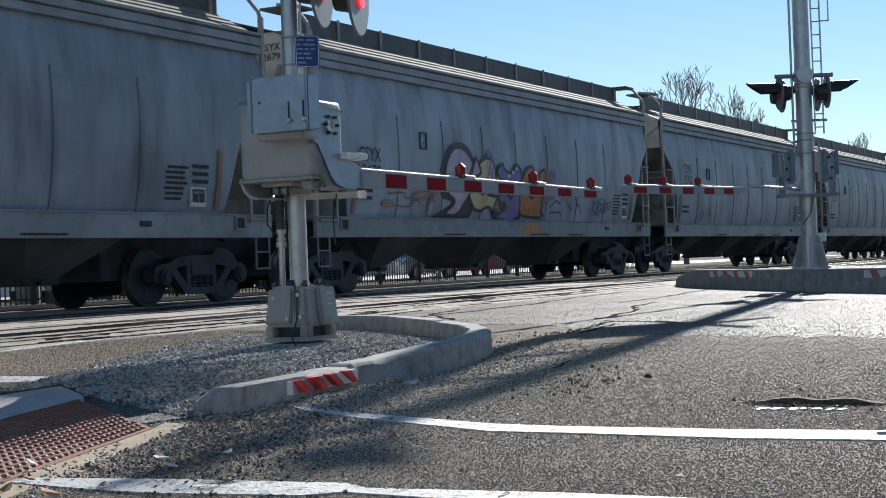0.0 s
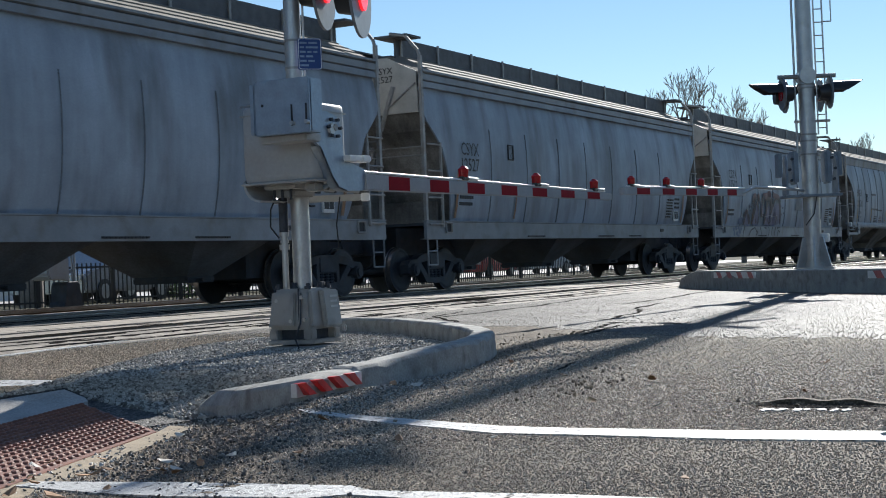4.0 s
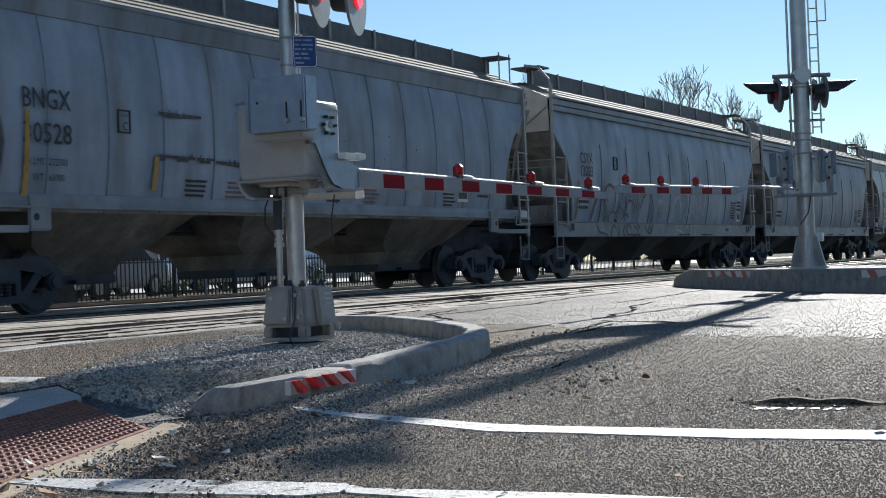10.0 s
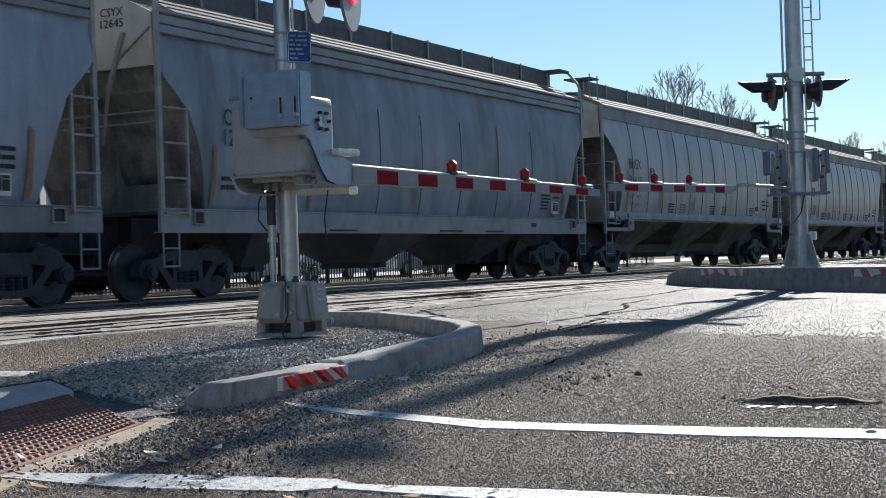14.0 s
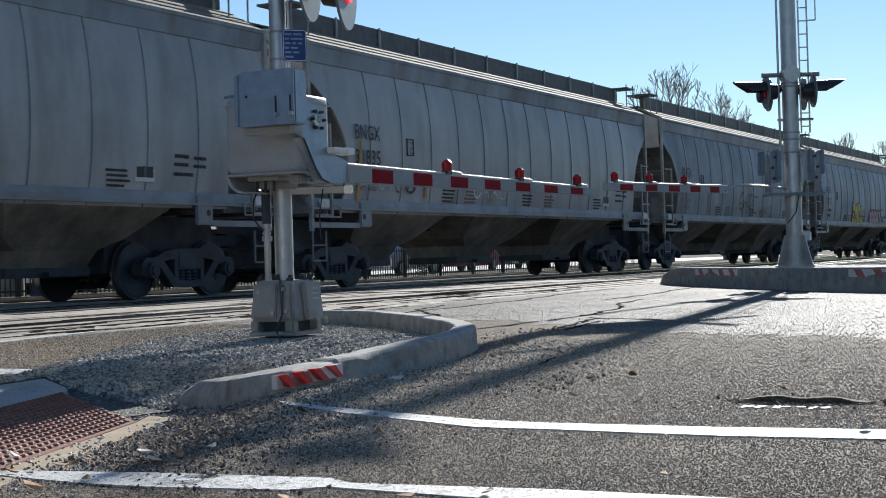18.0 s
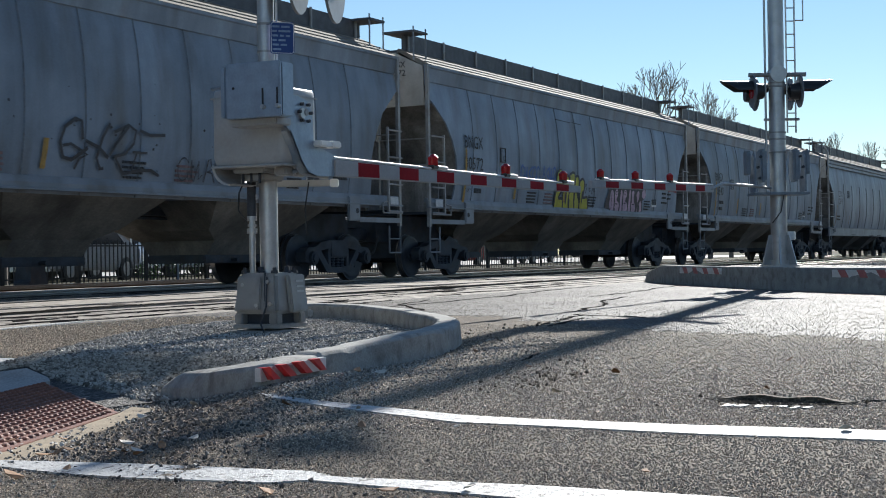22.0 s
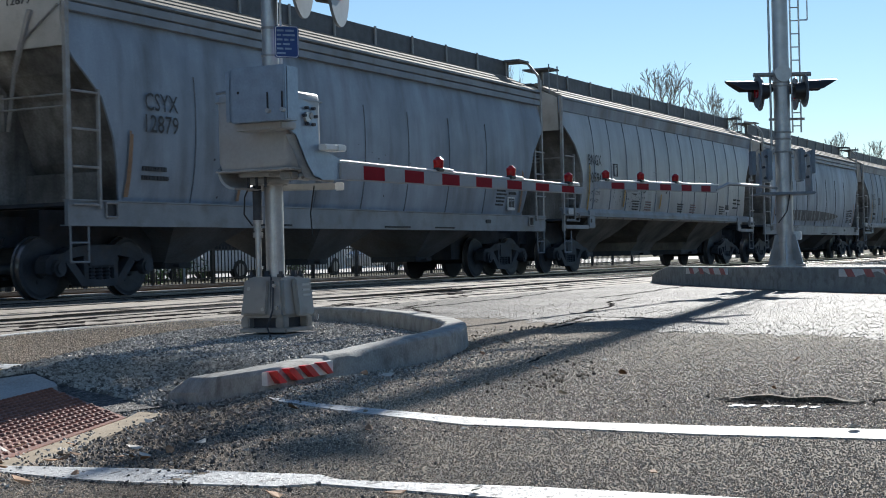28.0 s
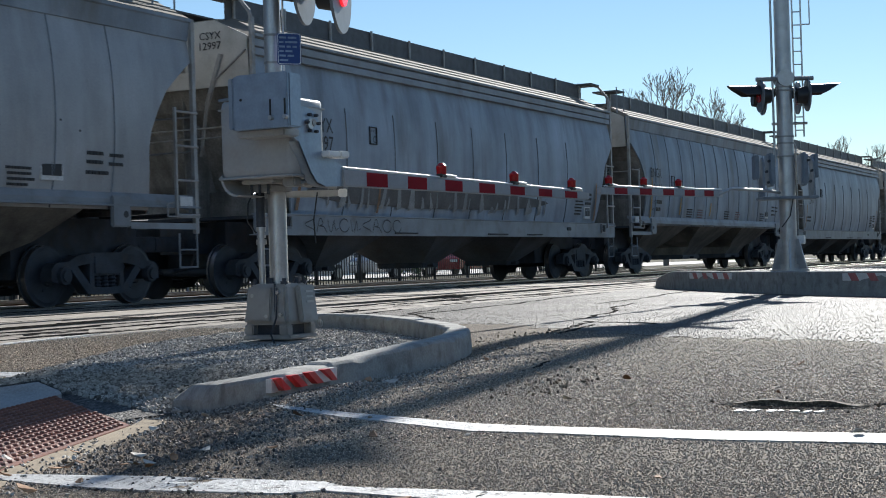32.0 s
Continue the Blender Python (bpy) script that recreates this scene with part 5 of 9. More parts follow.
def side_frame_bm(tx, y):
    """A cast truck side frame: a bowed top bar, a window each side of the spring nest, and bearing pedestals."""
    bm = bmesh.new()
    for a in (-1, 1):
        slab(bm, [(tx + a * p, q) for p, q in ((0.0, 0.74), (0.30, 0.74), (0.62, 0.70), (0.80, 0.62), (1.06, 0.60), (1.14, 0.52), (1.14, 0.36), (1.02, 0.33), (0.98, 0.50), (0.76, 0.50), (0.60, 0.56), (0.30, 0.60), (0.0, 0.60))], "y", y - 0.09, y + 0.09)
        slab(bm, [(tx + a * p, q) for p, q in ((0.62, 0.56), (0.74, 0.50), (0.42, 0.17), (0.0, 0.15), (0.0, 0.25), (0.34, 0.27))], "y", y - 0.085, y + 0.085)
        slab(bm, [(tx + a * p, q) for p, q in ((0.27, 0.26), (0.36, 0.26), (0.36, 0.61), (0.27, 0.61))], "y", y - 0.08, y + 0.08)
    return bm


def coil(x, y, z0, z1, r):
    """A ribbed column, narrow and wide by turns, like a coil spring."""
    bm = bmesh.new()
    rings = []
    for j in range(15):
        q = r if j % 2 else r * 0.72
        rings.append([bm.verts.new((x + q * math.cos(a), y + q * math.sin(a), z0 + (z1 - z0) * j / 14)) for a in np.linspace(0, math.tau, 9)[:-1]])
    for a, b in zip(rings, rings[1:]):
        for k in range(8):
            bm.faces.new((a[k], a[(k + 1) % 8], b[(k + 1) % 8], b[k]))
    bm.faces.new(rings[0][::-1])
    bm.faces.new(rings[-1])
    return bm


def hopper_bay(cx, rings):
    """A discharge bay round cx drawn in towards its foot; rings give height, half length and half width."""
    bm = bmesh.new()
    loops = [[bm.verts.new((cx + a * hx, b * w, z)) for a, b in ((-1, -1), (1, -1), (1, 1), (-1, 1))] for z, hx, w in rings]
    for a, b in zip(loops, loops[1:]):
        for j in range(4):
            bm.faces.new((a[j], a[(j + 1) % 4], b[(j + 1) % 4], b[j]))
    bm.faces.new(loops[0])
    bm.faces.new(loops[-1][::-1])
    return bm


def hopper_car(length, deep_sill, paint):
    """A covered hopper car at the origin; z is 0 on the rail top, the couplers lie along x."""
    car = thing("covered_hopper_car", "weathered grey covered hopper car rolling along the track", "freight car", "cars of the train")
    h = length / 2
    z_end = 3.40
    zs = [1.33, 1.5, 1.65, 1.9, 2.2, 2.45, 2.75, 2.95, 3.07, 3.22, 3.32, 3.45, 3.55, 3.72, 3.87]
    for s in (-1, 1):
        bm = bmesh.new()
        cols = []
        for q in np.linspace(-1, 1, 49):
            cols.append([bm.verts.new(((h - end_cut(z, deep_sill)) * q, s * (side_y(z) + (0.004 if not deep_sill else 0.003) * math.cos(q * 12 * math.pi) + 0.005 * noise.noise((q * 9, z * 1.3, s * 3.0))), z)) for z in zs])
        inner = []
        for q in (-1, 1):
            inner.append([bm.verts.new(((h - end_cut(z, deep_sill)) * q, s * (side_y(z) - 0.03), z)) for z in zs])
        for a, b in zip(cols, cols[1:]):
            for k in range(len(zs) - 1):
                bm.faces.new((a[k], b[k], b[k + 1], a[k + 1])).smooth = True
        for a, b in ((cols[0], inner[0]), (inner[1], cols[-1]), (inner[0], inner[1])):
            for k in range(len(zs) - 1):
                for e in bm.faces.new((a[k], b[k], b[k + 1], a[k + 1])).edges:
                    e.smooth = False
        panel = part("side_sheet", bm, paint, car, "curved grey steel side sheet with grime streaks")
        for x in ([-5.25, -3.52, -1.80, -0.22, 1.42, 3.13, 4.85] if deep_sill else (h - 0.9) * np.linspace(-0.86, 0.86, 12)):
            bm = bmesh.new()
            w = 0.004 if deep_sill else 0.006
            ring = []
            for z in zs:
                if abs(x) > h - end_cut(z, deep_sill) - 0.03 or (deep_sill and z > 3.3):
                    continue
                y = s * (side_y(z) + 0.012)
                ring.append([bm.verts.new((x + dx, y + s * dy, z)) for dx, dy in ((-w, -0.012), (0, 0.005), (w, -0.012))])
            for a, b in zip(ring, ring[1:]):
                for k in range(2):
                    bm.faces.new((a[k], a[k + 1], b[k + 1], b[k]))
            part("weld_seam", bm, M_SEAM if deep_sill else M_SEAM_SOFT, panel)
        # eave moulding: two ledges
        bm = bmesh.new()
        slab(bm, [(s * y, z) for y, z in ((1.44, 3.86), (1.49, 3.875), (1.535, 4.13), (1.565, 4.15), (1.565, 4.20), (1.44, 4.20))] if not deep_sill else [(s * y, z) for y, z in ((1.50, 3.86), (1.55, 3.87), (1.54, 3.98), (1.50, 3.99), (1.55, 4.01), (1.55, 4.12), (1.50, 4.14), (1.57, 4.16), (1.57, 4.20), (1.46, 4.20))], "x", -h + 0.1, h - 0.1)
        part("top_chord", bm, M_SILL if deep_sill else paint, car, "grey top chord with two ledges" if deep_sill else "plain grey top chord")
        # sill
        if deep_sill:
            bm = made(lambda b: slab(b, [(s * y, z) for y, z in ((1.56, 0.985), (1.56, 1.315), (1.58, 1.32), (1.58, 1.34), (1.46, 1.34), (1.50, 1.31), (1.50, 1.0), (1.42, 1.0), (1.42, 0.985))], "x", -h, h))
        else:
            bm = made(lambda b: slab(b, [(s * y, z) for y, z in ((1.59, 1.37), (1.59, 1.395), (1.55, 1.40), (1.55, 1.47), (1.52, 1.56), (1.46, 1.57), (1.44, 1.50), (1.50, 1.47), (1.50, 1.37))], "x", -h, h))
        part("side_sill", bm, M_SILL, car, "deep dirty steel side sill" if deep_sill else "slim dirty steel side sill")
        # roof slope with three ribs, hipped down at its ends
        hip = 0.45 if deep_sill else 0.14
        bm = bmesh.new()
        slab(bm, [(s * 1.57, 4.20), (s * 0.86, 4.57), (s * 0.80, 4.53), (s * 1.42, 4.17)], "x", -h + hip, h - hip)
        if deep_sill:
            for e in (-1, 1):
                top = [bm.verts.new(p) for p in ((e * (h - hip), s * 1.57, 4.20), (e * (h - hip), s * 0.86, 4.57), (e * (h - 0.10), s * 0.86, 4.42), (e * (h - 0.10), s * 1.48, 4.15))]
                low = [bm.verts.new(v.co - Vector((0, 0, 0.05))) for v in top]
                bm.faces.new(top)
                bm.faces.new(low[::-1])
                for j in range(4):
                    bm.faces.new((top[j], low[j], low[(j + 1) % 4], top[(j + 1) % 4]))
        roof = part("roof_slope", bm, M_ROOF, car, "sunlit pale dusty roof sheet")
        for f in (0.2, 0.5, 0.8):
            y, z = 1.57 - 0.71 * f, 4.20 + 0.37 * f
            part("roof_rib", boxes((-h + hip, h - hip, s * y - 0.012, s * y + 0.012, z - 0.01, z + 0.014)), M_ROOF, roof)
        # running board with its posts, and a crossover step at each end
        board = part("running_board", made(lambda bm: slab(bm, [(s * 0.87, 4.50), (s * 0.87, 4.90), (s * 0.56, 4.90), (s * 0.56, 4.87), (s * 0.84, 4.87), (s * 0.84, 4.50)], "x", -h + 0.30, h - 0.30)), M_GRATE, car, "dark steel running board along the roof")
        for e in (-1, 1):
            part("crossover_step", boxes(sorted_box(e * (h - 0.62), e * (h - 0.04), s * 0.56, s * 1.27, 4.865, 4.905)), M_GRATE, board, "grating step towards the ladder")
        n = 11
        for k in range(n):
            x = -h + 0.5 + (2 * h - 1.0) * k / (n - 1)
            part("post", boxes((x - 0.025, x + 0.025, s * 0.89 - 0.015, s * 0.89 + 0.015, 4.46, 4.92)), M_RUNG, car)
    # roof centre, hatch trough
    part("roof_top", boxes((-h + 0.12, h - 0.12, -0.86, 0.86, 4.40, 4.50)), M_ROOF, car, "flat dusty roof centre")
    part("hatch_trough", boxes((-h + 1.1, h - 1.1, -0.33, 0.33, 4.50, 4.70), bevel=0.03), M_GRATE, car, "long dark trough hatch")
    for k in range(10):
        x = -h + 1.6 + (2 * h - 3.2) * k / 9
        part("hatch_lock", boxes((x - 0.04, x + 0.04, -0.36, 0.36, 4.695, 4.74), bevel=0.01), M_DARK, car)
    for e in (-1, 1):
        # slope sheet and upright end panel
        bm = bmesh.new()
        rows = [(z, max(end_cut(z, deep_sill) + 0.02, 0.16 + (z_end - z) * 0.58), side_y(z) - 0.035) for z in zs if z <= 3.45]
        vs = [[bm.verts.new((e * (h - c), y, z)) for y in (-w, w)] + [bm.verts.new((e * (h - c - 0.05), y, z)) for y in (w, -w)] for z, c, w in rows]
        for a, b in zip(vs, vs[1:]):
            for k in range(4):
                bm.faces.new((a[k], a[(k + 1) % 4], b[(k + 1) % 4], b[k]))
        bm.faces.new(vs[0])
        bm.faces.new(vs[-1][::-1])
        part("slope_sheet", bm, M_SLOPE, car, "grimy brown end slope sheet")
        web = [(e * (h - 1.25), 1.28), (e * (h - 0.30), 1.28), (e * (h - 0.22), z_end)] + [(e * (h - c - 0.02), z) for z, c, w in rows[::-1] if z < z_end]
        part("shear_web", made(lambda bm: slab(bm, web, "y", -0.012, 0.012)), M_SLOPE, car)
        part("bolster_plate", boxes(sorted_box(e * (h - 0.95), e * (h - 0.90), -1.30, 1.30, 1.28, 2.05 if not deep_sill else 1.75)), M_SLOPE, car, "dusty upright bolster plate")
        x = e * (h - 0.10)
        part("end_panel", made(lambda bm: slab(bm, [(-1.45, z_end), (1.45, z_end), (1.42, 4.18), (0.8, 4.48), (-0.8, 4.48), (-1.42, 4.18)], "x", x - 0.02, x + 0.02)), M_ENDTOP, car, "pale upper end panel")
        part("end_platform", boxes(sorted_box(e * (h - 0.45), e * h, -1.5, 1.5, 1.25, 1.30)), M_DARK, car)
        for z in ((2.74, 2.58) if deep_sill else (2.74, 2.22)):
            part("grab_bar", made(lambda bm: rod(bm, (e * (h - 0.05), -1.50, z), (e * (h - 0.05), 1.50, z), 0.014, 6)), M_RUNG, car, "grab bar across the end")
        if deep_sill:
            part("brake_strut", made(lambda bm: (rod(bm, (e * (h - 0.06), -0.92, 3.92), (e * (h - 0.06), -0.62, 3.10), 0.045, 6), rod(bm, (e * (h - 0.06), -0.70, 3.45), (e * (h - 0.06), -1.40, 3.95), 0.016, 6),
                                                     rod(bm, (e * (h - 0.06), -0.62, 3.10), (e * (h - 0.10), -0.45, 2.3), 0.03, 6))), M_RUNG, car, "pale brake strut and stay")
            part("brake_bracket", boxes(sorted_box(e * (h - 0.12), e * (h - 0.06), -0.42, -0.30, 2.30, 2.80)), M_SLOPE, car)
        else:
            part("vent_pipe", made(lambda bm: (rod(bm, (e * (h - 0.05), -0.42, 2.72), (e * (h - 0.05), -0.42, 3.80), 0.05, 8), rod(bm, (e * (h - 0.08), -0.42, 1.4), (e * (h - 0.08), -0.42, 2.72), 0.02, 6))), M_ENDTOP, car, "upright pale pipe")
        part("centre_sill", boxes((e * (h - 1.4) - 1.4, e * (h - 1.4) + 1.4, -0.35, 0.35, 0.72, 1.15)), M_DARK, car)
        part("coupler", boxes((e * (h + 0.36) - 0.40, e * (h + 0.36) + 0.40, -0.14, 0.14, 0.76, 1.0), bevel=0.03), M_DARK, car, "grimy knuckle coupler")
        part("air_hose", made(lambda bm: pipe(bm, [(e * (h - 0.02), -0.4, 0.85), (e * (h + 0.2), -0.4, 0.5), (e * (h + 0.6), -0.35, 0.42)], 0.025, 6)), M_CABLE, car)
        for s in (-1, 1):
            bm = bmesh.new()
            x = e * (h - 0.06)
            box(bm, x - 0.04, x + 0.04, s * 1.53 - 0.03, s * 1.53 + 0.03, 1.22 if deep_sill else 1.0, 4.46 if deep_sill else 4.20)
            part("corner_post", bm, M_RUNG, car, "pale steel corner post")
            # side ladder
            bm = bmesh.new()
            x2 = e * (h - 0.60)
            box(bm, x2 - 0.02, x2 + 0.02, s * 1.60 - 0.02, s * 1.60 + 0.02, 1.22, 2.84)
            lad = part("ladder_stile", bm, M_RUNG, car)
            for k in range(4):
                z = 1.27 + 0.505 * k
                part("rung", made(lambda bm: rod(bm, (x, s * 1.60, z), (x2, s * 1.60, z), 0.018, 6)), M_RUNG, lad)
            xi = x - e * (0.36 if deep_sill else 0.42)
            step = part("sill_step", made(lambda bm: (pipe(bm, [(x, s * 1.54, 1.0), (x, s * 1.54, 0.50), (xi, s * 1.54, 0.50), (xi, s * 1.54, 1.0)], 0.016, 6), rod(bm, (x, s * 1.54, 0.76), (xi, s * 1.54, 0.76), 0.014, 6))), M_SILL, car, "hanging steel stirrup step")
            # roof-corner rail over to the crossover step
            if deep_sill:
                part("roof_handrail", made(lambda bm: pipe(bm, [(x, s * 1.53, 4.42), (x, s * 1.49, 4.56), (x, s * 1.24, 4.86), (x, s * 0.90, 4.93)], 0.032, 6)), M_RUNG, car, "bent pale roof handrail")
                part("sill_bracket", made(lambda bm: pipe(bm, [(e * (h - 0.74), s * 1.585, 1.30), (e * (h - 0.74), s * 1.585, 1.11), (e * (h - 0.98), s * 1.585, 1.11), (e * (h - 0.98), s * 1.585, 1.30), (e * (h - 0.74), s * 1.585, 1.30)], 0.016, 6)), M_RUNG, car, "square pale bracket on the sill")
                part("sill_bracket_field", boxes(sorted_box(e * (h - 0.75), e * (h - 0.97), s * 1.562, s * 1.568, 1.12, 1.29)), M_STENCIL, car)
            else:
                for c, z in ((0.06, 4.30), (0.58, 4.36)):
                    part("crossover_prop", made(lambda bm: rod(bm, (e * (h - c), s * 1.24, z), (e * (h - c), s * 1.24, 4.98), 0.016, 6)), M_SILL, car)
                part("jacking_pad", boxes((e * (h - 1.80) - 0.20, e * (h - 1.80) + 0.20, s * 1.55 - 0.03, s * 1.55 + 0.03, 1.08, 1.52), bevel=0.02), M_SILL, car, "square jacking pad plate")
                part("pad_hole", made(lambda bm: rod(bm, (e * (h - 1.72), s * 1.575, 1.26), (e * (h - 1.72), s * 1.585, 1.26), 0.05, 10)), M_STENCIL, car)
                part("end_sill_rail", boxes(sorted_box(e * (h - 1.60), e * (h - 0.10), s * 1.50, s * 1.56, 1.06, 1.15)), M_SILL, car, "dirty lower end sill rail")
                part("grab_loop", made(lambda bm: pipe(bm, [(x, s * 1.60, 1.24), (x - e * 0.78, s * 1.62, 1.24), (x - e * 0.78, s * 1.62, 1.42), (x - e * 0.6, s * 1.60, 1.45)], 0.014, 6)), M_RUNG, car)
                part("notice_plate", boxes(sorted_box(e * (h - 0.22), e * (h - 0.52), s * 1.592, s * 1.60, 1.40, 1.54)), M_STENCIL_PALE, car, "small white notice plate")
        # truck
        tx = e * (h - (1.21 if deep_sill else 1.56))
        truck = part("truck", boxes((tx - 0.3, tx + 0.3, -1.1, 1.1, 0.42, 0.72), bevel=0.03), M_DARK, car, "grimy cast steel truck")
        for s in (-1, 1):
            part("side_frame", side_frame_bm(tx, s * 1.0), M_DARK, truck, "bowed cast side frame")
            for k in (-0.16, 0, 0.16):
                part("spring", coil(tx + k, s * 1.02, 0.25, 0.60, 0.07), M_WHEEL, truck, "coil spring")
        for a in (-0.92, 0.92):
            bm = bmesh.new()
            rod(bm, (0, -1.05, 0), (0, 1.05, 0), 0.075, 10)
            for s in (-1, 1):
                rod(bm, (0, s * 0.71, 0), (0, s * 0.80, 0), 0.425, 32)
                rod(bm, (0, s * 0.80, 0), (0, s * 0.812, 0), 0.40, 32, 0.36)
                rod(bm, (0, s * 0.68, 0), (0, s * 0.71, 0), 0.45, 32)
                rod(bm, (0, s * 0.80, 0), (0, s * 0.84, 0), 0.15, 14, 0.12)
                for j in range(3):
                    an = j * math.tau / 3
                    rod(bm, (0.2 * math.cos(an), s * 0.80, 0.2 * math.sin(an)), (0.2 * math.cos(an), s * 0.82, 0.2 * math.sin(an)), 0.03, 6)
            me = mesh(bm, M_WHEEL, "wheelset")
            me.materials.append(M_RAIL)
            for f in me.polygons:
                if abs(f.center.y) > 0.66 and abs(f.normal.y) < 0.2 and math.hypot(f.center.x, f.center.z) > 0.41:
                    f.material_index = 1
            wheelset = part("wheelset", me, M_WHEEL, truck, "two worn steel wheels with polished treads on an axle")
            wheelset.matrix_parent_inverse = Matrix.Translation((tx + a, 0, 0.425))
            for s in (-1, 1):
                part("bearing_cap", made(lambda bm: (rod(bm, (tx + a, s * 1.06, 0.425), (tx + a, s * 1.15, 0.425), 0.12, 14), rod(bm, (tx + a, s * 1.15, 0.425), (tx + a, s * 1.18, 0.425), 0.08, 12))), M_DARK, truck)
        for a in (-0.45, 0.45):
            part("brake_beam", made(lambda bm: rod(bm, (tx + a, -0.8, 0.35), (tx + a, 0.8, 0.35), 0.05, 6)), M_DARK, truck)
    # discharge bays with their outlet gates
    if deep_sill:
        middles, rings = (-4.35, -0.20, 3.95), [(1.30, 1.30, 1.44), (1.16, 1.155, 1.42), (0.45, 0.30, 0.50)]
    else:
        middles, rings = (-4.90, -0.30, 4.30), [(1.40, 1.75, 1.48), (1.30, 1.65, 1.40), (0.90, 1.22, 0.94), (0.74, 0.82, 0.76), (0.48, 0.80, 0.55)]
    for cx in middles:
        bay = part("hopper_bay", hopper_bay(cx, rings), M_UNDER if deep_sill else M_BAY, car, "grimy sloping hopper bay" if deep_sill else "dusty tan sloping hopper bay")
        foot, wide = rings[-1][1] + 0.06, rings[-1][2] + 0.04
        part("outlet_gate", boxes((cx - foot, cx + foot, -wide, wide, 0.37, rings[-1][0] + 0.03), bevel=0.02), M_DARK, bay, "low outlet gate frame")
        part("gate_shaft", made(lambda bm: rod(bm, (cx - 0.1, -wide - 0.12, 0.42), (cx - 0.1, wide + 0.12, 0.42), 0.03, 8)), M_DARK, bay)
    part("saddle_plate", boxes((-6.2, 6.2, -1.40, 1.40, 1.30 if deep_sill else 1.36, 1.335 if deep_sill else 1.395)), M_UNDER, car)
    for e in (-1, 1):
        part("truck_shroud", boxes(sorted_box(e * (h - 2.95), e * (h - 0.5), -0.60, 0.60, 0.40, 1.24)), M_DARK, car, "dark bolster and draft gear over the truck")
    part("underframe", boxes((-h + 1.5, h - 1.5, -0.3, 0.3, 1.14, 1.3)), M_DARK, car)
    part("brake_pipe", made(lambda bm: rod(bm, (-h + 3, -0.25, 1.10), (h - 3, -0.25, 1.10), 0.03, 6)), M_DARK, car)
    return car


def on_sheet(me, z):
    """Bend flat letters, whose foot will be at height z, onto the near side."""
    for v in me.vertices:
        v.co.y = -(side_y(v.co.z + z) + 0.030)
    return me


def flush(name, me, material, parent, x, y, z, label=""):
    me.materials.clear()
    me.materials.append(material)
    ob = part(name, me, material, parent, label)
    ob.location = (x, y, z)
    return ob


def bar_text(parent, h, x, z, w, rows, step=0.07, material=None):
    """Unreadable stencilled lines as plain bars on the near side."""
    rnd = random.Random(int(x * 50) + rows)
    bm = bmesh.new()
    for k in range(rows):
        zz = z - k * step
        y = -side_y(zz) - 0.012 if zz > 1.36 else -1.565
        x0 = x + (w * rnd.uniform(0, 0.12) if rows > 2 else 0)
        end = x + w * rnd.uniform(0.82, 1.0)
        while x0 < end:
            b = rnd.uniform(0.02, 0.075)
            box(bm, x0, x0 + b, y - 0.011, y + 0.004, zz, zz + step * 0.5)
            x0 += b + 0.016
    tagged(part("small_writing", bm, material or M_STENCIL, parent), "lines of small stencilled writing", "", "", "stuff")


# where each car's marks begin, from its end, and their height
MARKS_AT = {1: (1.33, 2.01), 2: (1.46, 2.44), 3: (1.42, 2.33), 4: (1.42, 2.47), 5: (1.49, 2.2), 6: (1.41, 2.41), 7: (1.48, 2.31), 8: (1.64, 2.23), 9: (1.4, 2.19), 10: (1.49, 2.2), 13: (1.57, 2.33), 15: (1.53, 2.43)}


def wide_letters(words, size, width, bold=0.0, depth=0.03):
    me = letters(words, size, depth, 1.0, bold)
    xs = [v.co.x for v in me.vertices]
    me.transform(Matrix.Diagonal((width / (max(xs) - min(xs)), 1, 1, 1)) @ Matrix.Translation((-min(xs), 0, 0)))
    return me


LIMITS = {5: ("LD LMT  222300", "LT  WT   63700"), 8: ("LD LMT  222000", "LT  WT   64000"), 9: ("LD LMT  221800", "LT  WT   64200"),
          10: ("LD LMT  222100", "LT  WT   63900"), 14: ("LD LMT  222308", "LT WT   63700")}
M_FADED = mat("faded_red_writing", (0.20, 0.12, 0.115), 0.6, 0, 0.1, 8, 0.0, 60)


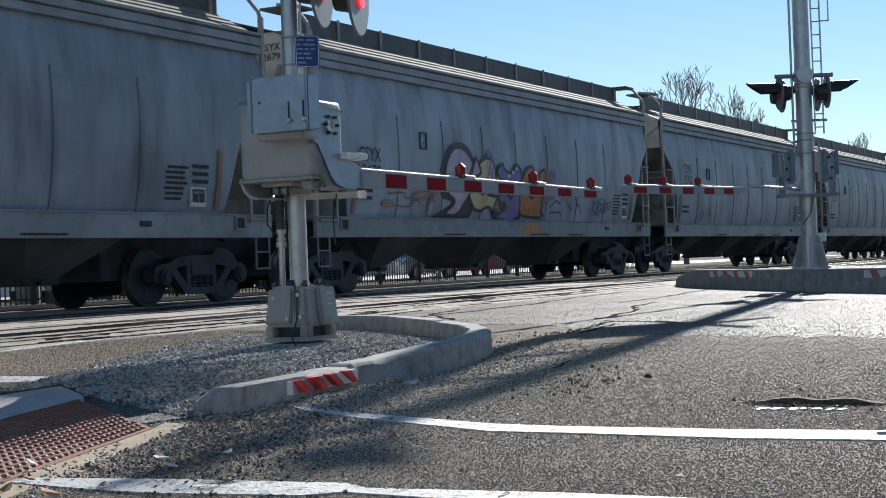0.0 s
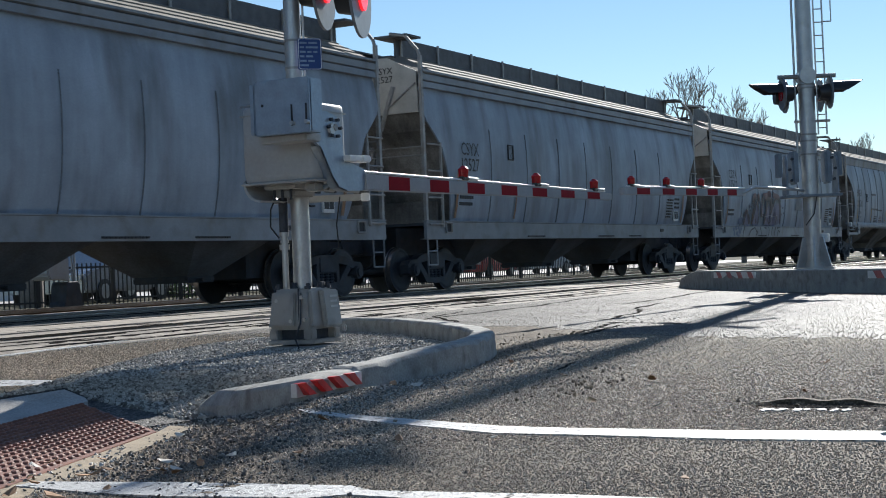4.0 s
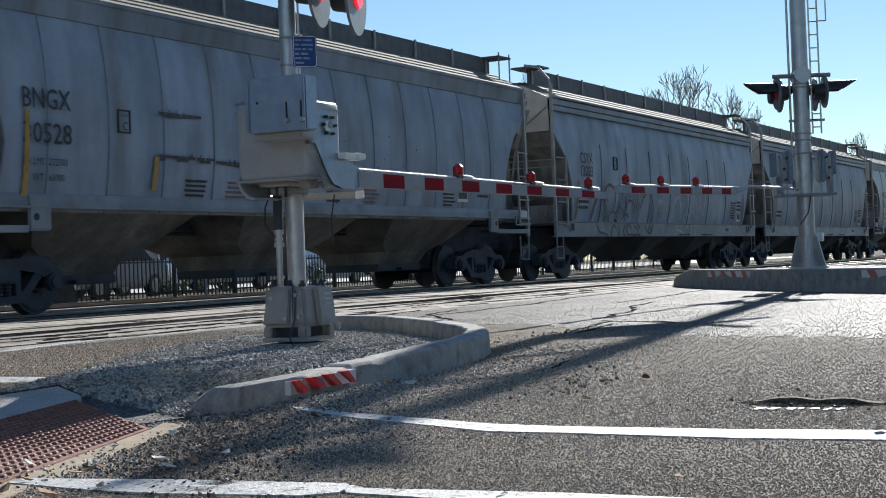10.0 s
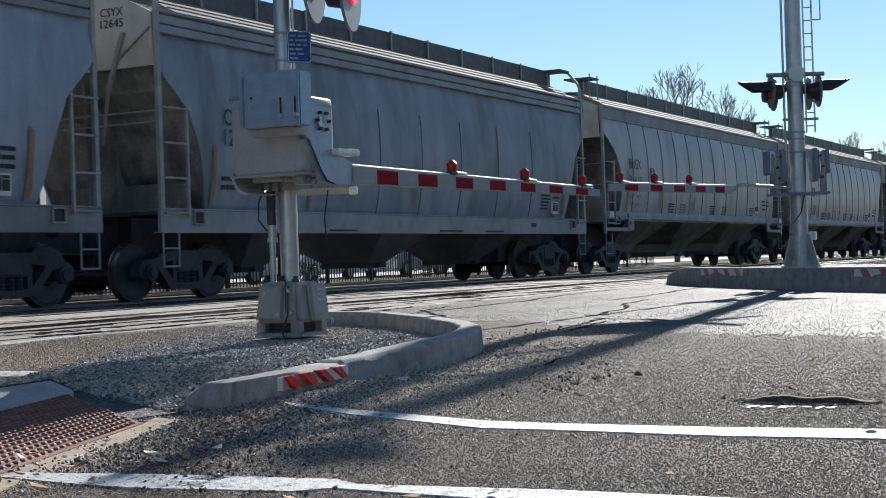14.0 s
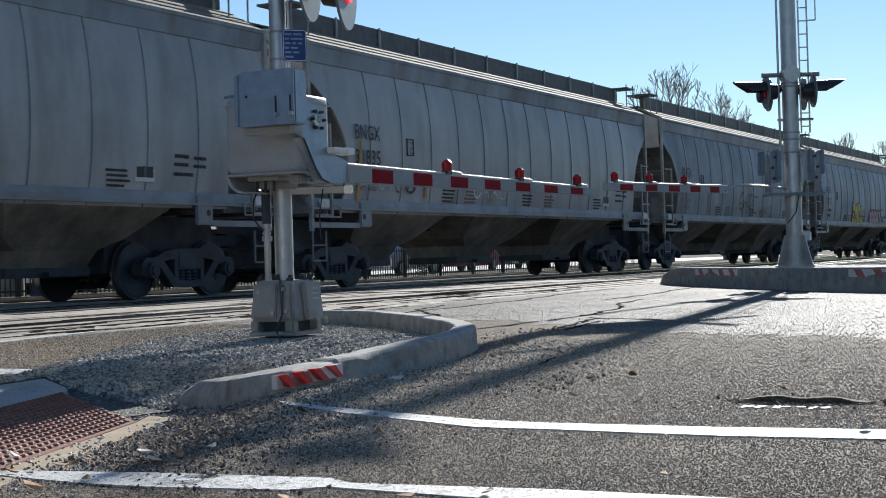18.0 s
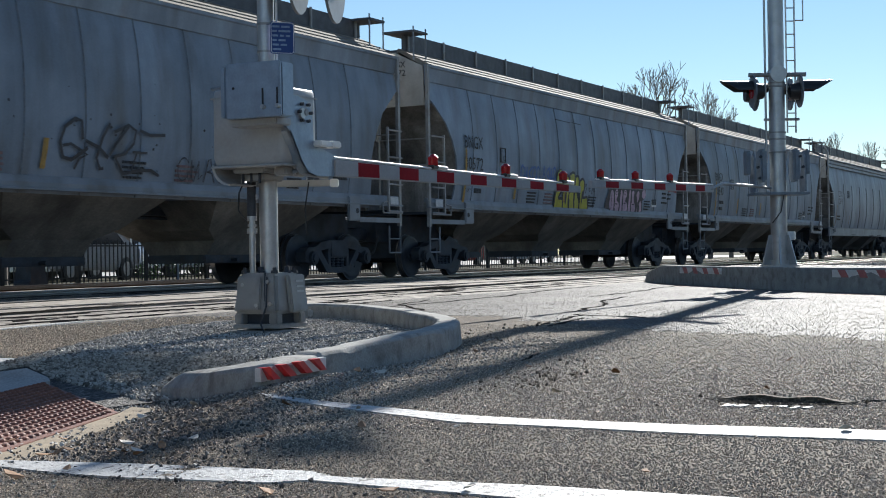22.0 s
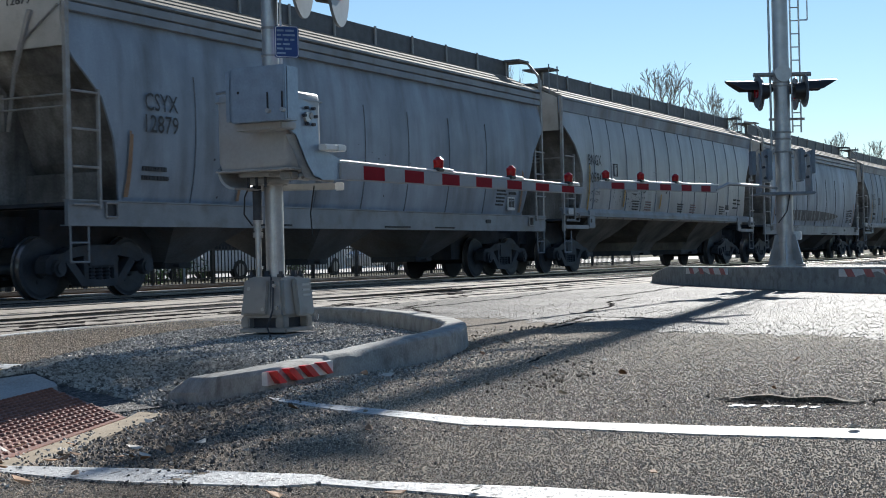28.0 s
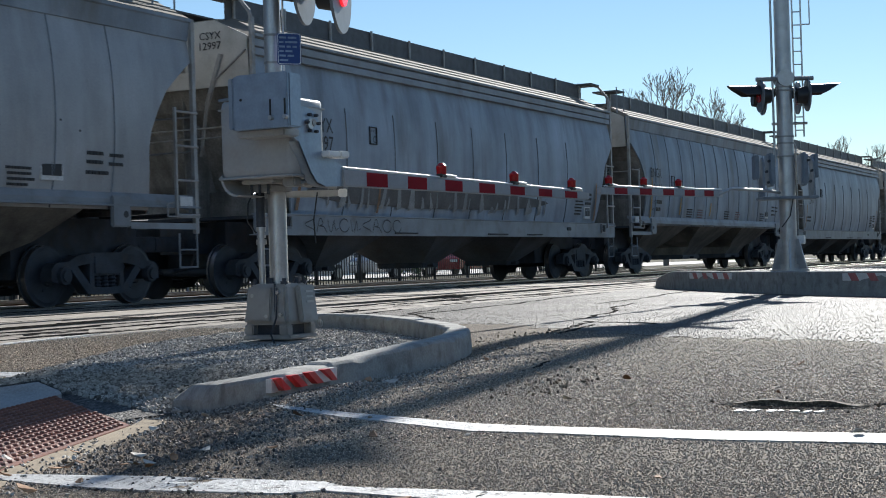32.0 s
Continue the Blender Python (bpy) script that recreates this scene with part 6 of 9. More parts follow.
def marks(car, length, deep_sill, mark, number, k):
    """Reporting marks, data lines and stains of one car."""
    h = length / 2
    at, zn = MARKS_AT.get(k, (1.5, 2.33 if deep_sill else 2.2))
    x = -h + at
    for words, z in ((mark, zn + (0.31 if deep_sill else 0.44)), (number, zn)):
        flush("lettering", on_sheet(wide_letters(words, 0.36 if deep_sill else 0.375, 0.76 if deep_sill else 0.88, 0.002, 0.0), z), M_STENCIL, car, x, 0, z, "black stencilled letters " + words)
    for words, z in ((mark, 4.175), (number, 4.01)):
        flush("end_lettering", wide_letters(words, 0.175, 0.42, 0.0, 0.003), M_STENCIL, car, 0, 0, 0).matrix_basis = pose(-h + 0.072, -0.50 if deep_sill else -0.62, z, 0, 0, -90)
    if not deep_sill:
        limit, light = LIMITS.get(k, ("LD LMT", "LT WT"))
        flush("lettering", on_sheet(letters(limit, 0.13, 0.0, 0.9), 1.92), M_STENCIL, car, x, 0, 1.92)
        flush("lettering", on_sheet(letters(light, 0.13, 0.0, 0.9), 1.72), M_STENCIL, car, x, 0, 1.72)
        if k not in LIMITS:
            bar_text(car, h, x + 0.56, 1.925, 0.42, 2, 0.2)
    else:
        bar_text(car, h, x, 1.78, 0.6, 2, 0.13)
    # plate mark in a frame
    bm = bmesh.new()
    px, pz = -h + (3.58 if deep_sill else 3.3), 2.63 if deep_sill else 2.42
    for b in ((px, px + 0.26, pz, pz + 0.02), (px, px + 0.26, pz + 0.30, pz + 0.32), (px, px + 0.02, pz, pz + 0.32), (px + 0.24, px + 0.26, pz, pz + 0.32)):
        box(bm, b[0], b[1], -1.624, -1.60, b[2], b[3])
    part("plate_mark", bm, M_STENCIL, car)
    flush("lettering", on_sheet(letters("C", 0.17, 0.0), pz + 0.035), M_STENCIL, car, px + 0.07, 0, pz + 0.035)
    flush("lettering", on_sheet(letters("PLATE", 0.065, 0.0, 0.85), pz + 0.22), M_STENCIL, car, px + 0.03, 0, pz + 0.22)
    # data at the other end
    if deep_sill:
        bar_text(car, h, h - 2.62, 1.98, 0.5, 7, 0.075)
        bar_text(car, h, h - 2.0, 2.0, 0.4, 3, 0.11)
    else:
        for z in (2.05, 1.93):
            bar_text(car, h, h - 2.51, z, 0.34, 1, 0.10)
            bar_text(car, h, h - 2.05, z - 0.01, 0.26, 1, 0.09)
        bar_text(car, h, h - 2.51, 1.79, 0.42, 1, 0.10)
    px, py = h - (2.02 if deep_sill else 3.37), -side_y(1.70) - 0.012
    wide, low, high = (0.34, 1.44, 1.72) if deep_sill else (0.42, 1.68, 2.04)
    lab = part("data_panel", boxes((px, px + wide, py - 0.012, py + 0.03, low, high)), M_STENCIL_PALE, car, "small black data panel with white frame")
    part("panel_field", boxes((px + 0.025, px + wide - 0.025, py - 0.016, py - 0.012, low + 0.06, high - 0.025)), M_STENCIL, lab)
    for b in ((px + 0.05, px + wide / 2 - 0.03, high - 0.09, high - 0.06), (px + wide / 2 + 0.02, px + wide - 0.05, high - 0.08, high - 0.06), (px + wide / 2 - 0.008, px + wide / 2 + 0.004, low + 0.07, high - 0.04)):
        part("panel_mark", boxes((b[0], b[1], py - 0.019, py - 0.016, b[2], b[3])), M_SILL, lab)
    for xx, w in ((-h + 1.20, 0.10), (-h + 3.9, 0.08), (h - 1.42, 0.11)) if deep_sill else ((-h + 1.50, 0.10),):
        zt = (1.85 if xx == -h + 3.9 else 2.28) if deep_sill else 2.6
        painted("rust_streak" if deep_sill else "yellow_bar", [(xx, 1.40), (xx + w, 1.40), (xx + w, zt), (xx + 0.02, zt + 0.04)], 0.012,
                M_ORANGE if deep_sill else M_YELLOW, car, "orange rust streak" if deep_sill else "faded yellow bar")
    if deep_sill:
        for xx in (-h + 4.5, 0.5, h - 5.5):
            bar_text(car, h, xx, 1.02, 1.0, 1, 0.06)
        part("sill_light", boxes((h - 3.2, h - 2.95, -1.58, -1.555, 1.14, 1.22), bevel=0.01), M_STENCIL, car)
    else:
        for xx, z in ((-4.38, 2.14), (-1.46, 2.06)):
            painted("yellow_bar", [(xx, 1.65), (xx + 0.10, 1.65), (xx + 0.14, z), (xx + 0.04, z)], 0.012, M_YELLOW, car, "faded yellow bar")
        for xx, m in ((-3.6, M_STENCIL), (-2.6, M_FADED), (0.2, M_STENCIL), (h - 7, M_FADED), (h - 4, M_STENCIL)):
            bar_text(car, h, xx, 1.80, 0.5, 4, 0.07, m)


def blob(cx, cz, rx, rz, n=26, wob=0.12, seed=0, lean=0.0):
    r = random.Random(seed)
    ph = [r.uniform(0, 6.28) for _ in range(3)]
    out = []
    for k in range(n):
        a = k * math.tau / n
        f = 1 + wob * (math.sin(2 * a + ph[0]) + 0.6 * math.sin(3 * a + ph[1]) + 0.4 * math.sin(5 * a + ph[2]))
        out.append((cx + rx * f * math.cos(a) + lean * math.sin(a), cz + rz * f * math.sin(a)))
    return out


NUDGE = {"x": 0.0}
SHIFT = {1: 0.02, 2: 0.15, 4: 0.05, 5: -0.26, 6: -0.46, 9: -0.09, 10: -0.18, 11: -0.09, 14: 0.02, 15: -0.08}


def bare(k, by=None):
    """Car k, for painting on its side: sets how far the paint is moved along it."""
    NUDGE["x"] = SHIFT.get(k, 0.0) if by is None else by
    return train[k]


def on_side(pts, off):
    """Points in x, z laid on the curved near side."""
    return [Vector((x + NUDGE["x"], -(side_y(z) + 0.022 if z > 1.37 else 1.563) - off, z)) for x, z in pts]


def painted(name, pts, off, material, car, label=""):
    bm = bmesh.new()
    zs = [p[1] for p in pts]
    # horizontal strips so that the paint follows the curve of the side
    lines = np.arange(min(zs), max(zs) + 0.04, 0.04)

    def crossings(z):
        xs = []
        for (xa, za), (xb, zb) in zip(pts, pts[1:] + pts[:1]):
            if (za > z) != (zb > z):
                xs.append(xa + (z - za) * (xb - xa) / (zb - za))
        return sorted(xs)

    cuts = [crossings(z + 0.0003) for z in lines]
    for z0, z1, low, high in zip(lines, lines[1:], cuts, cuts[1:]):
        if len(low) != len(high):
            low = high = crossings((z0 + z1) / 2)
        for n in range(0, len(low) - 1, 2):
            q = [(low[n], z0), (low[n + 1], z0), (high[n + 1], z1), (high[n], z1)]
            bm.faces.new([bm.verts.new(v) for v in on_side(q, off)])
    bmesh.ops.remove_doubles(bm, verts=bm.verts, dist=0.002)
    if len(bm.faces) == 0:
        bm.free()
        return
    part(name, bm, material, car, label)


def stroke(pts, w, off, material, car, label="", closed=False):
    bm = bmesh.new()
    p = [np.array(q) for q in pts]
    if closed:
        p = p + [p[0], p[1]]
    left, right = [], []
    for k in range(len(p)):
        d = p[min(k + 1, len(p) - 1)] - p[max(k - 1, 0)]
        d = d / (np.linalg.norm(d) + 1e-9)
        n = np.array([-d[1], d[0]]) * w / 2
        left.append(tuple(p[k] + n))
        right.append(tuple(p[k] - n))
    a = [bm.verts.new(v) for v in on_side(left, off)]
    b = [bm.verts.new(v) for v in on_side(right, off)]
    for k in range(len(p) - 1):
        bm.faces.new((a[k], a[k + 1], b[k + 1], b[k]))
    part("graffiti_stroke", bm, material, car, label)


def colour(name, c):
    return mat(name, c, 0.55, 0, 0.2, 3, 0.02, 40, tuple(v * 0.55 for v in c), 0.5)


G_BLACK = colour("spray_black", (0.03, 0.03, 0.035))
G_LILAC = colour("spray_lilac", (0.42, 0.36, 0.46))
G_PURPLE = colour("spray_purple", (0.17, 0.14, 0.34))
G_CREAM = colour("spray_cream", (0.50, 0.44, 0.24))
G_ORANGE = colour("spray_orange", (0.42, 0.16, 0.04))
G_CHALK = colour("spray_thin_white", (0.42, 0.44, 0.46))
G_YELLOW = colour("spray_yellow", (0.48, 0.44, 0.03))
G_PINK = colour("spray_pink", (0.52, 0.36, 0.46))
G_WHITE = colour("spray_white", (0.55, 0.56, 0.56))
G_RED = colour("spray_red", (0.30, 0.06, 0.06))
G_NAVY = colour("spray_navy", (0.05, 0.055, 0.085))
G_VIOLET = colour("spray_dull_violet", (0.17, 0.185, 0.275))
G_SILVER = colour("spray_silver_grey", (0.20, 0.225, 0.25))
G_BROWN = colour("spray_brown", (0.20, 0.12, 0.09))
G_WASHED = colour("spray_washed_orange", (0.26, 0.22, 0.18))
G_MAROON = colour("spray_maroon", (0.22, 0.05, 0.07))
G_BLUE = colour("spray_blue", (0.08, 0.16, 0.42))


MIDDLES = [11.18, 28.52, 45.80, 63.37, 80.95, 98.61, 116.46, 133.76, 151.44, 169.39, 187.45, 205.36, 223.33, 241.18, 258.73, 276.63, 294.3, 312.1, 330.0]
CARS = [("CSYX", "13021"), ("CSYX", "12679"), ("CSYX", "12762"), ("CSYX", "12527"), ("CSYX", "12510"), ("BNGX", "30528"), ("CSYX", "13003"),
        ("CSYX", "12645"), ("BNGX", "31619"), ("BNGX", "31835"), ("BNGX", "30330"), ("BNGX", "30572"), ("BNGX", "30540"), ("CSYX", "12879"),
        ("BNGX", "30594"), ("CSYX", "12997"), ("BNGX", "30611"), ("CSYX", "12911"), ("BNGX", "31702")]
L_DEEP, L_SLIM = 16.05, 16.80
deep = hopper_car(L_DEEP, True, M_CSYX)
slim = hopper_car(L_SLIM, False, M_BNGX)
train = []
for k, (mark, number) in enumerate(CARS):
    first = {0: deep, 5: slim}.get(k)
    car = first or copy_thing(deep if mark == "CSYX" else slim, Matrix())
    car["label"] = ("grey covered hopper car with deep side sill" if mark == "CSYX" else "pale grey covered hopper car with tan hopper bays") + " marked " + mark
    train.append(car)
    if k in (8, 9, 14):
        for ob in car.children_recursive:
            if ob.name.startswith("side_sheet"):
                ob.material_slots[0].link = "OBJECT"
                ob.material_slots[0].material = M_BNGX_PALE
for k, (mark, number) in enumerate(CARS):
    marks(train[k], L_DEEP if mark == "CSYX" else L_SLIM, mark == "CSYX", mark, number, k)

# graffiti
def tag(car, x0, z0, x1, z1, n, material, seed, thick, lift=0.0):
    """A looping handwritten tag from x0 to x1: upright loops joined by strokes."""
    r = random.Random(seed)
    w, hgt = (x1 - x0) / n, z1 - z0
    for k in range(n):
        x, kind = x0 + w * k, r.randrange(4)
        if kind == 0:
            p = [(x + w * 0.5 + w * 0.42 * math.cos(a), z0 + hgt * (0.5 + 0.48 * math.sin(a))) for a in np.linspace(0.6, 6.1, 14)]
        elif kind == 1:
            p = [(x + w * f, z0 + hgt * g) for f, g in ((0.1, 0.0), (0.35, 0.95), (0.5, 1.0), (0.65, 0.6), (0.55, 0.5), (0.3, 0.45), (0.7, 0.4), (0.95, 0.0))]
        elif kind == 2:
            p = [(x + w * f, z0 + hgt * g) for f, g in ((0.05, 0.9), (0.2, 0.1), (0.35, 0.0), (0.55, 0.7), (0.6, 0.9), (0.7, 0.1), (0.95, 0.3))]
        else:
            p = [(x + w * (0.55 + 0.4 * math.sin(a * 2)), z0 + hgt * (1 - f)) for f, a in zip(np.linspace(0, 1, 12), np.linspace(0.8, 4.2, 12))]
        stroke(p, thick * r.uniform(0.8, 1.2), 0.013 + lift + 0.0006 * k, material, car, "thin sprayed tag")


def soften(pts, n=4):
    """A flowing line through a few points."""
    return smooth_line(pts, n)


def letter(pts, fill, line, off):
    """One sprayed letter on the car c: a flowing closed outline, filled, with a thick edge."""
    ring = [*pts[-2:], *pts, *pts[:2]]
    path = smooth_line(ring, 4)[8:-8]
    painted("graffiti_fill", path, off, fill, c, "sprayed graffiti letter")
    if line:
        stroke(path, 0.065, off + 0.003, line, c, "thick sprayed outline", True)


c = bare(1, 0.0)
letter([(-3.68, 2.15), (-3.56, 2.46), (-3.26, 2.74), (-2.87, 2.85), (-2.5, 2.77), (-2.26, 2.56), (-2.17, 2.61), (-1.95, 2.3), (-2.31, 2.05), (-2.36, 1.79), (-2.29, 1.39), (-3.86, 1.34), (-3.06, 1.65), (-3.46, 1.71), (-3.67, 1.92)], G_BLACK, None, 0.004)
letter([(-3.49, 2.16), (-3.42, 2.43), (-3.18, 2.67), (-2.9, 2.74), (-2.58, 2.66), (-2.34, 2.44), (-2.58, 2.07), (-2.53, 1.97), (-2.98, 1.92), (-2.43, 1.88), (-2.68, 1.6), (-2.92, 1.42), (-3.36, 1.44), (-3.02, 1.67), (-3.28, 1.8), (-3.44, 1.97)], G_LILAC, G_BLACK, 0.008)
painted("graffiti_fill", blob(-2.93, 2.09, 0.16, 0.2, 24, 0.03, 3), 0.016, G_NAVY, c, "dark letter counter")
letter([(-2.5, 1.99), (-2.34, 2.28), (-2.17, 2.55), (-1.97, 2.29), (-2.26, 2.16)], G_LILAC, G_BLACK, 0.009)
letter([(-2.42, 1.77), (-2.38, 1.99), (-2.16, 2.18), (-1.95, 2.28), (-2.05, 2.43), (-1.86, 2.54), (-1.64, 2.59), (-1.41, 2.51), (-1.29, 2.33), (-1.25, 2.02), (-1.3, 1.9), (-1.63, 1.85), (-1.15, 1.8), (-0.95, 1.64), (-0.94, 1.48), (-1.22, 1.46), (-1.42, 1.57), (-1.63, 1.59), (-1.88, 1.51), (-2.2, 1.57)], G_CREAM, G_BLACK, 0.010)
painted("graffiti_fill", blob(-1.87, 1.95, 0.2, 0.14, 24, 0.03, 3), 0.018, G_NAVY, c, "dark letter counter")
letter([(-1.67, 2.68), (-1.56, 2.78), (-1.42, 2.66), (-1.3, 2.43), (-1.37, 2.22), (-1.29, 1.97), (-1.39, 1.86), (-1.67, 1.95), (-1.72, 2.2), (-1.6, 2.43)], G_VIOLET, None, 0.005)
letter([(-1.47, 2.7), (-1.5, 2.58), (-1.4, 2.44), (-1.47, 2.25), (-1.44, 2.11), (-1.37, 1.98), (-1.42, 1.89), (-1.56, 1.94), (-1.66, 2.04), (-1.64, 2.21), (-1.55, 2.32), (-1.52, 2.49)], G_WHITE, G_PURPLE, 0.011)
letter([(-1.22, 2.31), (-0.97, 2.5), (-0.86, 2.4), (-0.67, 2.33), (-0.46, 2.36), (-0.26, 2.51), (-0.03, 2.35), (-0.08, 1.94), (-0.07, 1.39), (-1.12, 1.38), (-1.27, 1.57), (-1.09, 1.83), (-0.8, 1.92), (-0.47, 1.79), (-0.46, 2.01), (-0.69, 2.01), (-1.0, 2.13)], G_PURPLE, G_BLACK, 0.010)
painted("graffiti_fill", blob(-0.84, 1.61, 0.15, 0.13, 24, 0.03, 3), 0.018, G_BLACK, c, "dark letter counter")
stroke(soften([(-0.93, 1.68), (-0.84, 1.61), (-0.73, 1.53)]), 0.03, 0.012, G_CREAM, c, "sprayed line")
stroke(soften([(-0.76, 1.68), (-0.84, 1.61), (-0.91, 1.52)]), 0.03, 0.012, G_CREAM, c, "sprayed line")
painted("graffiti_fill", blob(-0.64, 2.26, 0.07, 0.05, 24, 0.03, 3), 0.018, G_WHITE, c, "white sprayed highlight")
painted("graffiti_fill", blob(-0.44, 2.34, 0.07, 0.05, 24, 0.03, 3), 0.018, G_WHITE, c, "white sprayed highlight")
painted("graffiti_fill", blob(-0.28, 2.42, 0.07, 0.05, 24, 0.03, 3), 0.018, G_WHITE, c, "white sprayed highlight")
letter([(1.06, 2.41), (1.35, 2.45), (1.74, 2.41), (1.79, 2.3), (1.57, 2.11), (1.63, 1.98), (1.8, 1.94), (1.65, 1.84), (1.38, 1.79), (1.28, 1.71), (1.19, 1.57), (1.32, 1.42), (1.1, 1.43), (1.07, 1.99)], G_BROWN, G_PURPLE, 0.008)
letter([(-0.05, 2.1), (0.19, 2.39), (0.51, 2.51), (0.67, 2.33), (0.44, 2.08), (0.41, 1.88), (0.59, 1.83), (0.76, 2.06), (0.93, 2.35), (1.06, 2.44), (1.24, 2.41), (1.16, 1.99), (1.08, 1.58), (1.25, 1.42), (0.67, 1.41), (0.19, 1.44), (-0.04, 1.56)], G_ORANGE, G_BLACK, 0.011)
letter([(0.05, 1.02), (0.16, 1.18), (0.44, 1.28), (0.8, 1.3), (1.01, 1.18), (1.07, 1.02), (0.78, 1.02), (0.55, 1.07), (0.32, 1.02)], G_ORANGE, None, 0.006)
letter([(-3.88, 1.01), (-3.8, 1.23), (-3.58, 1.28), (-2.55, 1.28), (-0.77, 1.27), (-0.82, 1.01)], G_SILVER, None, 0.004)
stroke(soften([(-5.68, 1.77), (-5.04, 1.8), (-4.99, 1.71), (-4.05, 1.72)]), 0.03, 0.012, G_BROWN, c, "sprayed line")
stroke(soften([(-5.39, 1.56), (-4.83, 1.55), (-4.67, 1.66), (-4.5, 1.66), (-4.36, 1.56)]), 0.03, 0.012, G_BROWN, c, "sprayed line")
stroke(soften([(-4.88, 2.05), (-3.97, 2.05)]), 0.03, 0.012, G_BROWN, c, "sprayed line")
stroke(soften([(-4.75, 1.89), (-3.91, 1.9)]), 0.03, 0.012, G_BROWN, c, "sprayed line")
stroke(soften([(-4.48, 1.86), (-3.98, 1.84)]), 0.03, 0.012, G_BROWN, c, "sprayed line")
painted("graffiti_fill", blob(-5.14, 2.04, 0.31, 0.07, 24, 0.03, 3), 0.004, G_WASHED, c, "faded orange sprayed haze")
painted("graffiti_fill", blob(-4.28, 1.76, 0.42, 0.09, 24, 0.03, 3), 0.004, G_WASHED, c, "faded orange sprayed haze")
painted("graffiti_fill", blob(-3.83, 1.75, 0.16, 0.12, 24, 0.03, 3), 0.004, G_WASHED, c, "faded orange sprayed haze")
painted("graffiti_fill", blob(-5.59, 1.6, 0.22, 0.09, 24, 0.03, 3), 0.004, G_WASHED, c, "faded orange sprayed haze")
stroke(soften([(1.6, 1.52), (2.17, 1.53), (2.29, 1.39)]), 0.03, 0.012, G_BLACK, c, "sprayed line")
stroke(soften([(1.51, 1.62), (1.9, 1.79), (2.09, 1.74), (2.28, 1.91), (2.62, 1.91)]), 0.03, 0.012, G_BLACK, c, "sprayed line")
stroke(soften([(2.49, 1.95), (2.85, 1.95), (3.18, 1.69), (3.24, 1.74), (3.41, 1.52)]), 0.03, 0.012, G_BLACK, c, "sprayed line")
stroke(soften([(2.44, 1.86), (2.51, 1.77), (2.83, 1.6)]), 0.03, 0.012, G_BLACK, c, "sprayed line")
stroke(soften([(4.25, 1.81), (4.09, 1.74), (4.11, 1.61), (4.29, 1.56)]), 0.028, 0.012, G_BLACK, c, "sprayed line")
stroke(soften([(4.35, 1.56), (4.35, 1.81), (4.48, 1.8), (4.47, 1.71), (4.37, 1.69), (4.55, 1.56)]), 0.028, 0.012, G_BLACK, c, "sprayed line")
stroke(soften([(4.7, 1.78), (4.57, 1.76), (4.6, 1.66), (4.69, 1.68)]), 0.028, 0.012, G_BLACK, c, "sprayed line")
stroke(soften([(4.6, 1.66), (4.63, 1.57), (4.76, 1.58)]), 0.028, 0.012, G_BLACK, c, "sprayed line")
stroke(soften([(4.74, 1.81), (4.81, 1.59), (4.84, 1.71), (4.92, 1.56), (4.94, 2.08), (4.88, 2.22)]), 0.028, 0.012, G_BLACK, c, "sprayed line")
stroke(soften([(4.09, 1.74), (4.2, 2.14), (4.25, 1.95), (4.36, 2.17), (4.35, 1.86)]), 0.028, 0.012, G_BLACK, c, "sprayed line")
stroke(soften([(4.43, 1.95), (4.49, 2.18), (4.53, 1.9), (4.61, 1.87)]), 0.028, 0.012, G_BLACK, c, "sprayed line")
stroke(soften([(4.94, 1.85), (5.0, 1.63)]), 0.028, 0.012, G_BLACK, c, "sprayed line")
stroke(soften([(5.07, 1.84), (4.98, 1.74), (5.13, 1.63)]), 0.028, 0.012, G_BLACK, c, "sprayed line")
stroke(soften([(5.12, 1.86), (5.26, 1.67)]), 0.028, 0.012, G_BLACK, c, "sprayed line")
stroke(soften([(5.23, 1.86), (5.14, 1.66)]), 0.028, 0.012, G_BLACK, c, "sprayed line")
stroke(soften([(4.19, 1.49), (4.33, 1.54), (4.53, 1.49)]), 0.028, 0.012, G_BLACK, c, "sprayed line")
painted("graffiti_fill", blob(3.74, 1.92, 0.06, 0.05, 24, 0.03, 3), 0.012, G_BLACK, c, "black sprayed dot")
painted("graffiti_fill", blob(3.26, 2.01, 0.28, 0.07, 24, 0.03, 3), 0.004, G_WASHED, c, "faded orange sprayed haze")

c = bare(4, 0.0)
G_DIM = colour("spray_dim_violet", (0.17, 0.17, 0.25))
G_MAROON = colour("spray_dark_maroon", (0.045, 0.035, 0.045))
M_WASH = colour("spray_dull_red", (0.15, 0.065, 0.07))
G_SMEAR = colour("spray_smeared_blue", (0.10, 0.13, 0.21))
painted("graffiti_fill", soften([(-4.72, 1.72), (-4.36, 1.38), (-4.83, 1.37), (-4.72, 1.72)])[:-1], 0.002, G_DIM, c, "dim violet letter face")
painted("graffiti_fill", soften([(-3.76, 2.1), (-3.41, 1.75), (-3.38, 1.39), (-3.92, 1.39), (-3.91, 1.7), (-3.76, 2.1)])[:-1], 0.002, G_DIM, c, "dim violet letter face")
painted("graffiti_fill", soften([(-3.16, 2.21), (-2.96, 2.01), (-2.85, 1.69), (-3.18, 1.68), (-3.16, 2.21)])[:-1], 0.002, G_DIM, c, "dim violet letter face")
painted("graffiti_fill", soften([(-2.41, 2.03), (-2.2, 1.96), (-2.07, 1.41), (-2.63, 1.4), (-2.56, 1.69), (-2.41, 2.03)])[:-1], 0.002, G_DIM, c, "dim violet letter face")
